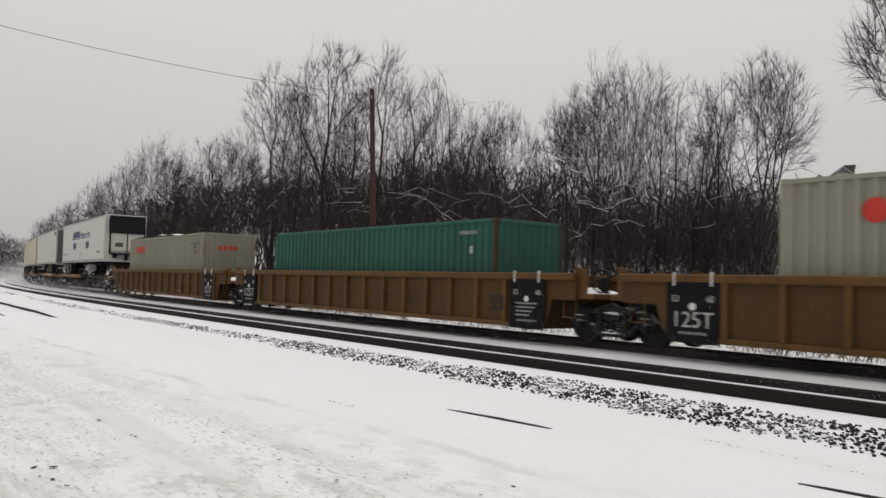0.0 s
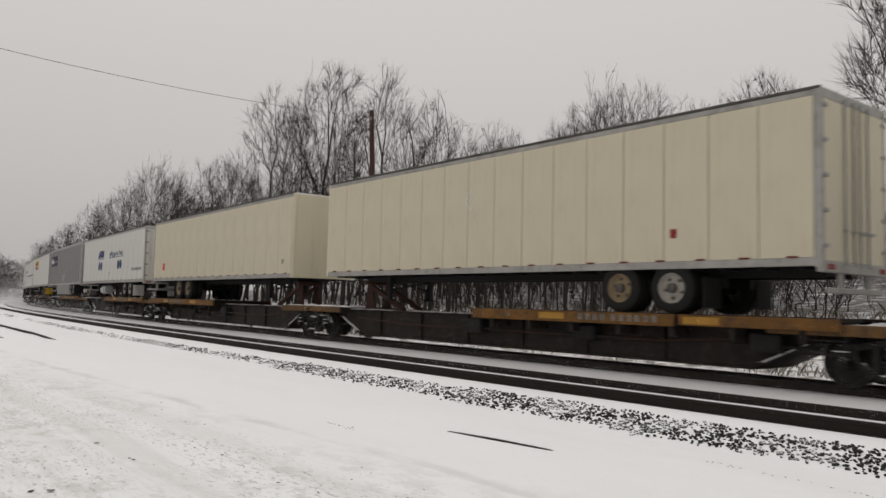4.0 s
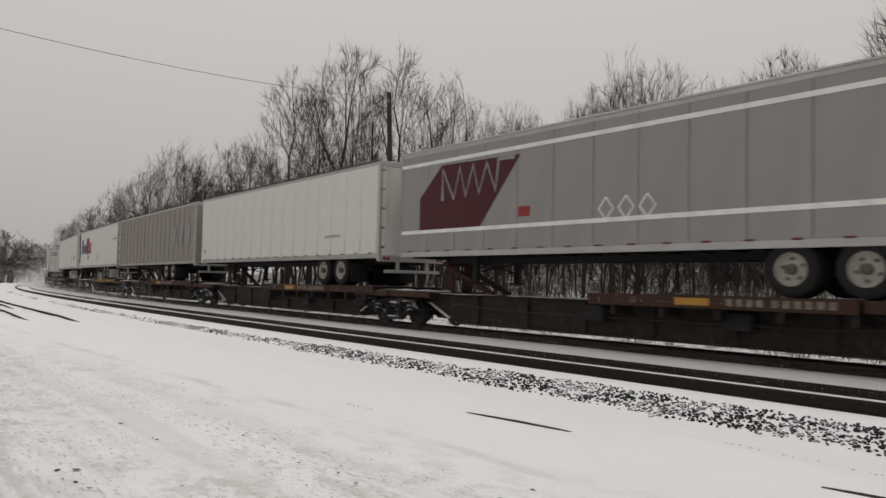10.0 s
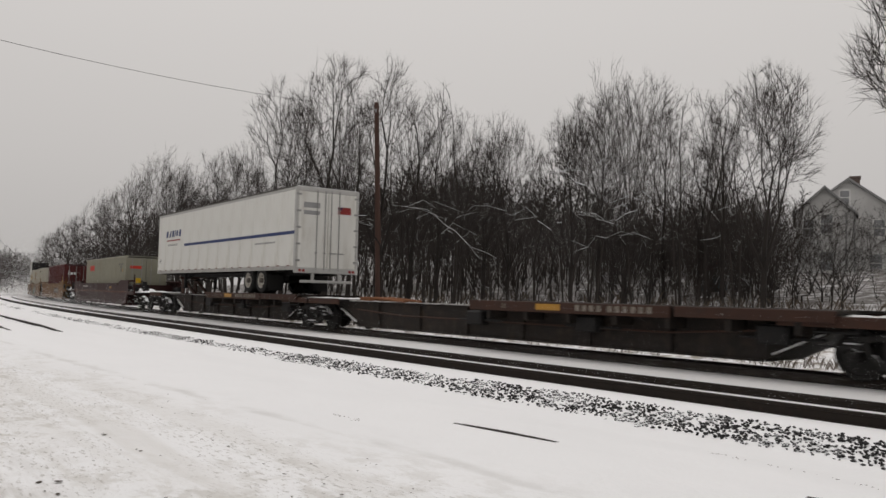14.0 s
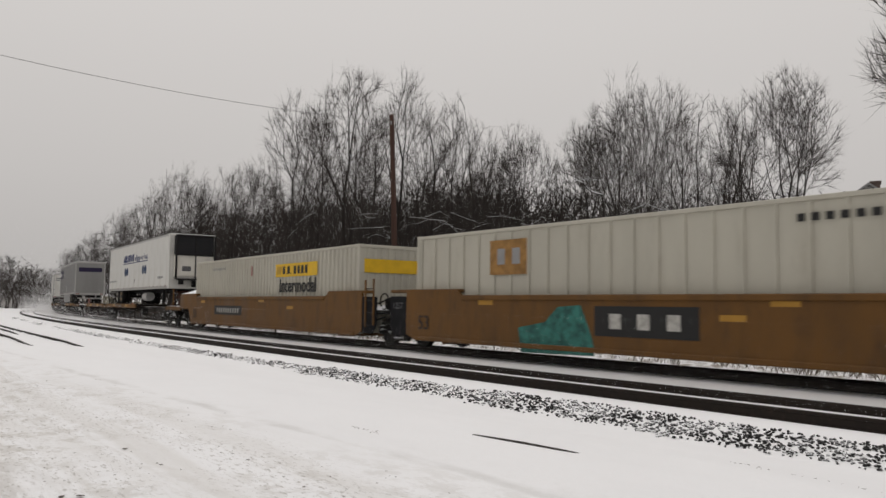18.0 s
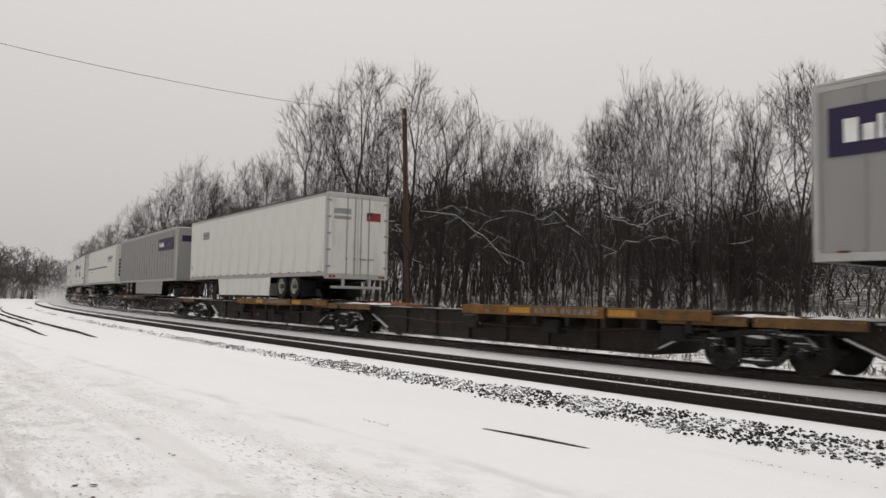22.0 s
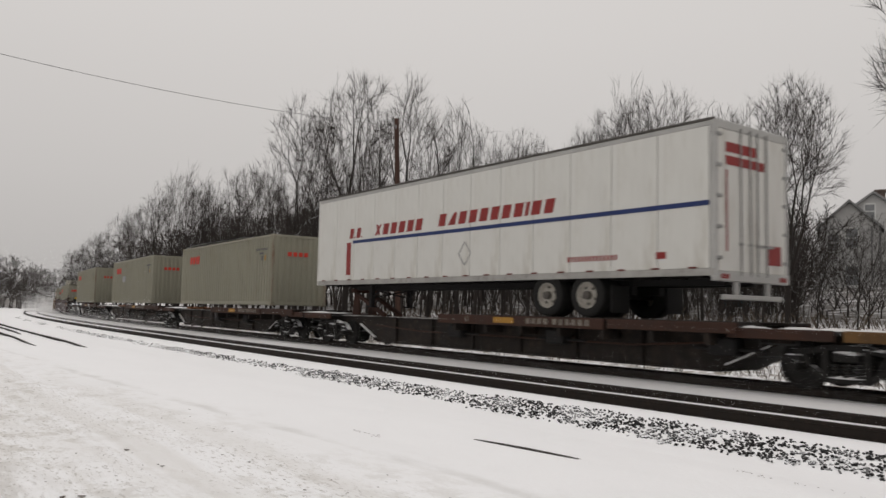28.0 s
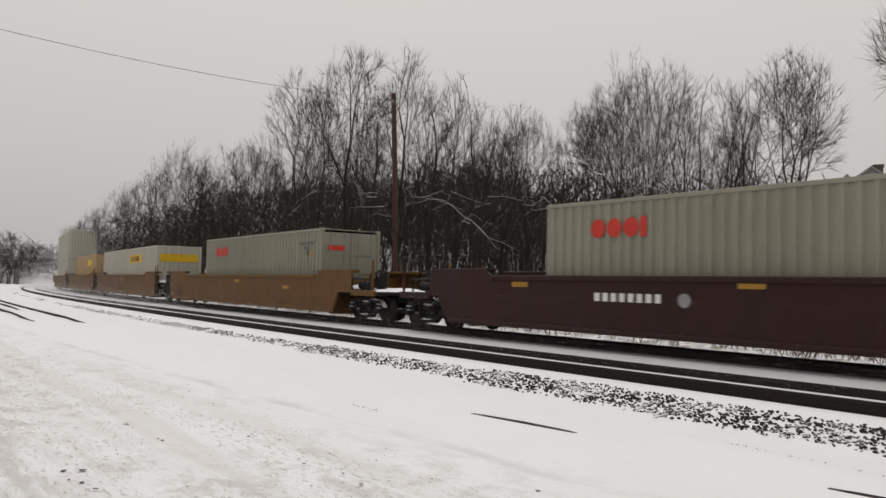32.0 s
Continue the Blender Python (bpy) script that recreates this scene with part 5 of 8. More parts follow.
def truck_shape():
    sh = Shape()
    for y in (-1.0, 1.0):
        strip(sh, [(-1.06, 0.50), (-0.90, 0.66), (-0.55, 0.70), (-0.32, 0.76), (0.32, 0.76), (0.55, 0.70), (0.90, 0.66), (1.06, 0.50)], 0.10, y - 0.08, y + 0.08)
        strip(sh, [(-0.70, 0.64), (-0.62, 0.42), (-0.36, 0.22), (0.36, 0.22), (0.62, 0.42), (0.70, 0.64)], 0.085, y - 0.08, y + 0.08)
        for x in (-0.34, 0.34):
            sh.box(x - 0.05, x + 0.05, y - 0.10, y + 0.10, 0.22, 0.76, 0.015)
        for x in (-0.865, 0.865):
            sh.box(x - 0.14, x + 0.14, y - 0.11, y + 0.11, 0.50, 0.62, 0.02)
            sh.rod((x, y - 0.16, 0.43), (x, y + 0.12, 0.43), 0.095, 14)
            sh.rod((x, y - 0.19, 0.43), (x, y - 0.16, 0.43), 0.055, 10)
        for x in (-0.19, 0, 0.19):
            for i in range(4):
                sh.rod((x, y - 0.03, 0.275 + i * 0.06), (x, y - 0.03, 0.31 + i * 0.06), 0.075, 10)
    sh.box(-0.22, 0.22, -1.09, 1.09, 0.52, 0.68, 0.03)
    sh.box(-0.30, 0.30, -0.5, 0.5, 0.68, 0.80, 0.03)
    for x in (-0.865, 0.865):
        sh.rod((x, -0.95, 0.425), (x, 0.95, 0.425), 0.075, 10)
        sh.box(x - 0.5 if x > 0 else x + 0.38, x - 0.38 if x > 0 else x + 0.5, -0.85, 0.85, 0.30, 0.42)
    return sh


TRUCK = truck_shape()
TRUCK_MESH = TRUCK.mesh("truck", truck_mat)


def add_truck(car, x, zo=0.0):
    tr = part("truck", TRUCK_MESH, None, car)
    tr.matrix_basis = pose(x, 0, zo)
    for dx in (-0.865, 0.865):
        for y, r in ((-0.75, 180), (0.75, 0)):
            w = part("wheel", WHEEL, None, tr)
            w.matrix_basis = pose(dx, y, 0.425, 0, 0, 180 - r)
    for x0, x1, z in ((-0.2, 0.2, 0.683), (-0.28, 0.28, 0.262), (0.42, 0.86, 0.735)):
        sh = ragged(x0, x1, -1.09, -0.93, z, 0.03, 9)
        part("packed_snow", sh, ice_blob, tr, "snow caught on the frame")
    return tr


old_snow = mat("grimy_thin_snow", (0.30, 0.29, 0.28), 0.85, 0, 0.35, 5, 0.3, 30, (0.06, 0.05, 0.045), 0.6)
tape_red = mat("dirty_red_tape", (0.13, 0.022, 0.018), 0.6, 0, 0.3, 6, 0, 60, (0.08, 0.05, 0.045), 0.5)
worn_stencil = mat("worn_stencil_paint", (0.17, 0.15, 0.125), 0.7, 0, 0.35, 8, 0, 60, (0.06, 0.045, 0.035), 0.5)
hitch_mat = mat("rust_brown_hitch", (0.06, 0.028, 0.02), 0.75, 0, 0.25, 3, 0.2, 40, (0.025, 0.02, 0.017), 0.5)
end_paint = mat("ochre_end_sill", (0.13, 0.07, 0.025), 0.75, 0, 0.25, 2, 0.2, 40, (0.03, 0.024, 0.02), 0.7)


# ---------- spine cars: a low central beam, a wheel deck at one end, a hitch at the other ----------
def spine_car(s_far, s_near, s_load, load, wheels, sill, trucks, text="", hitch_up=True):
    """s_far, s_near: its two joints along the train. wheels: "L" or "R", the end at which the deck lies. trucks: places of its trucks."""
    mid = (s_far + s_near) / 2
    half = (s_far - s_near) / 2
    words = {deck_yellow: "with worn yellow sills", deck_brown: "with rust-brown sills"}[sill]
    car = rolls(thing("spine_car", f"black spine car {words} {load}", "rail car", "spine cars of the train"), mid, 0.0)
    k = 1 if wheels == "R" else -1
    off = mid - s_load  # the load's middle in this car's own x

    def X(x):
        return off + k * x

    def span(a, b):
        return (X(a), X(b)) if k > 0 else (X(b), X(a))
    e = half - 0.25
    # each end is cut up clear of its truck
    cut = []
    for sx in (-1, 1):
        near = [half - sx * (mid - q) for q in trucks if half - sx * (mid - q) < 4]
        cut.append(max([0.0] + near))
    (l0, l1), (r0, r1) = [(c + 1.35, c + 2.55) for c in cut]
    part("spine_beam", Shape().prism([(-e, 0.98), (-e, 0.80), (-half + l0, 0.74), (-half + l1, 0.18), (half - r1, 0.18), (half - r0, 0.74), (e, 0.80), (e, 0.98)], -0.72, 0.72), spine_mat, car)
    part("beam_flange", Shape().box(-half + l1, half - r1, -0.80, 0.80, 0.165, 0.20), spine_mat, car)
    part("beam_flange", Shape().box(-half + l0, half - r0, -0.80, 0.80, 0.95, 0.985), spine_mat, car)
    for p, q in (((-half + l0, 0.74), (-half + l1, 0.21)), ((half - r0, 0.74), (half - r1, 0.21))):
        part("slope_flange", strip(Shape(), [p, q], 0.03, -0.80, -0.722), spine_mat, car)
        u, w = (p[0] * 0.9 + q[0] * 0.1, p[1] * 0.9 + q[1] * 0.1 + 0.03), (p[0] * 0.15 + q[0] * 0.85, p[1] * 0.15 + q[1] * 0.85 + 0.03)
        part("snow_line", strip(Shape(), [u, w], 0.03, -0.805, -0.722), ice_blob, car, "snow lying on the sloping flange")
    a, b = span(-0.7, 8.5)
    lim = half - 0.75
    a, b = max(a, -lim), min(b, lim)
    m = a + (b - a) * (0.66 if k > 0 else 0.34)
    for y0, y1 in ((-1.36, -1.28), (1.28, 1.36)):
        for p, q, z0, z1 in ((a, m - 0.05, 0.90 + 0.03 * (k < 0), 1.14), (m + 0.05, b, 0.90 + 0.03 * (k > 0), 1.14)):
            part("side_sill", Shape().box(p, q, y0, y1, z0, z1, 0.012), sill, car)
    for y0, y1 in ((-1.28, -0.5), (0.5, 1.28)):
        part("wheel_deck", Shape().box(a, b, y0, y1, 1.09, 1.14), spine_mat, car)
    # snow along the open part of the beam
    p, q = (-e + 0.9, a - 0.1) if k > 0 else (b + 0.1, e - 0.9)
    p1 = p + (q - p) * 0.45
    for u, w in ((p, p1), (p1 + 0.6, q)):
        if w - u > 0.8:
            part("snow_strip", ragged(u, w, -0.82, -0.66, 0.987, 0.022, int(w * 10)), old_snow, car, "thin dirty snow along the beam")
    for i in range(6):
        x = -half + l1 + 0.5 + (2 * half - l1 - r1 - 1.0) * (i + 0.3) / 6
        part("stiffener", Shape().box(x - 0.02, x + 0.02, -0.80, -0.721, 0.201, 0.949), spine_mat, car)
    part("brake_pipe", Shape().pipe([(-half + l1, -0.86, 0.72), (-half + l1 + 2.5, -0.86, 0.60), (half - r1 - 2.0, -0.86, 0.60), (half - r1, -0.86, 0.74)], [0.022] * 4, 6), deck_brown, car, "rusty brake pipe along the beam")
    n = 7
    for i in range(n):
        x = a + (b - a) * (i + 0.5) / n
        part("cross_bearer", Shape().prism([(x - 0.06, 0.70), (x + 0.06, 0.70), (x + 0.06, 1.08), (x - 0.06, 1.08)], -1.28, 1.28), spine_mat, car, smooth=False)
    # amber patches and stencilled data on the sill
    for i, u in enumerate((0.30, 0.72)):
        x = a + (b - a) * u
        if sill is deck_brown and i:
            continue
        part("reflector", Shape().box(x - 0.38, x + 0.38, -1.366, -1.361, 0.96, 1.10), sill_patch, car, "amber paint patch")
    if text:
        t = part("lettering", lettering(text, 0.17), None, car, "pale stencilled letters")
        t.matrix_basis = pose(a + (b - a) * 0.48, -1.363, 1.02)
        if not t.data.materials:
            t.data.materials.append(ink_white)
    else:
        mid_ = a + (b - a) * (0.50 if k > 0 else 0.44)
        for piece in word("BBBB BBBBBB", mid_ - 1.05, mid_ + 1.05, 0.965, 1.10, -1.361, 0, 0.62).pieces():
            part("stencil", piece, worn_stencil, car, "worn stencilled mark")
        t = part("numeral", lettering("53", 0.17, "worn"), None, car, "pale stencilled length mark")
        if not t.data.materials:
            t.data.materials.append(worn_stencil)
        t.matrix_basis = pose(a + (b - a) * 0.14, -1.363, 1.02)
    # hitch at the other end
    hx = X(-6.9)
    if hitch_up:
        h = Shape().box(hx - 0.14, hx + 0.14, -0.5, 0.5, 1.78, 1.92, 0.02)
        for y in (-0.32, 0.32):
            h.prism([(hx - 0.26, 0.95), (hx + 0.26, 0.95), (hx + 0.11, 1.80), (hx - 0.11, 1.80)], y - 0.035, y + 0.035)
            strip(h, [(hx + k * 1.85, 1.02), (hx + k * 0.05, 1.72)], 0.13, y - 0.05, y + 0.05)
        h.box(hx - 0.35, hx + 0.35, -0.62, 0.62, 0.93, 1.02, 0.02)
        part("hitch", h, hitch_mat, car, "upright trailer hitch with diagonal struts")
    else:
        h = Shape().box(hx - 0.3, hx + 0.3, -0.55, 0.55, 0.95, 1.12, 0.02)
        for y in (-0.3, 0.3):
            h.rod((hx + k * 0.2, y, 1.08), (hx + k * 1.9, y, 1.0), 0.06, 8)
        part("hitch", h, rust, car, "trailer hitch folded down")
    # end platforms over the trucks, with steps and grab irons
    for sx in (-1, 1):
        x = sx * (half - 1.05)
        part("end_platform", Shape().box(x - 0.95, x + 0.95, -1.22, 1.22, 0.955, 1.03, 0.015), black, car)
        for y0, y1 in ((-1.27, -1.222), (1.222, 1.27)):
            part("end_sill", Shape().box(x - 1.0, x + 1.0, y0, y1, 0.86, 1.05, 0.012), end_paint if sill is deck_yellow else sill, car)
        ir = Shape()
        for dx in (-0.35, 0.35):
            ir.rod((x + dx, -1.24, 0.52), (x + dx, -1.24, 1.0), 0.016, 6)
        for z in (0.55, 0.78):
            ir.rod((x - 0.35, -1.24, z), (x + 0.35, -1.24, z), 0.016, 6)
        part("sill_step", ir, black, car)
        for j in range(3):
            dx = (-0.7, 0.05, 0.6)[j]
            part("snow_patch", mound(x + dx - 0.26, x + dx + 0.28, -1.18 + 0.2 * j, -0.55 + 0.3 * j, 1.031, 0.07, s_far + j), ice_blob, car, "snow lying on the platform")
    for u in (0.12, 0.35, 0.55):
        x = -half + 2 * half * (u if k < 0 else 1 - u)
        part("brake_gear", Shape().box(x - 0.3, x + 0.3, -1.05, -0.73, 0.5, 0.86, 0.04).rod((x - 0.7, -0.9, 0.62), (x + 0.9, -0.9, 0.62), 0.03, 6), black, car)
    for s in trucks:
        add_truck(car, mid - s)
    return car


# ---------- well cars ----------
def well_car(s_far, s_near, body_far, body_near, paint, label, trucks, ribbed=False, marks=()):
    mid = (s_far + s_near) / 2
    car = rolls(thing("well_car", label, "rail car", "well cars of the train"), mid, 0.0)
    a, b = mid - body_far, mid - body_near
    top, low = 1.50, 0.10
    for sg in (-1, 1):
        y = 1.47 * sg
        e = 1.9
        if ribbed:
            ca, cb = [max([0.72] + [d + 1.4 for d in ends if d < 3.5]) for ends in ([body_far - q for q in trucks], [q - body_near for q in trucks])]
            out = [(a, 0.93), (a + ca, 0.93), (a + ca + 0.12, 0.50), (a + ca + 0.35, 0.28), (b - cb - 0.35, 0.28), (b - cb - 0.12, 0.50), (b - cb, 0.93), (b, 0.93), (b, top), (a, top)]
            # wall painted darker than ribs and chords, as shade in the recesses
            part("side_wall", Shape().prism(out, y - 0.03, y + 0.03), yellow_recess_shade, car)
            ch = Shape().box(a, b, y - 0.14, y + 0.14, top - 0.14, top + 0.02, 0.02)
            part("top_chord", ch, paint, car)
            part("bottom_chord", Shape().box(a + ca + 0.35, b - cb - 0.35, y - 0.13, y + 0.13, 0.265, 0.37, 0.02), paint, car)
            n = 15
            for i in range(n + 1):
                x = a + ca + 0.42 + (b - a - ca - cb - 0.84) * i / n
                part("rib", Shape().prism([(x - 0.06, 0.37), (x + 0.06, 0.37), (x + 0.06, top - 0.12), (x - 0.06, top - 0.12)], min(y, y + sg * 0.13), max(y, y + sg * 0.13)), paint, car, smooth=False)
        else:
            cut = [max([0.0] + [max(0.12, d + 1.1) for d in ends if -1.7 < d < 3.5]) for ends in ([body_far - q for q in trucks if abs(q - s_far) > 0.2], [q - body_near for q in trucks if abs(q - s_near) > 0.2])]
            lows = [(a, 0.95), (a + cut[0], 0.95), (a + cut[0] + 0.4, 0.28)] if cut[0] > 0 else [(a, 0.42), (a + 0.4, 0.28)]
            lows += [(b - cut[1] - 0.4, 0.28), (b - cut[1], 0.95), (b, 0.95)] if cut[1] > 0 else [(b - 0.4, 0.28), (b, 0.42)]
            out = lows + [(b, 1.66), (b - 2.3, 1.66), (b - 2.55, top), (a + 2.55, top), (a + 2.3, 1.66), (a, 1.66)]
            part("side_wall", Shape().prism(out, y - 0.035, y + 0.035), paint, car)
            part("top_chord", Shape().box(a + 2.56, b - 2.56, y - 0.085, y + 0.085, top - 0.10, top + 0.03, 0.02), paint, car)
            part("bottom_chord", Shape().box(a + cut[0] + 0.45, b - cut[1] - 0.45, y - 0.075, y + 0.075, 0.265, 0.38, 0.02), paint, car)
            for x0, x1, own in ((a - 0.85, a - 0.004, cut[0]), (b + 0.004, b + 0.85, cut[1])):
                if own > 0:
                    far_x = x0 if x0 < a else x1
                    dx = -1 if x0 < a else 1
                    part("end_sill", Shape().box(min(x0, x0 + dx * 0.6), max(x1, x1 + dx * 0.6), y - 0.05, y + 0.05, 0.86, 1.04, 0.012), paint, car)
                    part("end_frame", Shape().pipe([(x0 if dx > 0 else x1, y, 1.05), (x0 if dx > 0 else x1, y, 1.42), (far_x, y, 1.38), (far_x, y, 1.05)], [0.035] * 4, 6), black, car)
                    part("stake", Shape().box(far_x + dx * 0.45 - 0.03, far_x + dx * 0.45 + 0.03, y - 0.03, y + 0.03, 1.0, 2.0, 0.006), paint, car)
                    if sg < 0 and dx < 0 and paint is yellow_car:
                        part("snow_cover", mound(a + 0.15, a + 1.9, -1.45, 0.6, 1.70, 0.26, s_far), snow_cap, car, "deep soft snow on the end of the car")
                    part("brake_cylinder", Shape().rod((x0 + 0.1, y * 0.8, 1.2), (x1 - 0.1, y * 0.8, 1.2), 0.13, 12), black, car)
                    continue
                part("end_plate", Shape().prism([(x0, 0.62), (x0 + 0.25, 0.36), (x1, 0.36), (x1, 1.50), (x0, 1.50)] if x0 < a else [(x0, 0.36), (x1 - 0.25, 0.36), (x1, 0.62), (x1, 1.50), (x0, 1.50)], y - 0.025, y + 0.025), panel_navy, car, "black end plate")
            if cut[1] == 0:
                part("end_ladder_stile", Shape().box(b + 0.22, b + 0.29, y + sg * 0.05 - 0.02, y + sg * 0.05 + 0.02, 0.55, 2.02, 0.008), paint, car)
                part("end_ladder_stile", Shape().box(b + 0.72, b + 0.78, y + sg * 0.05 - 0.02, y + sg * 0.05 + 0.02, 0.62, 2.05, 0.008), paint, car)
                for z in (0.62, 1.0, 1.38, 1.74):
                    part("rung", Shape().rod((b + 0.26, y + sg * 0.05, z), (b + 0.75, y + sg * 0.05, z), 0.017, 6), black, car)
            for x0, x1 in ((a - (0.88 if cut[0] == 0 else 0), a + 2.35), (b - 2.35, b + (0.25 if cut[1] == 0 else 0))):
                part("end_cap", Shape().box(x0, x1, min(y, y - sg * 0.28), max(y, y - sg * 0.28), 1.60, 1.70, 0.02), paint, car)
    part("well_floor", Shape().box(a + 1.9, b - 1.9, -1.43, 1.43, 0.27, 0.305), black, car)
    for x0, x1, sg in ((a - 0.4, a + 1.7, -1), (b - 1.7, b + 0.4, 1)):
        part("end_deck", Shape().box(x0, x1, -1.40, 1.40, 0.96, 1.08, 0.02), black if not ribbed else paint, car)
        part("bulkhead", Shape().box(x0 + 0.02 if sg > 0 else x1 - 0.10, x0 + 0.10 if sg > 0 else x1 - 0.02, -1.42, 1.42, 0.2, 1.45), paint, car)
        xm = (x0 + x1) / 2
        for y in (-1.3, 1.3):
            ld = part("ladder", Shape().pipe([(xm - 0.35, y, 0.75), (xm - 0.35, y, 1.48), (xm + 0.35, y, 1.48), (xm + 0.35, y, 0.75)], [0.02] * 4, 6), black, car)
            for z in (0.9, 1.1, 1.3):
                part("rung", Shape().rod((xm - 0.35, y, z), (xm + 0.35, y, z), 0.017, 6), black, ld)
        part("brake_stand", Shape().box(xm - 0.10 + sg * 0.5, xm + 0.10 + sg * 0.5, -0.5, -0.3, 1.08, 1.45, 0.02).turned(xm + sg * 0.62, -0.65, 1.36, [(0.24, -0.02), (0.27, -0.02), (0.27, 0.02), (0.24, 0.02)], 16), black, car)
        part("snow_cover", mound(xm - 0.55, xm + 0.6, -1.3, 0.2, 1.081, 0.20, s_far + sg), snow_cap, car, "soft snow heaped on the end deck")
        if not ribbed and cut[0 if sg < 0 else 1] > 0:
            q0, q1 = (x0 - 1.1, x0) if sg < 0 else (x1, x1 + 1.1)
            part("end_platform", Shape().box(q0, q1, -1.40, 1.40, 0.90, 1.0, 0.02), black, car)
            part("snow_cover", mound(q0 + 0.1, q1 - 0.1, -1.35, 0.9, 1.0, 0.14, s_near + sg), snow_cap, car, "soft snow on the end platform")
            part("hand_brake", Shape().box(q0 + 0.4, q0 + 0.55, -0.9, -0.7, 1.0, 1.62, 0.02).turned(q0 + 0.47, -0.96, 1.45, [(0.20, -0.02), (0.24, -0.02), (0.24, 0.02), (0.20, 0.02)], 16), black, car, "black hand brake wheel on a box")
        part("draft_gear", Shape().box(x1 if sg > 0 else x0 - 0.55, x1 + 0.55 if sg > 0 else x0, -0.22, 0.22, 0.70, 0.98, 0.03).rod((xm, -0.9, 1.15), (xm + sg * 0.9, -0.5, 1.5), 0.025, 6).pipe([(xm, -1.1, 1.0), (xm + sg * 0.7, -1.15, 0.72), (xm + sg * 1.3, -1.0, 0.88)], [0.03] * 3, 6), black, car, "black drawbar with brake hose")
        if ribbed:
            for y in (-1.38, 1.38):
                xe = x0 + 0.35 if sg < 0 else x1 - 0.35
                part("end_plate", Shape().prism([(xe - 0.16, 0.98), (xe + 0.16, 0.98), (xe + 0.16, 1.60), (xe - 0.16, 1.66)], y - 0.03, y + 0.03), paint, car)
                part("grab_iron", Shape().pipe([(xe - sg * 0.5, y, 0.55), (xe - sg * 0.5, y, 0.95), (xe - sg * 0.15, y, 0.95), (xe - sg * 0.15, y, 0.55), (xe - sg * 0.5, y, 0.55)], [0.018] * 5, 6), paint, car)
    for s in trucks:
        add_truck(car, mid - s)
    if not ribbed and paint is not maroon_car and cut[0] == 0:
        numeral(car, "125T", 0.26, a - 0.44, 1.22, -1.499, ink_dim)
    for nm, sh, m, lb in marks:
        if nm == "text":
            numeral(car, sh[0], sh[1], sh[2] + mid, sh[3], -1.609, m)
            continue
        sh.v = [(x + mid, y, z) for x, y, z in sh.v]
        for piece in sh.pieces():
            part(nm, piece, m, car, lb)
    return car


def numeral(car_ob, text, size, x, z, y, material):
    t = part("numeral", lettering(text, size, material.name), None, car_ob, "stencilled length mark")
    if not t.data.materials:
        t.data.materials.append(material)
    t.matrix_basis = pose(x, y, z)


# ---------- containers ----------
def corrugation(length, depth, pitch):
    """x and set-back of the sheet along a wall."""
    out, x = [], -length / 2
    n = max(1, round(length / pitch))
    p = length / n
    for i in range(n):
        out += [(x, 0.0), (x + p * 0.36, 0.0), (x + p * 0.48, depth), (x + p * 0.88, depth)]
        x += p
    return out + [(length / 2, 0.0)]


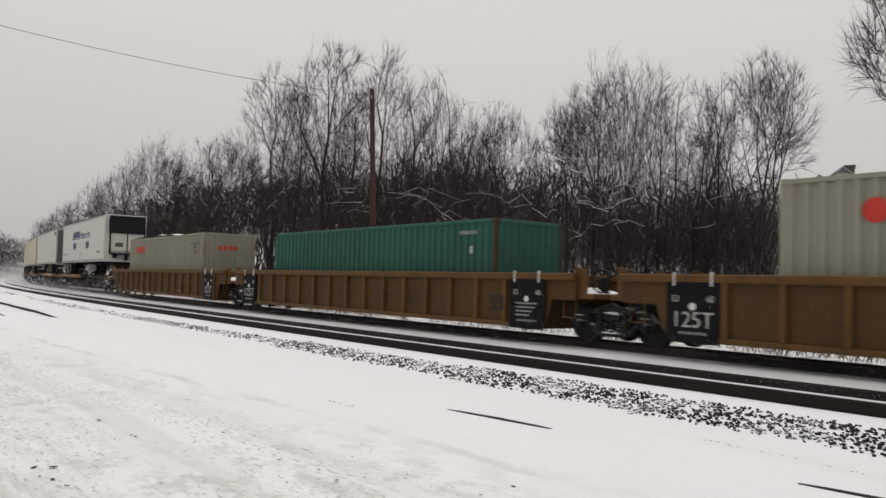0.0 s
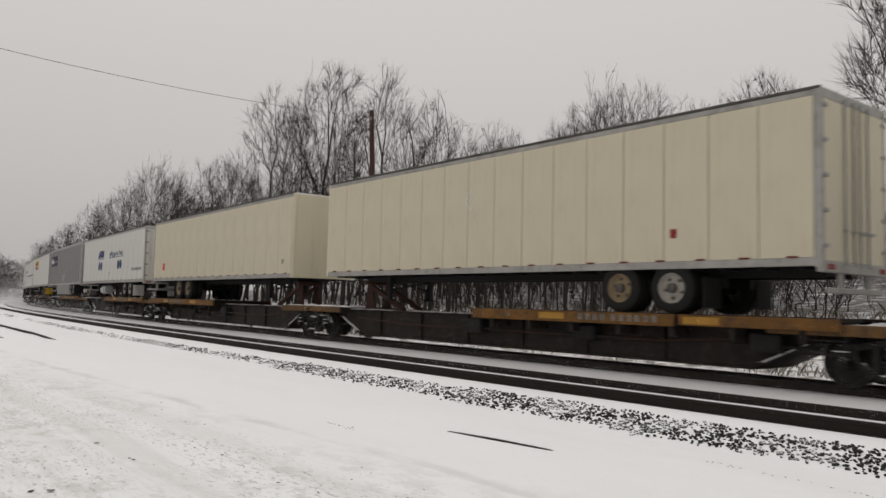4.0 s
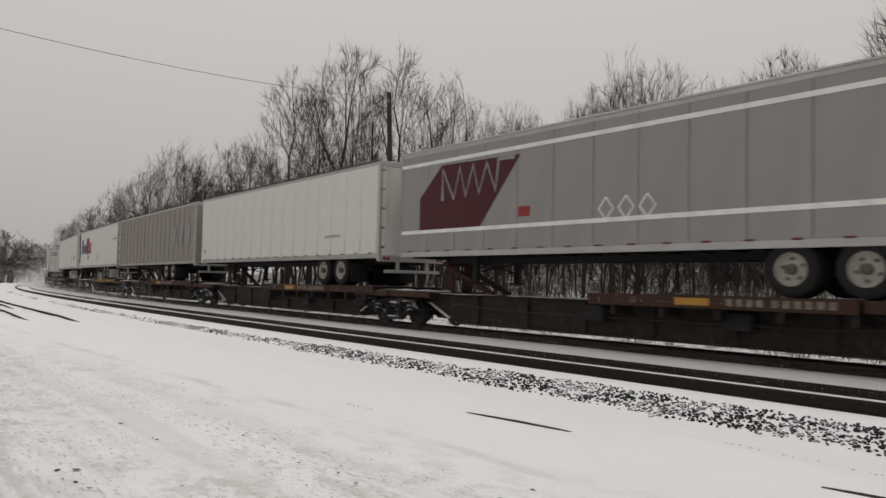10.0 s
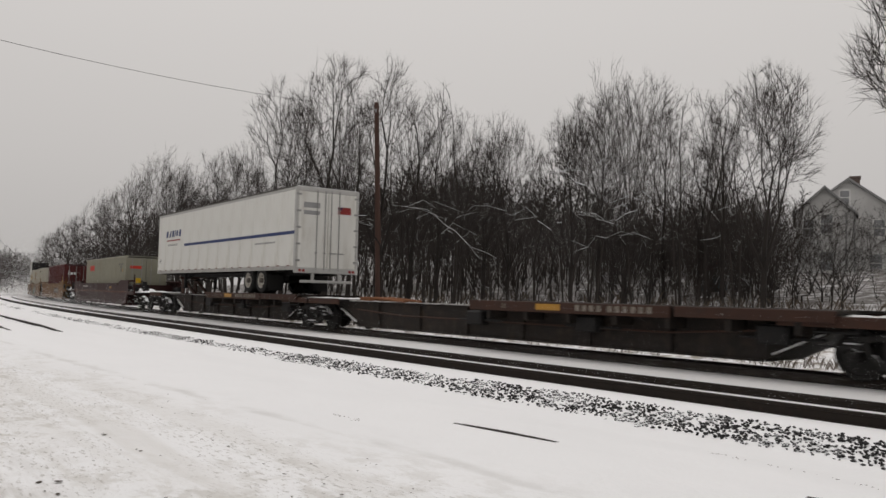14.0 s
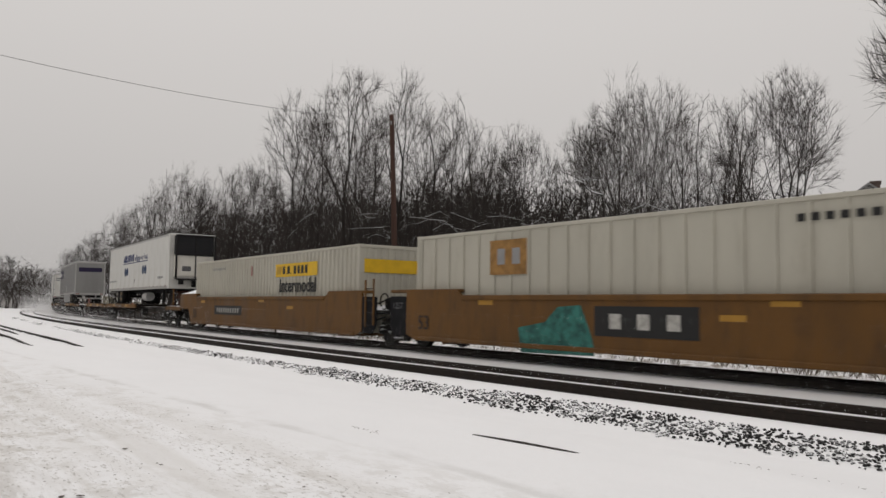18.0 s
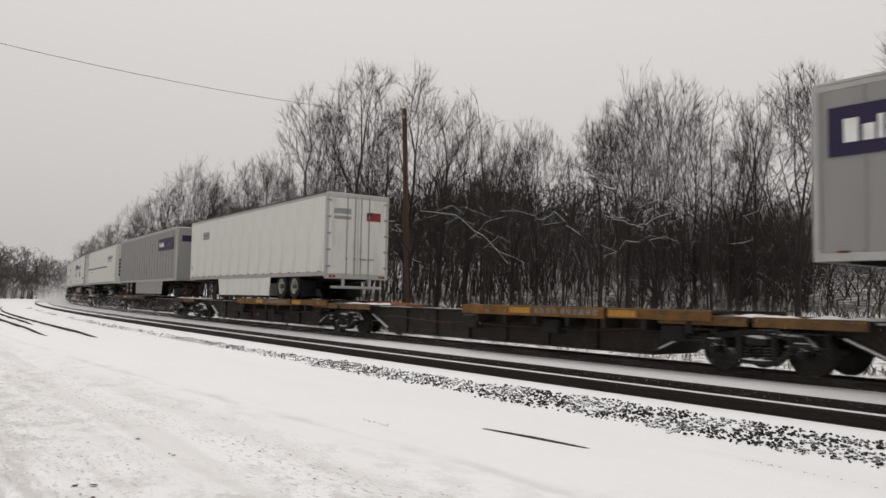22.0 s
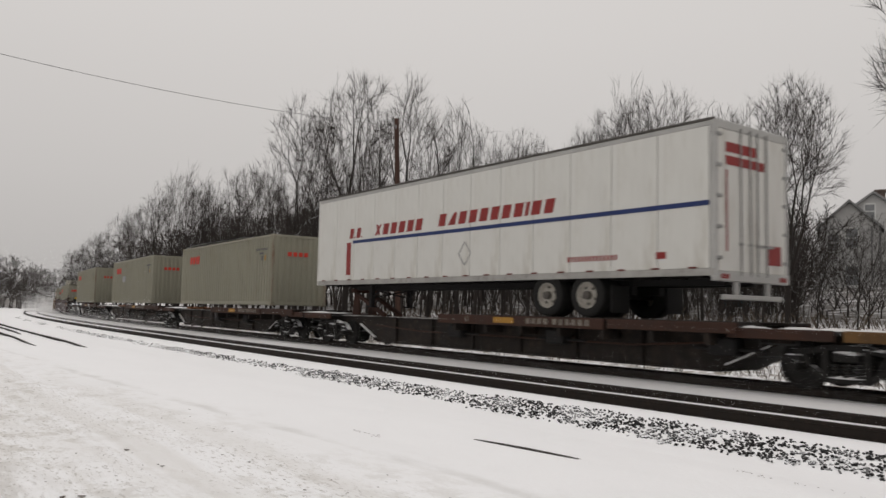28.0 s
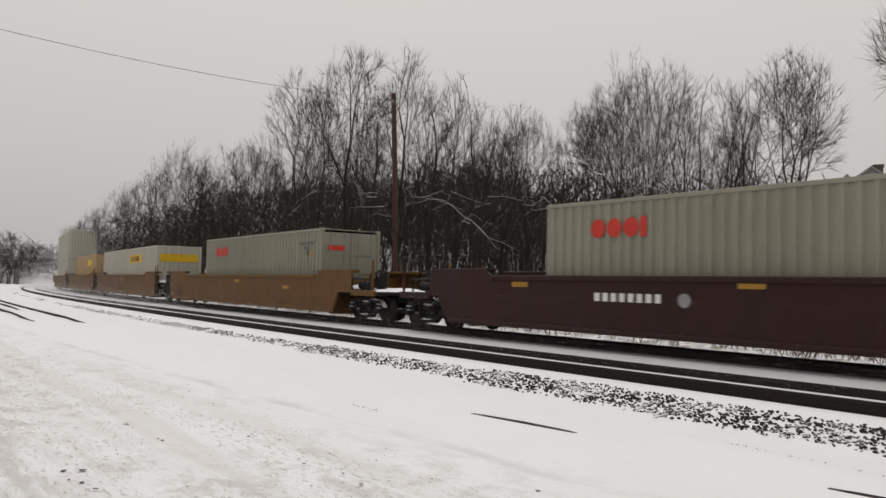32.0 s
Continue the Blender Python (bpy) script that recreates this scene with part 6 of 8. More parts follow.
def container(s_left, length, height, z0, paint, label, sheet=0.28, doors="", marks=(), snow=False, width=2.44, rusty=False, ribs=0):
    """A corrugated steel box. doors: "R" shows the door end towards +x."""
    c = rolls(thing("shipping_container", label, "container", "containers on the train"), s_left - length / 2, z0)
    L, W, H = length / 2, width / 2, height
    edge = (box_rusty if paint is box_grey else rust_dark) if rusty else paint
    for x in (-L, L):
        for y in (-W, W):
            sx, sy = (1 if x < 0 else -1), (1 if y < 0 else -1)
            part("corner_post", Shape().box(min(x, x + sx * 0.12), max(x, x + sx * 0.12), min(y, y + sy * 0.12), max(y, y + sy * 0.12), 0.12, H - 0.12, 0.012), edge if x > 0 else paint, c)
            for z in (0, H - 0.12):
                part("corner_casting", Shape().box(min(x, x + sx * 0.18) - 0.004, max(x, x + sx * 0.18) + 0.004, min(y, y + sy * 0.165) - 0.004, max(y, y + sy * 0.165) + 0.004, z, z + 0.12, 0.012), edge, c)
    for y, sg in ((-W, 1), (W, -1)):
        part("top_rail", Shape().box(-L + 0.18, L - 0.18, min(y, y + sg * 0.06), max(y, y + sg * 0.06), H - 0.10, H - 0.01, 0.01), paint, c)
        part("bottom_rail", Shape().box(-L + 0.18, L - 0.18, min(y, y + sg * 0.07), max(y, y + sg * 0.07), 0.015, 0.16, 0.01), paint, c)
        prof = corrugation(2 * L - 0.24, 0.05, sheet) if not ribs else [(-L + 0.12, 0.03), (L - 0.12, 0.03)]
        v = [(x, y + sg * (0.012 + d), z) for x, d in prof for z in (0.16, H - 0.10)]
        f = [(2 * i, 2 * i + 2, 2 * i + 3, 2 * i + 1) for i in range(len(prof) - 1)]
        part("side_sheet", Shape().add(v, f), paint, c, "corrugated steel side", smooth=False)
        for i in range(ribs):
            x = -L + 0.2 + (2 * L - 0.4) * i / (ribs - 1)
            part("rib", Shape().prism([(x - 0.035, 0.16), (x + 0.035, 0.16), (x + 0.035, H - 0.10), (x - 0.035, H - 0.10)], min(y, y + sg * 0.045), max(y, y + sg * 0.045)), paint, c, smooth=False)
        # a second skin, so that the wall has thickness
        part("inner_lining", Shape().box(-L + 0.12, L - 0.12, min(y + sg * 0.066, y + sg * 0.085), max(y + sg * 0.066, y + sg * 0.085), 0.16, H - 0.10), paint, c)
    part("roof", Shape().box(-L + 0.12, L - 0.12, -W + 0.06, W - 0.06, H - 0.05, H - 0.015), paint, c)
    part("floor", Shape().box(-L + 0.1, L - 0.1, -W + 0.07, W - 0.07, 0.06, 0.16), black, c)
    for x, sg in ((-L, 1), (L, -1)):
        if doors and (doors == "R") == (x > 0):
            for y0, y1 in ((-W + 0.12, -0.01), (0.01, W - 0.12)):
                d = part("door", Shape().box(min(x + sg * 0.03, x + sg * 0.08), max(x + sg * 0.03, x + sg * 0.08), y0, y1, 0.14, H - 0.14, 0.01), paint, c, "grey steel door leaf")
                for u in (0.25, 0.75):
                    y = y0 + (y1 - y0) * u
                    part("lock_rod", Shape().rod((x + sg * 0.005, y, 0.12), (x + sg * 0.005, y, H - 0.12), 0.018, 8).box(x - 0.02, x + 0.02, y - 0.05, y + 0.16, 1.05, 1.11), steel_grey, d)
                for z in (0.55, 1.25, 1.95):
                    part("door_panel", Shape().box(x + sg * 0.008 if sg < 0 else x + 0.008, x + 0.028 if sg > 0 else x - 0.008 + 0.0, y0 + 0.1, y1 - 0.1, z, z + 0.42, 0.006) if sg > 0 else Shape().box(x - 0.028, x - 0.008, y0 + 0.1, y1 - 0.1, z, z + 0.42, 0.006), paint, d)
            continue
        prof = corrugation(2 * W - 0.24, 0.04, 0.25)
        v = [(x + sg * (0.012 + d), y, z) for y, d in prof for z in (0.14, H - 0.12)]
        part("end_sheet", Shape().add(v, [(2 * i, 2 * i + 2, 2 * i + 3, 2 * i + 1) for i in range(len(prof) - 1)]), paint, c, "corrugated steel end", smooth=False)
        part("end_rail", Shape().box(min(x, x + sg * 0.08), max(x, x + sg * 0.08), -W + 0.16, W - 0.16, H - 0.12, H - 0.01, 0.01).box(min(x, x + sg * 0.08), max(x, x + sg * 0.08), -W + 0.16, W - 0.16, 0.02, 0.14, 0.01), paint, c)
    for nm, sh, m, lb in marks:
        if sh == "text":
            o = part("lettering", lettering(lb[0], lb[1]), None, c, "black painted lettering")
            if not o.data.materials:
                o.data.materials.append(m)
            o.matrix_basis = pose(lb[2], -W - 0.006, lb[3] - z0)
            continue
        sh.v = [(x, y, z - z0) for x, y, z in sh.v]
        for piece in sh.pieces():
            part(nm, piece, m, c, lb)
    if snow:
        rng = random.Random(int(length * 10 + s_left))
        sh, nx, ny = Shape(), 26, 6
        x0, x1 = -L + 0.1, (L * 0.35 if snow == "half" else L - 2.0)
        v = []
        for i in range(nx + 1):
            for j in range(ny + 1):
                u, w = i / nx, j / ny
                edge_ = min(1.0, 6 * u, 6 * (1 - u)) * min(1.0, 5 * w + 0.7, 5 * (1 - w))
                v.append((x0 + (x1 - x0) * u, (-W + 0.03) + (2 * W - 0.06) * w, H - 0.012 + (0.13 + 0.07 * noise.noise((u * 6, w * 3, s_left))) * edge_))
        sh.add(v, [(i * (ny + 1) + j, (i + 1) * (ny + 1) + j, (i + 1) * (ny + 1) + j + 1, i * (ny + 1) + j + 1) for i in range(nx) for j in range(ny)])
        part("snow_cap", sh, snow_cap, c, "snow lying on the roof")
    return c


# ---------- road trailers ----------
roof_edge = mat("weathered_roof_edge", (0.085, 0.078, 0.07), 0.7, 0.1, 0.25, 1.5, 0.1, 40, (0.04, 0.035, 0.03), 0.4)
TYRE = Shape().turned(0, 0, 0, [(0.29, -0.12), (0.36, -0.14), (0.45, -0.13), (0.49, -0.10), (0.50, 0.10), (0.45, 0.13), (0.36, 0.14), (0.29, 0.12)], 28).mesh("tyre", rubber)
RIM = Shape().turned(0, 0, 0, [(0.30, -0.13), (0.28, -0.11), (0.26, -0.04), (0.20, -0.02), (0.12, -0.06), (0.0, -0.06)], 24)
RIM_W, RIM_T = RIM.mesh("rim", rim_white), RIM.mesh("rim", rim_tan)
HUB = Shape().turned(0, 0, 0, [(0.10, -0.05), (0.095, -0.16), (0.06, -0.18), (0.0, -0.18)], 16)
for i in range(5):
    a = 2 * math.pi * i / 5
    HUB.turned(0.19 * math.cos(a), 0, 0.19 * math.sin(a), [(0.035, -0.05), (0.035, -0.032), (0.0, -0.05)], 8)
HUB = HUB.mesh("hub", hub_mat)
ZB = 1.15  # the deck on which the trailers stand
BOX_LOW, BOX_TOP, HALF, WIDE = 2.02, 5.07, 8.075, 1.295


def trailer(s_left, nose, skin, label, panels=13, posts=False, tandem=4.2, skirt=None, unit=False, rim=None, marks=(), rails=None, end="doors", tanks=False, flap=None, roll=None):
    """A 53-foot box trailer. nose: "L" or "R"; marks are given as the viewer sees them."""
    t = rolls(thing("semi_trailer", label, "trailer", "trailers on the train"), s_left - HALF, ZB)
    turn = nose == "R"
    rails = rails or rail_grey
    rim = rim or RIM_W

    def P(name, sh, m, parent=None, lb="", smooth=True):
        return part(name, sh, m, parent or t, lb, (0, 0, -ZB), turn, smooth)
    L, W, z0, z1 = HALF, WIDE, BOX_LOW, BOX_TOP
    near = 1 if turn else -1  # the viewer's side before the turn
    # side panels on the viewer's side, each its own sheet
    n = panels
    step = (2 * L - 0.24) / n
    shared = {}
    for i in range(n):
        x0 = -L + 0.12 + step * i
        key = "panel"
        if key not in shared:
            sh = Shape().box(0.008, step - 0.008, -0.012, 0.012, z0 + 0.15, z1 - 0.14, 0.004)
            if posts:
                for u in (0.0,):
                    sh.prism([(-0.03, z0 + 0.2), (0.03, z0 + 0.2), (0.03, z1 - 0.14), (-0.03, z1 - 0.14)], -0.035, 0.0)
            shared[key] = sh.mesh("side_panel", skin, (0, 0, -ZB), False)
        ob = part("side_panel", shared[key], None, t)
        ob.matrix_basis = pose(x0, -W + 0.012, 0)
    P("inner_wall", Shape().box(-L + 0.1, L - 0.1, near * W - near * 0.05 - 0.01, near * W - near * 0.05 + 0.01, z0 + 0.15, z1 - 0.1), frame_black)
    P("far_wall", Shape().box(-L + 0.1, L - 0.1, min(-near * W, -near * (W - 0.03)), max(-near * W, -near * (W - 0.03)), z0 + 0.15, z1 - 0.1, 0.004), skin)
    for sg in (-1, 1):
        y = sg * W
        a, b = min(y, y - sg * 0.05) - (0.006 if sg < 0 else 0), max(y, y - sg * 0.05) + (0.006 if sg > 0 else 0)
        P("top_rail", Shape().box(-L, L, a, b, z1 - 0.14, z1 - 0.035, 0.012), rails)
        P("roof_edge", Shape().box(-L, L, a - 0.004 * (sg < 0), b + 0.004 * (sg > 0), z1 - 0.034, z1 + 0.022, 0.008), roof_edge if skin is not silver else rails)
        P("bottom_rail", Shape().box(-L, L, a, b, z0, z0 + 0.15, 0.012), dirty_rail if skin not in (silver,) else rails)
    P("roof", Shape().prism([(-L, z1 - 0.03), (L, z1 - 0.03), (L - 0.05, z1 + 0.01), (-L + 0.05, z1 + 0.01)], -W + 0.02, W - 0.02), roof_grey)
    P("floor", Shape().box(-L + 0.05, L - 0.05, -W + 0.05, W - 0.05, z0 + 0.06, z0 + 0.14), frame_black)
    P("nose_wall", Shape().box(-L - 0.02, -L + 0.06, -W + 0.13, W - 0.13, z0, z1 - 0.03, 0.02), skin)
    for sg in (-1, 1):
        P("corner_post", Shape().rod((-L + 0.05, sg * (W - 0.07), z0), (-L + 0.05, sg * (W - 0.07), z1 - 0.02), 0.085, 12), skin if not posts else rails)
        P("rear_post", Shape().box(L - 0.12, L + 0.01, min(sg * W, sg * (W - 0.10)) - 0.004 * (sg < 0), max(sg * W, sg * (W - 0.10)) + 0.004 * (sg > 0), z0 - 0.03, z1, 0.015), rails)
    P("rear_header", Shape().box(L - 0.10, L + 0.012, -W + 0.1, W - 0.1, z1 - 0.18, z1, 0.015), rails)
    P("rear_sill", Shape().box(L - 0.10, L + 0.03, -W, W, z0 - 0.10, z0 + 0.10, 0.015), rails)
    if end == "doors":
        for y0, y1 in ((-W + 0.105, -0.008), (0.008, W - 0.105)):
            d = P("door", Shape().box(L - 0.05, L + 0.005, y0, y1, z0 + 0.10, z1 - 0.18, 0.008), skin, lb="trailer door leaf")
            for u in (0.62, 0.9) if y0 < 0 else (0.1, 0.38):
                y = y0 + (y1 - y0) * u
                P("lock_rod", Shape().rod((L + 0.03, y, z0 + 0.02), (L + 0.03, y, z1 - 0.1), 0.017, 8).box(L + 0.01, L + 0.05, y - 0.04, y + 0.22 * (1 if y0 > 0 else -1) if y0 > 0 else y + 0.04, z0 + 0.62, z0 + 0.67), steel_grey, d)
            yh = y0 if y0 < -0.5 else y1
            for j in range(5):
                z = z0 + 0.35 + j * 0.6
                P("hinge", Shape().box(L + 0.0, L + 0.035, yh - 0.09, yh + 0.09, z - 0.035, z + 0.035, 0.008), steel_grey, d)
    else:
        rd = P("roll_door", Shape().box(L - 0.05, L - 0.01, -W + 0.1, W - 0.1, z0 + 0.1, z1 - 0.18), roll or dark_end, lb="plain grey roll-up door")
        for j in range(9):
            z = z0 + 0.14 + j * 0.29
            P("slat", Shape().box(L - 0.01, L + 0.004, -W + 0.11, W - 0.11, z, z + 0.27, 0.004), roll or dark_end, rd)
    # tape along the bottom rail
    strip = Shape().box(-0.10, 0.10, -0.02, 0.0, z0 + 0.145, z0 + 0.176).mesh("reflective_strip", tape_red, (0, 0, -ZB))
    for i in range(18):
        ob = part("reflective_strip", strip, None, t)
        ob.matrix_basis = pose(-L + 0.5 + i * (2 * L - 1.0) / 17, -W + 0.001, 0)
    # underframe, legs, bogie
    fr = Shape()
    for y in (-0.5, 0.5):
        fr.box(-L + 1.6, L - 0.3, y - 0.06, y + 0.06, z0 - 0.16, z0 + 0.02)
    for i in range(22):
        x = -L + 0.6 + i * 0.72
        fr.box(x - 0.03, x + 0.03, -W + 0.06, W - 0.06, z0 - 0.04, z0 + 0.06)
    fr.box(-L + 1.2, L - 0.4, -0.45, 0.45, z0 - 0.1, z0)
    P("underframe", fr, frame_black)
    lx = -L + 2.9
    for sg in (-1, 1):
        P("landing_leg", Shape().box(lx - 0.07, lx + 0.07, sg * 0.75 - 0.07, sg * 0.75 + 0.07, ZB + 0.18, z0, 0.01).box(lx - 0.17, lx + 0.17, sg * 0.75 - 0.13, sg * 0.75 + 0.13, ZB + 0.13, ZB + 0.18).rod((lx, sg * 0.75, ZB + 0.5), (lx + 0.8, sg * 0.55, z0), 0.03, 6), frame_black)
    P("leg_brace", Shape().rod((lx, -0.75, ZB + 0.45), (lx, 0.75, z0 - 0.15), 0.025, 6).rod((lx, 0.75, ZB + 0.45), (lx, -0.75, z0 - 0.15), 0.025, 6), frame_black)
    bg = Shape().box(tandem - 1.35, tandem + 1.35, -0.55, -0.40, z0 - 0.34, z0 - 0.16).box(tandem - 1.35, tandem + 1.35, 0.40, 0.55, z0 - 0.34, z0 - 0.16)
    for dx in (-0.63, 0.63):
        bg.rod((tandem + dx, -1.0, ZB + 0.5), (tandem + dx, 1.0, ZB + 0.5), 0.07, 10)
        for sg in (-1, 1):
            bg.box(tandem + dx - 0.2, tandem + dx + 0.2, sg * 0.48 - 0.09, sg * 0.48 + 0.09, ZB + 0.46, z0 - 0.2, 0.02)
    P("bogie", bg, frame_black)
    for dx in (-0.63, 0.63):
        for sg in (-1, 1):
            for k, y in enumerate((1.13, 0.82)):
                yy = sg * y
                x = tandem + dx
                if turn:
                    px, py = -x, -yy
                else:
                    px, py = x, yy
                ty = part("tyre", TYRE, None, t)
                ty.matrix_basis = pose(px, py, 0.5, 0, 37 * dx, 0)
                if k == 0:
                    rot = 0 if py < 0 else 180
                    rm = part("rim", RIM_T if (rim == "mixed" and dx < 0) else (RIM_W if rim == "mixed" else rim), None, ty)
                    rm.matrix_basis = pose(0, 0, 0, 0, 0, rot)
                    hb = part("hub", HUB, None, ty)
                    hb.matrix_basis = pose(0, 0, 0, 0, 0, rot)
    for sg in (-1, 1):
        P("mudflap", Shape().box(tandem + 1.32, tandem + 1.345, sg * 0.95 - 0.3, sg * 0.95 + 0.3, ZB + 0.12, z0 - 0.16), flap or rubber)
    bp = Shape().box(L - 0.06, L + 0.02, -W + 0.25, W - 0.25, ZB + 0.42, ZB + 0.52, 0.012)
    for y in (-0.55, 0.55):
        bp.box(L - 0.07, L + 0.0, y - 0.05, y + 0.05, ZB + 0.45, z0 - 0.08)
    P("bumper_guard", bp, rails)
    for y in (-W + 0.2, -W + 0.34, W - 0.34, W - 0.2):
        P("tail_lamp", Shape().box(L + 0.03, L + 0.045, y - 0.05, y + 0.05, z0 - 0.05, z0 + 0.04, 0.01), ink_red)
    if skirt:
        x0, x1 = skirt
        for sg in (-1, 1):
            out = [(x0 + 0.25, ZB + 0.12), (x1 + 0.02, ZB + 0.12), (x1 + 0.12, z0), (x0, z0)]
            P("skirt_flap", Shape().box(x0 + 0.25, x1 + 0.02, min(sg * (W - 0.055), sg * (W - 0.035)), max(sg * (W - 0.055), sg * (W - 0.035)), ZB + 0.03, ZB + 0.12), rubber, lb="black rubber edge of the skirt")
            P("side_skirt", Shape().prism(out, min(sg * (W - 0.06), sg * (W - 0.03)), max(sg * (W - 0.06), sg * (W - 0.03))), skin, lb="pale side skirt panel")
    if tanks:
        for x in (-2.2,):
            P("fuel_tank", Shape().rod((x - 0.6, near * 0.95, ZB + 0.46), (x + 0.75, near * 0.95, ZB + 0.46), 0.27, 18), mat("dull_aluminium_tank", (0.5, 0.5, 0.48), 0.4, 0.5, 0.1, 3, 0.05), lb="round aluminium tank")
            for dx in (-0.35, 0.35):
                P("tank_strap", Shape().rod((x + dx - 0.03, near * 0.95, ZB + 0.46), (x + dx + 0.03, near * 0.95, ZB + 0.46), 0.279, 18), frame_black)
    if unit:
        u = P("cooling_unit", Shape().box(-L - 0.62, -L - 0.02, -1.0, 1.0, z0 + 0.66, z0 + 1.86, 0.06), mat("white_unit_housing", (0.62, 0.60, 0.54), 0.5, 0, 0.06, 2, 0.05, 40, GRIME, 0.2), lb="white refrigeration unit housing")
        P("grille", Shape().box(-L - 0.60, -L - 0.02, -1.02, 1.02, z0 + 1.86, z1 - 0.12, 0.05), mat("black_unit_grille", (0.012, 0.012, 0.014), 0.5), u)
        for sg in (-1, 1):
            P("guard_frame", Shape().box(-L - 0.70, -L - 0.62, sg * 1.05 - 0.05, sg * 1.05 + 0.05, z0 + 0.5, z1 - 0.1, 0.015), black, u)
            P("side_cowl", Shape().box(-L - 0.5, -L - 0.05, sg * 1.005 - 0.02, sg * 1.005 + 0.02, z0 + 0.66, z0 + 1.8, 0.008), MATS["white_unit_housing"], u)
        for z in (z0 + 0.5, z0 + 1.86, z1 - 0.14):
            P("guard_bar", Shape().box(-L - 0.71, -L - 0.63, -1.0, 1.0, z - 0.05, z + 0.05, 0.012), black, u)
        P("unit_skirt", Shape().box(-L - 0.63, -L - 0.02, -1.01, 1.01, z0 + 0.50, z0 + 0.66, 0.02), MATS["grimy_bottom_rail"], u, "grey band under the housing")
        for y0_, y1_, d_, a_, b_ in ((-0.85, -0.72, 0.2, 0.14, 0.48), (-0.15, 0.02, 0.3, 0.1, 0.45), (0.5, 0.75, 0.2, 0.25, 0.48)):
            P("unit_fitting", Shape().box(-L - d_, -L - 0.02, y0_, y1_, z0 + a_, z0 + b_, 0.02), black, u)
        P("centre_post", Shape().box(-L - 0.66, -L - 0.60, -0.03, 0.03, z0 + 0.5, z1 - 0.12, 0.01), black, u)
        P("sticker", Shape().box(-L - 0.628, -L - 0.621, 0.25, 0.72, z0 + 0.95, z0 + 1.22), ink_dim, u, "small dark printed sticker")
        P("fuel_tank", Shape().rod((-2.6, near * 0.9, ZB + 0.46), (-1.5, near * 0.9, ZB + 0.46), 0.26, 18), MATS["aluminium_rail"], lb="round fuel tank")
    for nm, sh, m, lb in marks:
        if sh == "text":
            o = part("lettering", lettering(lb[0], lb[1], m.name), None, t, "small dark length mark")
            if not o.data.materials:
                o.data.materials.append(m)
            o.matrix_basis = pose(lb[2], -W - 0.004, lb[3] - ZB)
            continue
        sh.v = [(x, y, z - ZB) for x, y, z in sh.v]
        for piece in sh.pieces():
            part(nm, piece, m, t, lb)
    return t


# ---------- the train: loads ----------
Y = -WIDE - 0.003
YP = -WIDE - 0.027
YC = -1.22 - 0.002
PAINT = "plain painted block marking"


def mk(sh, m, lb=PAINT):
    return ("marking", sh, m, lb)


def txt(text, size, x, z, m=None):
    return ("lettering", "text", m or ink_black, (text, size, x, z))


def shipper(gap=False, web=True):
    """Blue block lettering over a line, two pairs of discs."""
    out = []
    if gap:
        out += [mk(word("AIII", -3.5, -1.75, 3.66, 4.12, Y, 0.1), ink_blue), mk(word("xllppox lox.", -0.2, 3.3, 3.68, 4.0, Y, 0, 0.55), ink_blue), mk(bar(-3.5, -1.7, 3.57, 3.61, Y), ink_blue), mk(bar(-0.3, 3.4, 3.58, 3.62, Y), ink_blue)]
    else:
        out += [mk(word("AIIIABDB", -3.5, -0.4, 3.86, 4.32, Y, 0.1), ink_blue), mk(word("xllppox lox.", -0.2, 3.4, 3.88, 4.22, Y, 0, 0.55), ink_blue), mk(bar(-3.6, 3.4, 3.75, 3.80, Y), ink_blue)]
    z = 3.12 if gap else 3.24
    for x in (-2.62, -2.02, 2.38, 2.98):
        out.append(("disc", disc(x - (0.35 if gap and x < 0 else 0.2), z, 0.275, Y), dot_blue, "blue painted disc"))
    out.append(txt("53'", 0.30, -0.1, 2.58))
    if web:
        out.append(mk(blocks(5.4, 7.6, 2.68, 2.84, 14, Y, 0, 0.6), ink_grey))
    else:
        out += [mk(blocks(-7.9, -5.6, 2.62, 2.75, 14, Y, 0, 0.55), ink_grey), mk(blocks(5.8, 7.0, 2.6, 2.74, 9, Y, 0, 0.6), ink_grey)]
    return out


def haulier(flip=False):
    """Navy block name, a thin line under it and a blue stripe."""
    if flip:
        return [mk(word("BABIDB", 4.1, 6.8, 3.95, 4.22, Y, 0.2, 0.62), ink_blue), mk(blocks(4.3, 6.6, 3.78, 3.86, 14, Y, 0, 0.6), ink_grey), mk(bar(-8.0, 3.95, 3.36, 3.47, Y), ink_blue), mk(blocks(-6.4, -4.4, 3.1, 3.17, 12, Y, 0, 0.6), ink_grey), txt("53", 0.24, 7.4, 2.62)]
    return [mk(word("BABIDB", -6.9, -4.5, 3.84, 4.16, Y, 0.2, 0.62), ink_blue), mk(bar(-6.7, -4.6, 3.64, 3.70, Y), ink_red), mk(blocks(-6.5, -5.0, 3.40, 3.48, 12, Y, 0, 0.6), ink_grey), mk(bar(-4.0, 8.0, 3.32, 3.44, Y), ink_blue), mk(blocks(4.5, 6.4, 3.04, 3.11, 12, Y, 0, 0.6), ink_grey), txt("53", 0.24, -7.65, 2.64)]


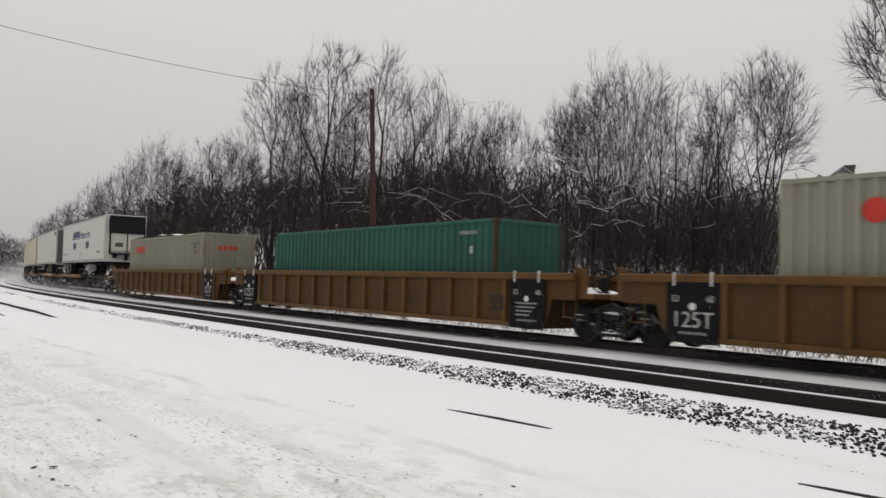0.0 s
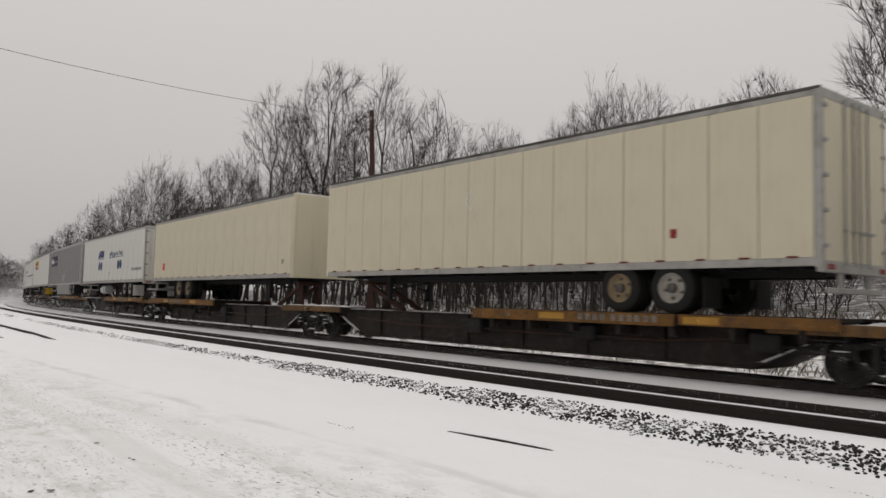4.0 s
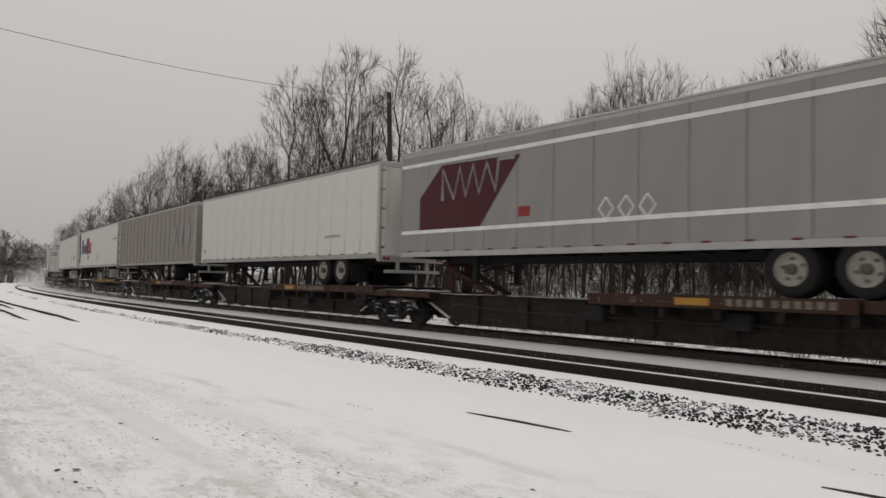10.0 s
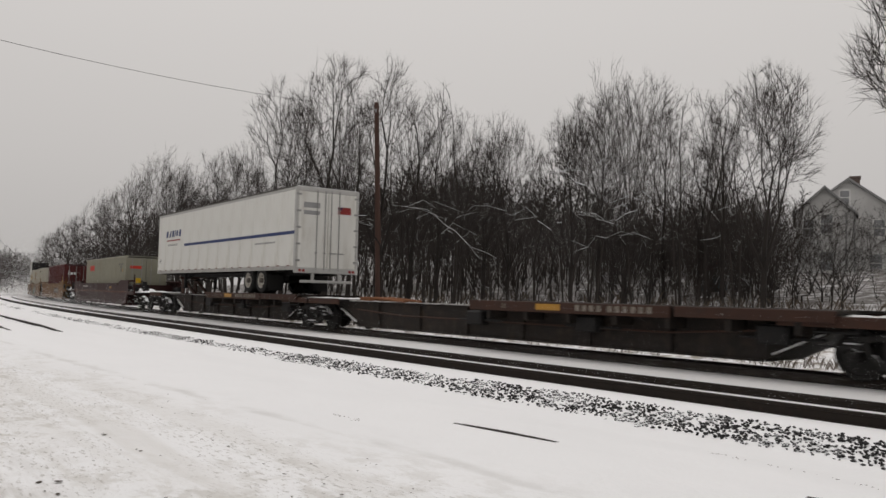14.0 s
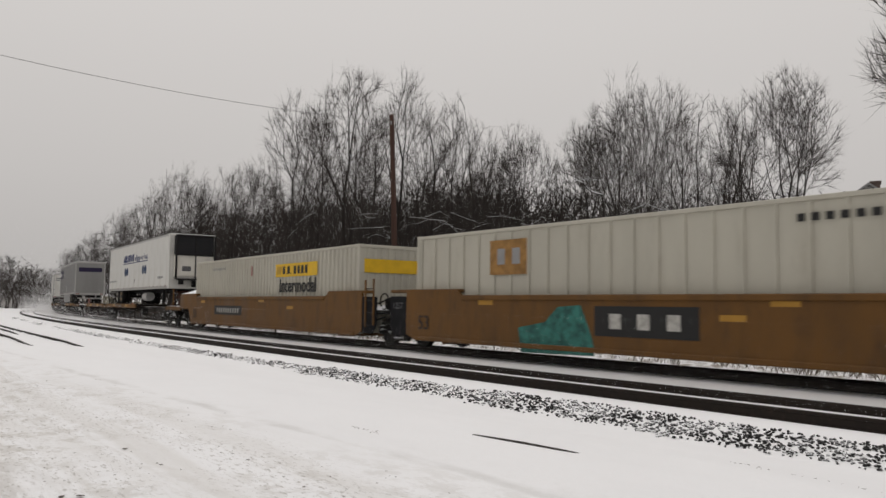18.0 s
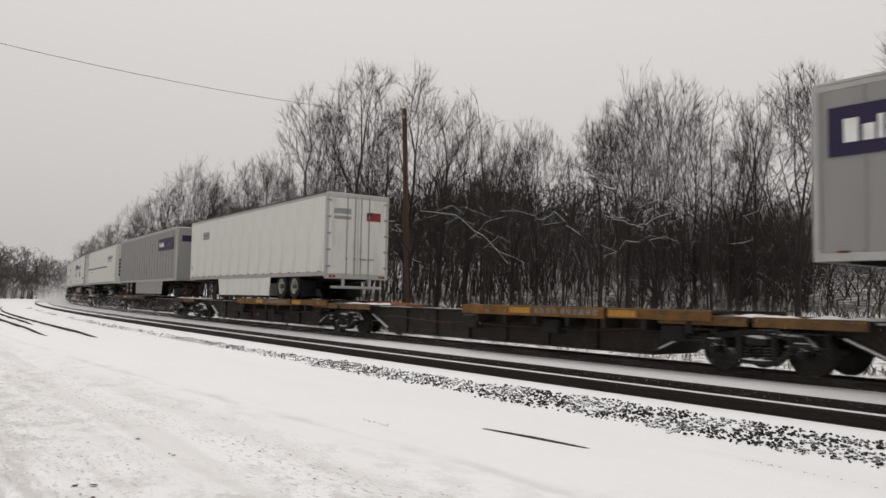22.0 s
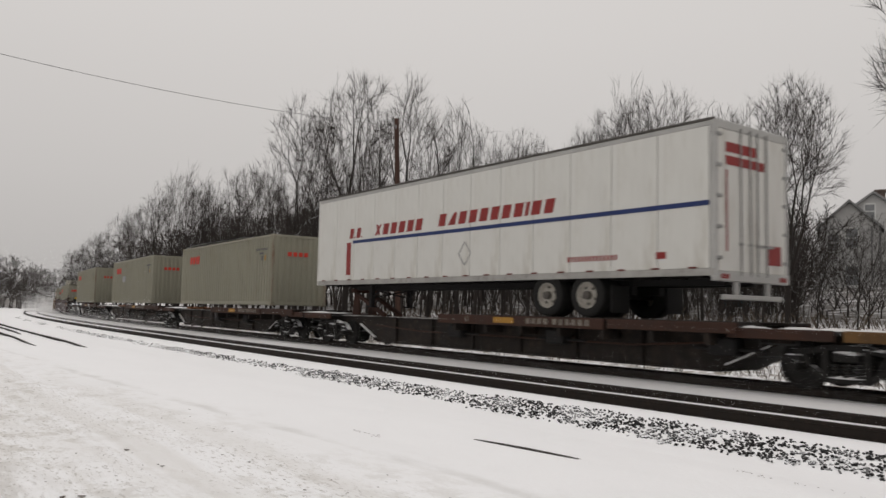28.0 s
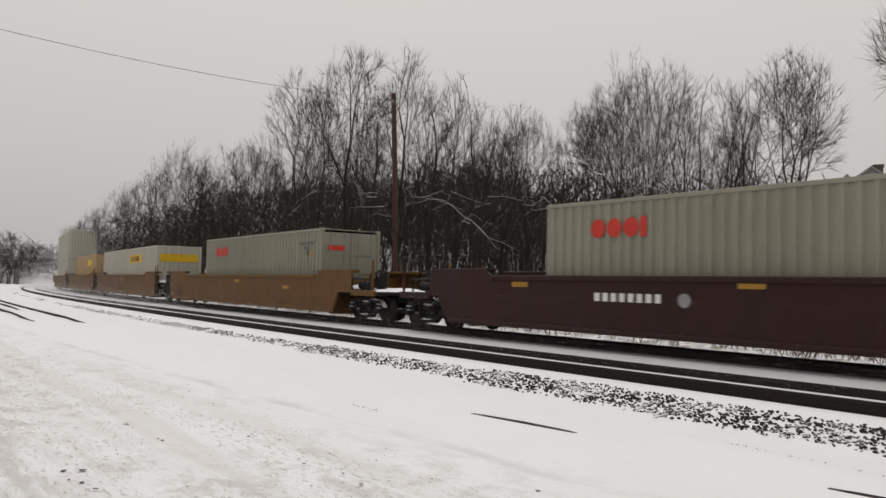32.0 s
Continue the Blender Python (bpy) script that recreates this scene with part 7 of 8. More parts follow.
def yellow_sign(x0, x1, z0, z1, under, y, letters=8):
    w = (x1 - x0)
    return [("sign_panel", bar(x0, x1, z0, z1, y), sign_yellow, "yellow sign panel"), mk(word("B.B. BBBB", x0 + w * 0.17, x1 - w * 0.2, z0 + (z1 - z0) * 0.2, z1 - (z1 - z0) * 0.2, y - 0.006, 0, 0.66), ink_black),
            mk(bar(x0 + w * 0.02, x0 + w * 0.14, z0 + 0.1, z1 - 0.1, y - 0.006, 0.3), mat("ochre_marking", (0.45, 0.27, 0.02), 0.5, 0, 0.1, 3, 0)),
            mk(blocks(x0 + w * 0.01, x1 - w * 0.02, z0 - (z1 - z0) * 0.82, z0 - (z1 - z0) * 0.14, 10, y, 0.22, 0.6), under)]


def parcel(x0, x1, z0, z1, y):
    """A purple panel with pale and grey blocks."""
    w = x1 - x0
    return [("sign_panel", bar(x0, x1, z0, z1, y), ink_purple, "dark purple sign panel"), mk(word("BxlBx", x0 + w * 0.06, x0 + w * 0.40, z0 + 0.22, z1 - 0.22, y - 0.006, 0, 0.74), ink_white), mk(bar(x0 + w * 0.46, x1 - w * 0.06, z0 + 0.30, z1 - 0.40, y - 0.006), ink_grey)]


def diamond(x, z, r, y, m=None):
    return ("placard", ribbon([(x - r, z), (x - r * 0.03, z - r * 1.2), (x + r * 0.03, z - r * 1.2), (x + r, z), (x + r * 0.03, z + r * 1.2), (x - r * 0.03, z + r * 1.2), (x - r, z)], 0.035, y - 0.004, y), m or ink_grey, "diamond placard holder")


def on_end(y0, y1, z0, z1, m, lb=PAINT, x=HALF + 0.012):
    return ("marking", Shape().box(x, x + 0.004, y0, y1, z0, z1), m, lb)


def shipping_line(z, x0=-4.75, x1=-3.2):
    """Orange-red block marks near the end of a container, and small data marks at the other."""
    return [mk(word("DDDI", x0, x1, z, z + 0.42, YC, 0, 0.9), ink_orange), mk(word("BBBB BBBBBB", 4.3, 5.6, z + 0.28, z + 0.37, YC, 0, 0.5), ink_dim), mk(bar(4.75, 5.15, z + 0.12, z + 0.19, YC), ink_dim), mk(bar(4.95, 5.08, z - 0.14, z + 0.06, YC), ink_dim), mk(bar(5.28, 5.42, z - 0.14, z + 0.06, YC), sill_patch)]


def box_end(z, m=None, x=6.095):
    return [("marking", Shape().box(x - 0.012, x + 0.003, -0.55 + 0.24 * i, -0.38 + 0.24 * i, z, z + 0.17), m or ink_orange, PAINT) for i in range(4)]


T, K = trailer, container
worn_pale = mat("faded_pale_marking", (0.38, 0.40, 0.38), 0.65, 0, 0.2, 6, 0, 50)
OOC = "pale grey-green corrugated container with orange-red block marks"
# wells at the head of the view
K(-10.8, 12.19, 2.90, 0.31, box_grey, OOC + " in a well car", marks=shipping_line(2.38), width=2.44)
K(8.6, 12.19, 2.59, 0.30, box_green, "green corrugated container sitting low in a yellow well car", marks=[mk(blocks(4.7, 5.4, 2.5, 2.6, 7, YC, 0, 0.45), worn_pale), mk(blocks(5.1, 5.25, 2.0, 2.2, 1, YC, 0, 0.8), worn_pale)], rusty=True)
K(28.1, 12.19, 2.90, 0.31, box_grey, OOC + ", snow on top", marks=shipping_line(2.38) + box_end(2.45), snow="half", rusty=True)
# road trailers on spine cars
T(50.7, "R", white, "white refrigerated trailer with blue discs and block lettering", 12, tandem=4.9, unit=True, rim="mixed", marks=shipper(web=False))
T(70.7, "L", white, "white trailer with grey roll-up door and grimy lower rail", 14, tandem=4.0, end="roll", rails=dirty_rail, marks=[mk(word("BxxIxxx", 6.3, 7.75, 4.55, 4.82, Y, 0.2, 0.66), ink_black), mk(bar(6.3, 7.8, 4.46, 4.49, Y), ink_black), diamond(-0.1, 2.75, 0.28, Y, cream), diamond(5.2, 2.72, 0.12, Y, ink_black)], rim=RIM_T)
T(88.9, "L", cream, "yellowed cream trailer with dirty doors", 16, tandem=4.5, rim="mixed", rails=dirty_rail, marks=[diamond(-0.9, 3.9, 0.2, Y, white), mk(blocks(5.1, 5.3, 2.62, 2.8, 1, Y), ink_red)])
T(107.5, "R", cream, "yellowed cream trailer, streaked with dirt", 15, tandem=3.4, rim=RIM_T, rails=dirty_rail, end="roll", roll=cream, marks=[mk(bar(-6.5, -6.2, 2.55, 2.9, Y), ink_orange), txt("53", 0.22, 7.3, 2.6)])
T(125.4, "L", white, "white trailer with blue discs and partly missing lettering", 14, tandem=4.5, tanks=True, flap=white, marks=shipper(gap=True))
T(142.6, "L", silver, "bare aluminium ribbed trailer with a dark purple sign and side skirt", 22, True, 4.3, skirt=(-3.5, 2.9), marks=parcel(-7.25, -3.75, 3.66, 4.52, YP) + [diamond(-0.3, 2.6, 0.2, YP, ink_white), diamond(0.3, 2.6, 0.2, YP, ink_white), on_end(-0.9, 0.9, 3.8, 4.4, ink_purple, "dark purple sign panel")])
T(160.0, "L", white, "white trailer with yellow sign and red lettering", 13, tandem=4.35, flap=sign_yellow, rim="mixed", marks=yellow_sign(-6.0, -2.3, 4.16, 4.67, ink_red, Y)[:3] + [txt("INTERMODAL", 0.50, -4.15, 3.93, ink_red), diamond(0.4, 2.62, 0.16, Y, ink_white), on_end(-1.1, 1.1, 4.15, 4.6, sign_yellow, "yellow sign panel"), on_end(-0.9, 1.0, 3.8, 4.0, ink_red)])
T(176.9, "L", white, "white trailer with a navy stripe and block lettering", 13, tandem=5.0, rim="mixed", marks=haulier())
T(196.0, "R", white, "white trailer with yellow sign and black INTERMODAL lettering", 14, tandem=5.15, marks=yellow_sign(2.8, 6.3, 4.18, 4.74, ink_black, Y)[:3] + [txt("INTERMODAL", 0.46, 4.6, 3.94), txt("53'", 0.26, 7.2, 2.6), diamond(0.0, 2.75, 0.3, Y, ink_white), ("sign_panel", Shape().box(HALF + 0.022, HALF + 0.027, -1.05, 1.05, 4.2, 4.7), sign_yellow, "yellow sign panel")])
T(213.6, "L", silver, "silver smooth-sided trailer with maroon sign and pale stripes", 13, tandem=4.5, rails=rail_grey, marks=[("sign_panel", Shape().prism([(-7.1, 2.72), (-4.5, 2.72), (-2.95, 4.5), (-6.1, 4.55), (-7.1, 3.7)], Y - 0.004, Y), ink_maroon, "maroon sign panel"), ("sticker", bar(-3.0, -2.6, 2.95, 3.2, Y), ink_red, "small red sticker"), mk(ribbon([(-6.05, 3.55), (-6.05, 4.42), (-5.55, 3.58), (-5.3, 4.42), (-5.05, 3.62), (-4.75, 4.42), (-4.5, 3.66), (-4.2, 4.42), (-3.85, 3.68), (-3.75, 4.46), (-3.15, 4.46)], 0.11, Y - 0.011, Y - 0.006), ink_grey, "pale zigzag band"), mk(bar(-8.0, 8.0, 2.68, 2.78, Y), ink_white, "pale painted stripe"), mk(bar(-8.0, 8.0, 4.62, 4.72, Y), ink_white, "pale painted stripe"), diamond(-0.25, 2.98, 0.2, Y, ink_white), diamond(0.3, 2.98, 0.2, Y, ink_white), diamond(0.85, 2.98, 0.2, Y, ink_white), on_end(-1.1, 1.1, 3.6, 4.6, ink_maroon, "maroon sign panel")])
T(230.9, "L", white, "plain white trailer with small grey marks", 16, tandem=5.0, marks=[mk(blocks(4.5, 5.6, 2.75, 2.85, 9, Y, 0, 0.6), ink_grey), txt("53", 0.24, -7.6, 2.55)])
T(248.1, "L", dusty, "dull tan ribbed trailer with faded block letters", 18, True, 3.65, marks=[mk(blocks(3.9, 7.6, 3.1, 3.95, 3, YP, 0.15, 0.45), ink_grey, "faded grey block marks"), mk(disc(-2.2, 3.7, 0.35, YP), dusty), txt("53", 0.26, -7.5, 4.1)])
T(265.3, "L", white, "white trailer with large purple and orange-red blocks", 13, tandem=4.0, flap=white, marks=[mk(word("BooI", -7.5, -4.72, 3.14, 4.36, Y, 0, 0.84), mat("bright_purple_marking", (0.045, 0.02, 0.12), 0.5, 0, 0.1, 3, 0)), mk(word("B", -4.72, -3.72, 3.14, 4.42, Y, 0, 0.94), ink_red), mk(word("X", -3.78, -2.5, 3.14, 4.02, Y, 0, 0.98), ink_red), txt("Freight", 0.36, -4.05, 2.86, ink_dim), mk(blocks(6.4, 7.75, 3.86, 4.02, 8, Y, 0, 0.55), ink_grey), diamond(0.1, 2.76, 0.24, Y), diamond(0.6, 2.76, 0.24, Y), on_end(-1.0, 0.2, 3.7, 4.4, ink_purple)])
T(284.2, "R", white, "white refrigerated trailer with a black cooling unit", 14, tandem=4.2, unit=True, rim=RIM_T, rails=dirty_rail, marks=[mk(blocks(5.9, 6.7, 2.98, 3.1, 4, Y, 0, 0.6), ink_black), mk(blocks(5.9, 6.9, 2.82, 2.93, 6, Y, 0, 0.6), ink_black), diamond(0.0, 2.74, 0.26, Y), mk(bar(4.2, 4.3, 2.5, 3.1, Y), ink_grey)])
T(321.8, "L", white, "white trailer with navy stripe, lettering and a flag sticker", 13, tandem=4.5, marks=haulier() + [on_end(-1.0, -0.35, 4.3, 4.5, ink_grey), on_end(-1.0, -0.35, 4.05, 4.2, ink_grey), on_end(0.4, 0.95, 4.15, 4.42, ink_red, "small flag sticker"), on_end(0.4, 0.6, 4.3, 4.42, ink_blue, "small flag sticker")])
# a second group of wells
K(341.2, 12.19, 2.90, 0.31, box_grey, OOC + " and steel doors", doors="R", marks=shipping_line(2.36) + [on_end(-0.95, -0.25, 2.42, 2.60, ink_orange, PAINT, 6.1), on_end(-0.6, -0.3, 1.55, 1.85, sign_yellow, "yellow sticker", 6.1)])
K(364.4, 12.19, 2.90, 0.31, box_red, "dark red corrugated container with small white marks in a well", doors="R", marks=[mk(Shape().prism([(4.93, 1.98), (5.13, 1.98), (5.03, 2.16)], YC - 0.005, YC), sign_yellow, "yellow triangle sticker"), mk(bar(4.86, 5.2, 1.62, 1.80, YC), sign_yellow), mk(word("l", -5.45, -5.2, 2.50, 2.82, YC, 0, 0.55), ink_white), mk(word("o", -5.5, -5.15, 2.18, 2.56, YC, 0, 0.8), ink_white), mk(word("X", -5.5, -5.15, 1.78, 2.05, YC, 0, 0.9), ink_white), mk(blocks(5.47, 5.57, 1.7, 2.7, 1, YC, 0, 0.5), ink_grey), on_end(-0.9, -0.84, 2.3, 2.62, ink_white, PAINT, 6.1), on_end(-0.74, -0.56, 2.3, 2.5, ink_white, PAINT, 6.1), on_end(-0.48, -0.34, 2.3, 2.5, ink_white, PAINT, 6.1)])
K(385.8, 16.15, 2.92, 0.31, box_white, "white ribbed domestic container in a yellow well car", ribs=26, width=2.59, marks=[mk(bar(-4.85, -3.5, 2.04, 2.92, -1.3), mat("grey_orange_logo_panel", (0.28, 0.15, 0.045), 0.5, 0, 0.3, 4, 0), "ochre and grey square panel"), mk(blocks(-4.7, -3.6, 2.3, 2.7, 2, -1.307, 0, 0.5), ink_grey), mk(blocks(3.2, 5.2, 2.78, 2.92, 8, -1.3, 0, 0.55), ink_black), on_end(-0.4, 0.3, 2.2, 2.6, box_tan, PAINT, 8.08)])
K(405.2, 16.15, 2.92, 0.31, box_white, "white corrugated domestic container with yellow sign in a well car", sheet=0.30, width=2.59, marks=yellow_sign(1.5, 5.1, 2.28, 2.78, ink_black, -1.3)[:3] + [("lettering", "text", ink_black, ("Intermodal", 0.72, 3.45, 1.92)), mk(blocks(-5.8, -4.0, 2.75, 2.85, 10, -1.3, 0, 0.5), ink_grey), mk(bar(-1.0, -0.9, 2.4, 2.8, -1.3), ink_red), on_end(-1.1, 1.1, 2.3, 2.75, sign_yellow, "yellow sign panel", 8.08)])
# trailers again
T(426.4, "R", white, "white refrigerated trailer with blue discs and block lettering", 12, tandem=4.68, unit=True, rim="mixed", marks=shipper(web=False))
T(461.7, "L", silver, "bare aluminium ribbed trailer with a purple sign and side skirt", 22, True, 4.55, skirt=(-3.3, 3.2), end="roll", roll=silver, marks=parcel(-7.8, -4.1, 3.78, 4.62, YP) + [diamond(-0.3, 2.6, 0.2, YP, ink_white), diamond(0.2, 2.6, 0.2, YP, ink_white), on_end(-1.0, 1.0, 4.1, 4.5, ink_purple, "dark purple sign panel")])
T(495.7, "L", white, "white trailer with side skirt, small sign and flag sticker", 13, tandem=4.72, skirt=(-3.6, 2.8), marks=[mk(blocks(-6.1, -5.1, 4.15, 4.40, 6, Y, 0, 0.5), ink_black), mk(blocks(-6.1, -5.1, 4.03, 4.12, 8, Y, 0, 0.6), ink_blue), txt("53", 0.22, -7.75, 2.62), on_end(-1.0, -0.3, 4.3, 4.5, ink_grey), on_end(-1.0, -0.3, 4.1, 4.22, ink_grey), on_end(0.35, 0.95, 4.1, 4.42, ink_red, "small flag sticker"), on_end(0.35, 0.6, 4.27, 4.42, ink_blue, "small flag sticker")])
T(514.8, "R", silver, "bare aluminium ribbed trailer, nose forward, with a purple sign", 22, True, 4.75, skirt=(-5.0, 2.45), marks=parcel(3.9, 7.5, 3.84, 4.55, YP) + [diamond(0.1, 2.68, 0.19, YP, rim_tan), diamond(0.75, 2.7, 0.19, YP, rim_tan), ("sign_panel", Shape().box(HALF + 0.022, HALF + 0.027, -1.0, 1.0, 4.25, 4.6), ink_purple, "dark purple sign panel")])
T(533.5, "R", white, "white trailer, nose forward, with navy stripe and lettering", 13, tandem=4.56, marks=haulier(True) + [("marking", Shape().box(HALF + 0.022, HALF + 0.026, -1.0, -0.85, 2.6 + 0.28 * i, 2.8 + 0.28 * i), ink_black, PAINT) for i in range(5)])
T(553.5, "L", white, "white trailer with blue discs, lettering and dirty doors", 12, tandem=4.67, tanks=True, rim="mixed", marks=shipper() + [on_end(q - 0.1, q + 0.1, 2.15, 4.85, roof_edge, "dark lock-rod cover") for q in (-0.55, 0.1, 0.7)] + [on_end(-0.95, 0.9, 4.0, 4.12, ink_blue)])
T(572.7, "R", white, "white trailer, nose forward, with navy stripe and lettering", 13, tandem=4.56, marks=haulier(True))
K(590.4, 12.19, 2.90, 1.275, box_rust, "orange-brown corrugated container high on a spine car", sheet=0.28)
T(611.1, "L", white, "white trailer with red block lettering and a blue line", 13, tandem=4.15, marks=[mk(word("B.B.", -5.9, -5.0, 3.55, 3.88, Y, 0.25, 0.66), ink_red), mk(word("XBBBBB", -4.3, -1.6, 3.56, 3.90, Y, 0.25, 0.7), ink_red), mk(word("BABBBBBBIBB", -0.9, 3.8, 3.60, 3.94, Y, 0.25, 0.7), ink_red), mk(bar(-5.6, 7.95, 3.38, 3.48, Y), ink_blue), mk(bar(-6.0, -5.72, 2.34, 3.42, Y), ink_red), diamond(0.4, 2.78, 0.26, Y), mk(blocks(4.2, 5.7, 2.40, 2.52, 14, Y, 0, 0.6), ink_red), mk(bar(6.7, 6.95, 2.38, 2.52, Y), ink_red), on_end(-0.95, 0.1, 4.45, 4.65, ink_red), on_end(-0.95, 0.4, 4.2, 4.38, ink_red), on_end(-0.95, -0.9, 2.5, 4.1, ink_red), on_end(0.5, 1.0, 2.3, 2.7, ink_red)])
K(627.5, 12.19, 2.90, 1.275, box_grey, OOC + ", snow along top", marks=shipping_line(3.27) + box_end(3.3), snow="full", rusty=True)
K(645.9, 12.19, 2.90, 1.275, box_grey, OOC + " and a grey patch", marks=shipping_line(3.27) + box_end(3.3) + [mk(bar(-2.65, -1.62, 2.7, 3.1, YC), ink_grey, "square grey repair patch")])
K(666.5, 12.19, 2.90, 1.275, box_grey, OOC + " and rusty corner", marks=shipping_line(3.30) + box_end(3.3) + [on_end(0.5, 0.8, 1.75, 2.0, sign_yellow, "yellow sticker", 6.1)], rusty=True)
K(687.4, 12.19, 2.90, 0.31, box_grey, OOC + " and panelled doors", doors="R", marks=shipping_line(2.36) + [on_end(-0.95, -0.25, 2.42, 2.60, ink_orange, PAINT, 6.1), on_end(-0.6, -0.3, 1.55, 1.85, sign_yellow, "yellow sticker", 6.1)])
K(710.9, 12.19, 2.90, 0.31, box_grey, OOC + " and panelled doors", doors="R", marks=shipping_line(2.36) + [on_end(-0.95, -0.25, 2.42, 2.60, ink_orange, PAINT, 6.1)])
K(735.8, 16.15, 2.92, 0.31, box_white, "white domestic container with yellow sign in a far well car", sheet=0.30, width=2.59, marks=yellow_sign(1.0, 4.4, 2.28, 2.78, ink_black, -1.3)[:3] + [on_end(-1.1, 1.1, 2.3, 2.75, sign_yellow, "yellow sign panel", 8.08)])
K(752.6, 12.19, 2.90, 0.31, box_tan, "tan container with a yellow mark in a far well car", marks=[mk(bar(1.5, 4.0, 2.3, 2.8, YC), sign_yellow)])
K(776.0, 16.15, 2.92, 0.31, box_white, "white domestic container at the bottom of a stack", sheet=0.30, width=2.59)
K(776.0, 16.15, 2.92, 3.24, box_white, "white domestic container at the top of a stack", sheet=0.30, width=2.59)

# ---------- the train: cars ----------
RIBBED = "ochre ribbed well car with dark blue number panel"
SMOOTH = "ochre smooth-sided well car with dark number panels"
MARO = "maroon smooth-sided well car with pale stencils"


dim_amber = mat("grimy_amber_reflector", (0.22, 0.085, 0.03), 0.6, 0, 0.35, 4, 0, 50, (0.08, 0.03, 0.02), 0.5)
worn_white = mat("worn_white_marking", (0.42, 0.41, 0.38), 0.65, 0, 0.25, 6, 0, 50, (0.15, 0.12, 0.09), 0.4)


def number_panel(x0, x1, z0, z1, y=-1.508, n=8):
    return [("number_panel", bar(-x0, -x1, z0, z1, y), ink_black, "black number panel"), ("marking", blocks(-x0 + (x0 - x1) * 0.08, -x1 - (x0 - x1) * 0.08, z0 + (z1 - z0) * 0.25, z1 - (z1 - z0) * 0.25, n, y - 0.007, 0, 0.42), worn_white, "pale block characters")]


def data_marks(*places):
    return [("marking", blocks(-s - 0.27, -s + 0.27, z, z + 0.12, 1, -1.508, 0, 1.0), sill_patch, "amber paint patch") for s, z in places]


def navy(s, load=True):
    """The dark blue panel near a ribbed car's end."""
    out = [("number_panel", bar(-s - 0.55, -s + 0.55, 0.24, 1.50, -1.60), panel_navy, "dark blue number panel"),            ("marking", blocks(-s - 0.3, -s + 0.3, 0.40, 0.45, 6, -1.606, 0, 0.6), ink_grey, "small data marks"), ("marking", disc(-s, 0.92, 0.07, -1.606, 14), ink_white, "small round emblem"), ("text", ("53", 0.17, -s - 0.36, 1.06), worn_white, ""), ("text", ("48", 0.17, -s + 0.36, 1.06), worn_white, "")]
    if load:
        out.append(("text", ("125T", 0.42, -s, 0.66), worn_white, ""))
    else:
        out += [("marking", bar(-s - 0.34, -s + 0.34 - 0.08 * k, 0.80 - 0.09 * k, 0.835 - 0.09 * k, -1.606), ink_grey, "small data marks") for k in range(4)]
    for d in (-0.52, 0.52):
        out.append(("post", Shape().box(-s + d * 0.75 - 0.018, -s + d * 0.75 + 0.018, -1.63, -1.58, 1.30, 1.56, 0.006), ice_blob, "whitish bracket"))
    return out


def scrawls(*places):
    return [("spray_paint", scrawl(-s, z, 0.75, 0.6, int(s * 7) % 91, -1.503), ink_black, "black spray-painted scrawl") for s, z in places]


def stencil53(car, mid, s, z, m, y=-1.53, size=0.55):
    numeral(car, "53", size, mid - s, z, y, m)


w = well_car(-7.1, -26.6, -7.7, -26.0, yellow_old, RIBBED, [-7.1], True, navy(-9.35))
w = well_car(11.9, -7.1, 11.4, -6.5, yellow_old, RIBBED, [11.9], True, navy(9.9) + navy(-5.1, False) + scrawls((3.1, 0.85), (1.0, 0.9), (-0.4, 0.85), (5.2, 0.8)))
stencil53(w, 2.4, -4.1, 0.78, ink_black, -1.606)
w = well_car(32.2, 11.9, 30.8, 12.4, yellow_old, RIBBED, [31.1], True, navy(14.1) + scrawls((22.6, 0.8), (21.3, 0.85), (19.9, 0.8)))
stencil53(w, 22.05, 15.1, 0.78, ink_black, -1.606)
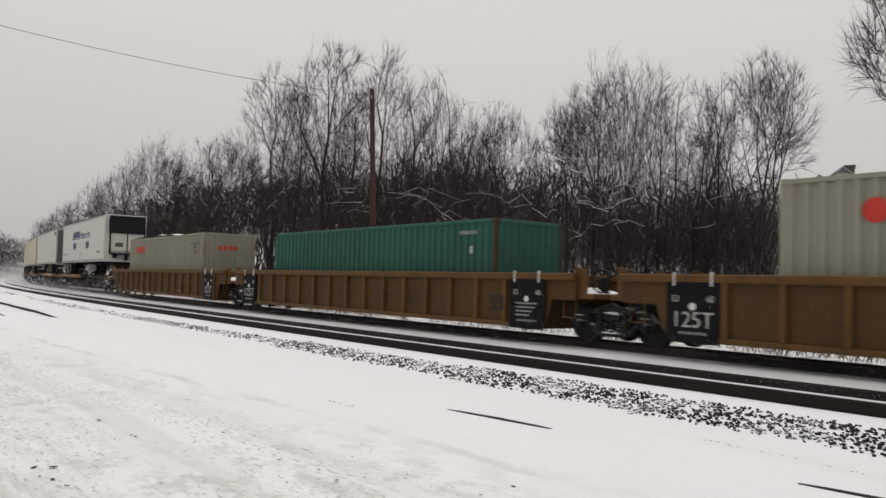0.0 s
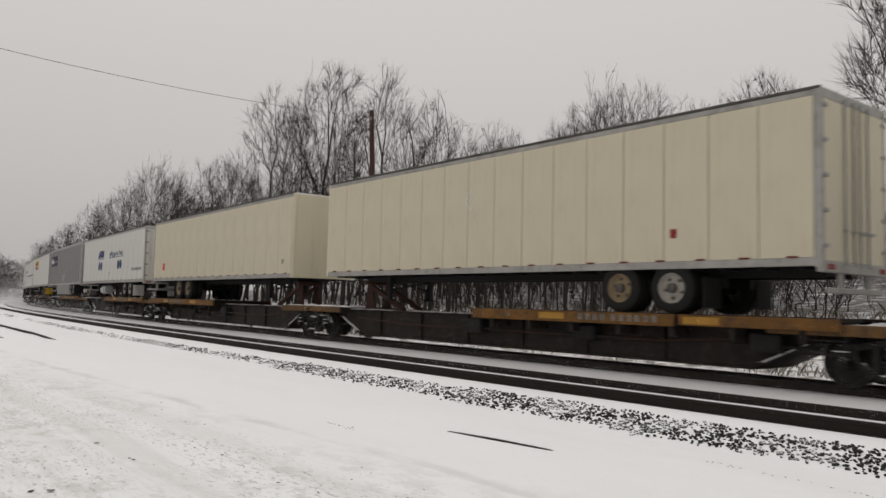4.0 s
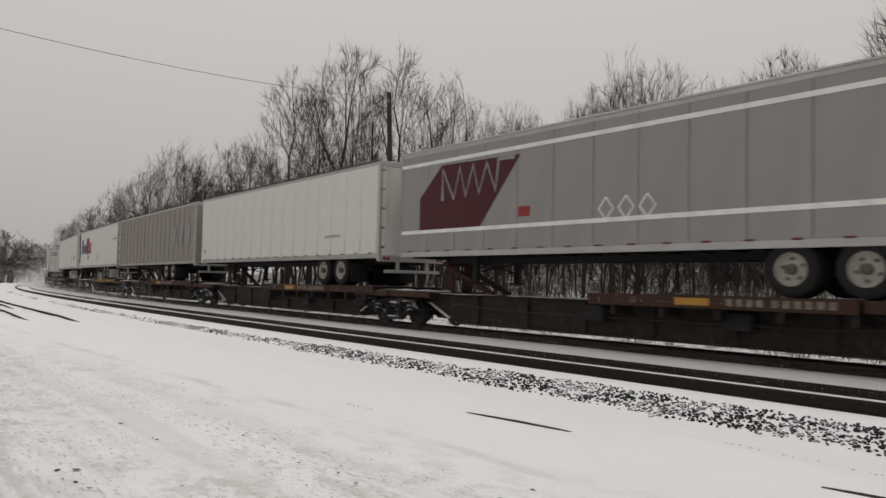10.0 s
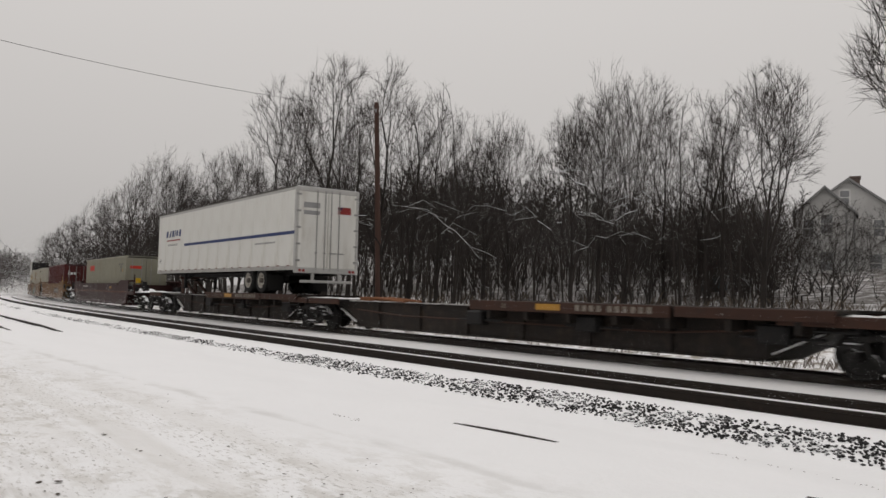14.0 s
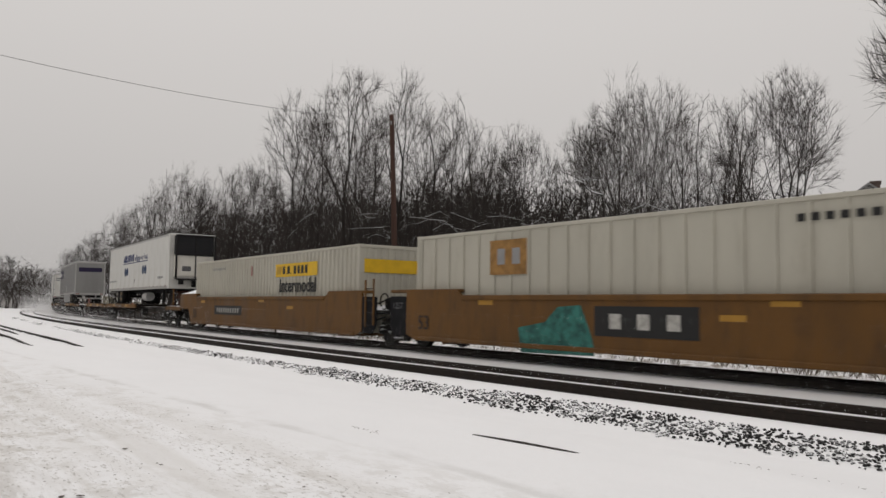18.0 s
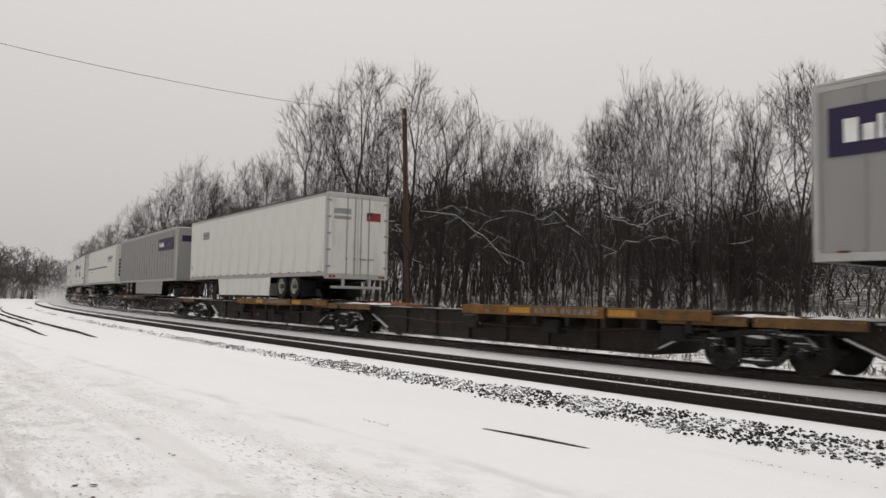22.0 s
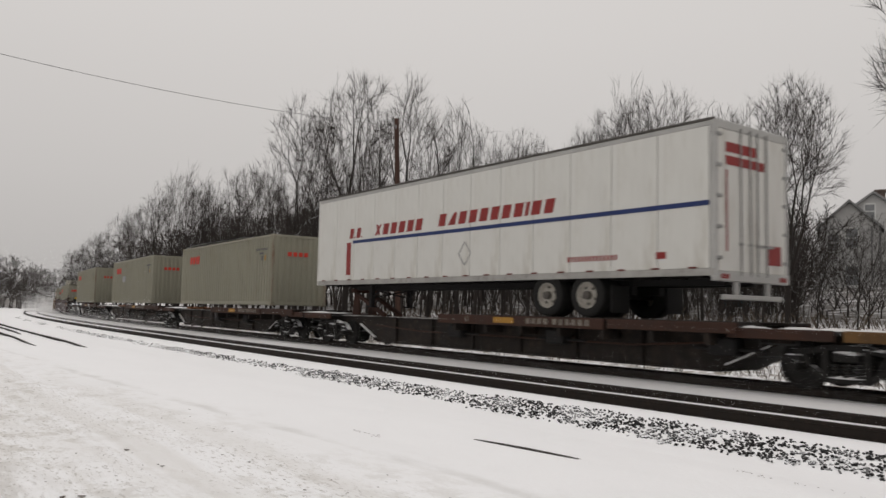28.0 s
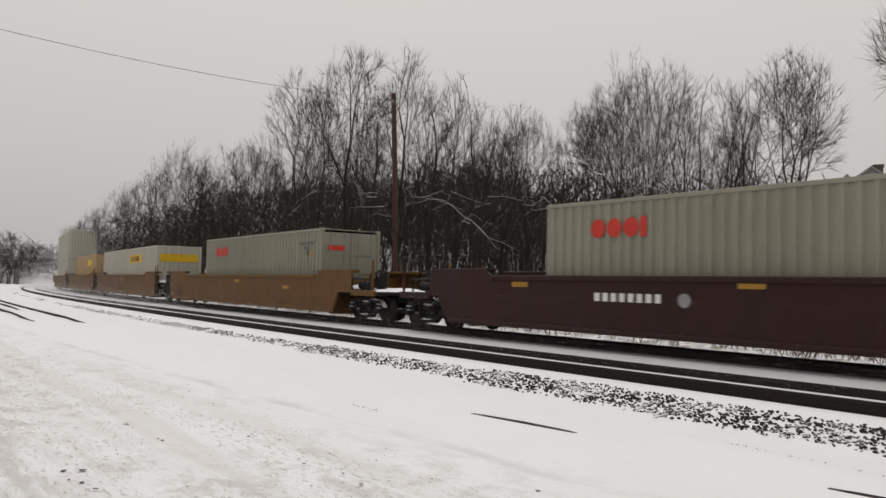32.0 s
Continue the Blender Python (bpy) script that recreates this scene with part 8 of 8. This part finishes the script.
SPINES = [  # far joint, near joint, middle of load, wheel end, sill, trucks, letters
    (52.3, 32.2, 42.6, "L", deck_yellow, (52.3, 35.2), ""), (71.7, 52.3, 62.6, "R", deck_yellow, (71.7,), "TWIN 28 ALL PURPOSE SPINE CAR"), (90.1, 71.7, 80.8, "R", deck_yellow, (90.1,), ""),
    (108.4, 90.1, 99.4, "L", deck_yellow, (108.4,), ""), (125.9, 108.4, 117.3, "R", deck_yellow, (125.9,), ""), (143.2, 125.9, 134.5, "R", deck_yellow, (143.2,), ""), (160.4, 143.2, 151.9, "R", deck_brown, (160.4,), ""),
    (178.0, 160.4, 168.8, "R", deck_brown, (176.0,), "TWIN 28 ALL PURPOSE SPINE CAR"), (196.7, 178.0, 187.9, "L", deck_brown, (196.7, 180.0), ""), (214.2, 196.7, 205.5, "R", deck_brown, (214.2,), ""),
    (231.4, 214.2, 222.8, "R", deck_brown, (231.4,), ""), (248.6, 231.4, 240.0, "R", deck_brown, (248.6,), ""), (266.2, 248.6, 257.2, "R", deck_yellow, (264.05,), ""), (285.7, 266.2, 276.1, "L", deck_brown, (285.7, 268.3), ""),
    (304.6, 285.7, 295.2, "R", deck_brown, (304.6,), "-"), (323.2, 304.6, 313.7, "R", deck_brown, (321.5,), ""),
    (427.7, 408.6, 418.3, "L", deck_yellow, (427.7, 410.9), ""), (444.5, 427.7, 436.1, "R", deck_yellow, (444.5,), "-"), (462.9, 444.5, 453.6, "R", deck_yellow, (462.9,), ""), (478.5, 462.9, 470.7, "R", deck_yellow, (478.5,), "-"),
    (497.0, 478.5, 487.6, "R", deck_yellow, (495.0,), ""), (516.1, 497.0, 506.7, "L", deck_brown, (516.1, 499.1), ""), (535.4, 516.1, 525.4, "L", deck_brown, (535.4,), "TWIN 28 ALL PURPOSE SPINE CAR"), (555.0, 535.4, 545.4, "R", deck_brown, (553.3,), ""),
    (575.4, 555.0, 564.6, "L", deck_brown, (575.4, 556.8), ""), (592.7, 575.4, 584.3, "R", deck_yellow, (592.7,), ""), (612.1, 592.7, 603.0, "R", deck_brown, (610.3,), ""),
    (630.6, 612.1, 621.4, "R", deck_brown, (630.6, 614.0), ""), (650.1, 630.6, 639.8, "R", deck_brown, (650.1,), ""), (668.9, 650.1, 660.4, "R", deck_brown, (667.7,), "")]
for far_, near_, mid_, wh, sl, tr, tx in SPINES:
    empty = tx == "-"
    spine_car(far_, near_, mid_, "running empty" if empty else "under its load", wh, sl, tr, "" if empty else tx, not empty and mid_ not in (584.3, 621.4, 639.8, 660.4))
w = well_car(347.8, 323.2, 344.15, 326.8, maroon_car, MARO, (325.6, 344.9), False, [("marking", word("BB BBBBBB", -340.65, -338.8, 1.26, 1.42, -1.508, 0, 0.5), worn_white, "pale block character"), ("marking", ribbon([(-335.6 + 0.17 * math.cos(k * 0.524), 0.72 + 0.2 * math.sin(k * 0.524)) for k in range(13)], 0.03, -1.512, -1.508), worn_pale, "round emblem")] + [("reflector", blocks(-343.8, -326.2, 0.985, 1.045, 40, -1.508, 0, 0.42), dim_amber, "small amber reflector")] + data_marks((331.5, 1.2)))
stencil53(w, 335.5, 342.9, 0.72, worn_white)
w = well_car(367.85, 347.8, 366.6, 350.0, yellow_car, SMOOTH, (367.85, 348.9), False, number_panel(356.5, 353.3, 0.72, 1.14, n=10) + data_marks((360.5, 1.28), (360.5, 1.02), (356.9, 1.3), (353.0, 1.42), (351.6, 1.05)))
stencil53(w, 358.1, 366.3, 0.68, ink_black)
w = well_car(387.0, 367.85, 386.0, 369.75, yellow_car, SMOOTH + " and spray paint", (387.0,), False, number_panel(378.9, 376.3, 0.64, 1.28, n=3) + [("spray_paint", Shape().prism([(-381.2, 0.16), (-378.9, 0.2), (-378.95, 0.55), (-379.3, 1.3), (-380.0, 1.25), (-380.4, 0.9), (-381.3, 0.75)], -1.511, -1.507), graffiti, "teal spray-painted tag")] + data_marks((382.5, 1.28), (374.6, 1.3), (375.6, 1.02)))
stencil53(w, 377.7, 385.4, 0.75, ink_black)
w = well_car(408.6, 387.0, 407.0, 388.45, yellow_car, SMOOTH, (406.75,), False, number_panel(401.9, 398.6, 0.74, 1.14, n=10) + data_marks((403.5, 1.25), (396.5, 1.3), (393.8, 1.05)))
stencil53(w, 397.8, 404.6, 0.72, ink_black)
w = well_car(694.0, 668.9, 691.6, 672.5, maroon_car, MARO, (692.3, 671.55), False, [("marking", blocks(-685.7, -683.9, 0.98, 1.16, 8, -1.508, 0, 0.6), ink_white, "pale block characters"), ("marking", disc(-683.4, 1.05, 0.14, -1.508, 16), ink_grey, "round emblem"), ("marking", disc(-679.2, 1.0, 0.14, -1.508, 16), ink_grey, "round emblem"), ("marking", blocks(-678.9, -677.2, 0.98, 1.08, 9, -1.508, 0, 0.6), ink_grey, "pale block characters"), ("marking", bar(-674.5, -672.2, 0.95, 1.2, -1.508), deck_yellow, "worn yellow panel")] + data_marks((682.0, 1.3), (688.0, 1.25)))
stencil53(w, 681.45, 675.9, 0.6, ink_white, size=0.5)
w = well_car(717.5, 694.0, 715.7, 695.9, yellow_car, SMOOTH, (695.7, 717.5), False, data_marks((706, 1.2), (701, 1.0)))
stencil53(w, 705.75, 714.0, 0.72, ink_black)
w = well_car(738.0, 717.5, 737.0, 719.0, yellow_car, SMOOTH, (738.0,), False, data_marks((728, 1.2)))
w = well_car(757.0, 738.0, 756.0, 739.2, yellow_car, SMOOTH, (757.0,), False, data_marks((748, 1.2)))
w = well_car(780.0, 757.0, 779.0, 758.5, yellow_car, SMOOTH, (778.5,), False, data_marks((768, 1.2)))


# ---------- what moves: every thing of the train runs along the line ----------
def motions():
    for ob, s, z in MOVERS:
        rows = []
        for i in range(65):
            t = i * 0.5
            rows.append((t, line_pose(s - run(t), 0, 0, CANT) @ pose(0, 0, z)))
        walk(ob, rows)
    # the whirled snow drifts slowly after the train
    for ob, s in DRIFTS:
        a = ob.matrix_basis.copy()
        walk(ob, [(0.0, a), (32.0, Matrix.Translation(on_line(s - 7, 1.0) - on_line(s, 1.0)) @ a)])


motions()
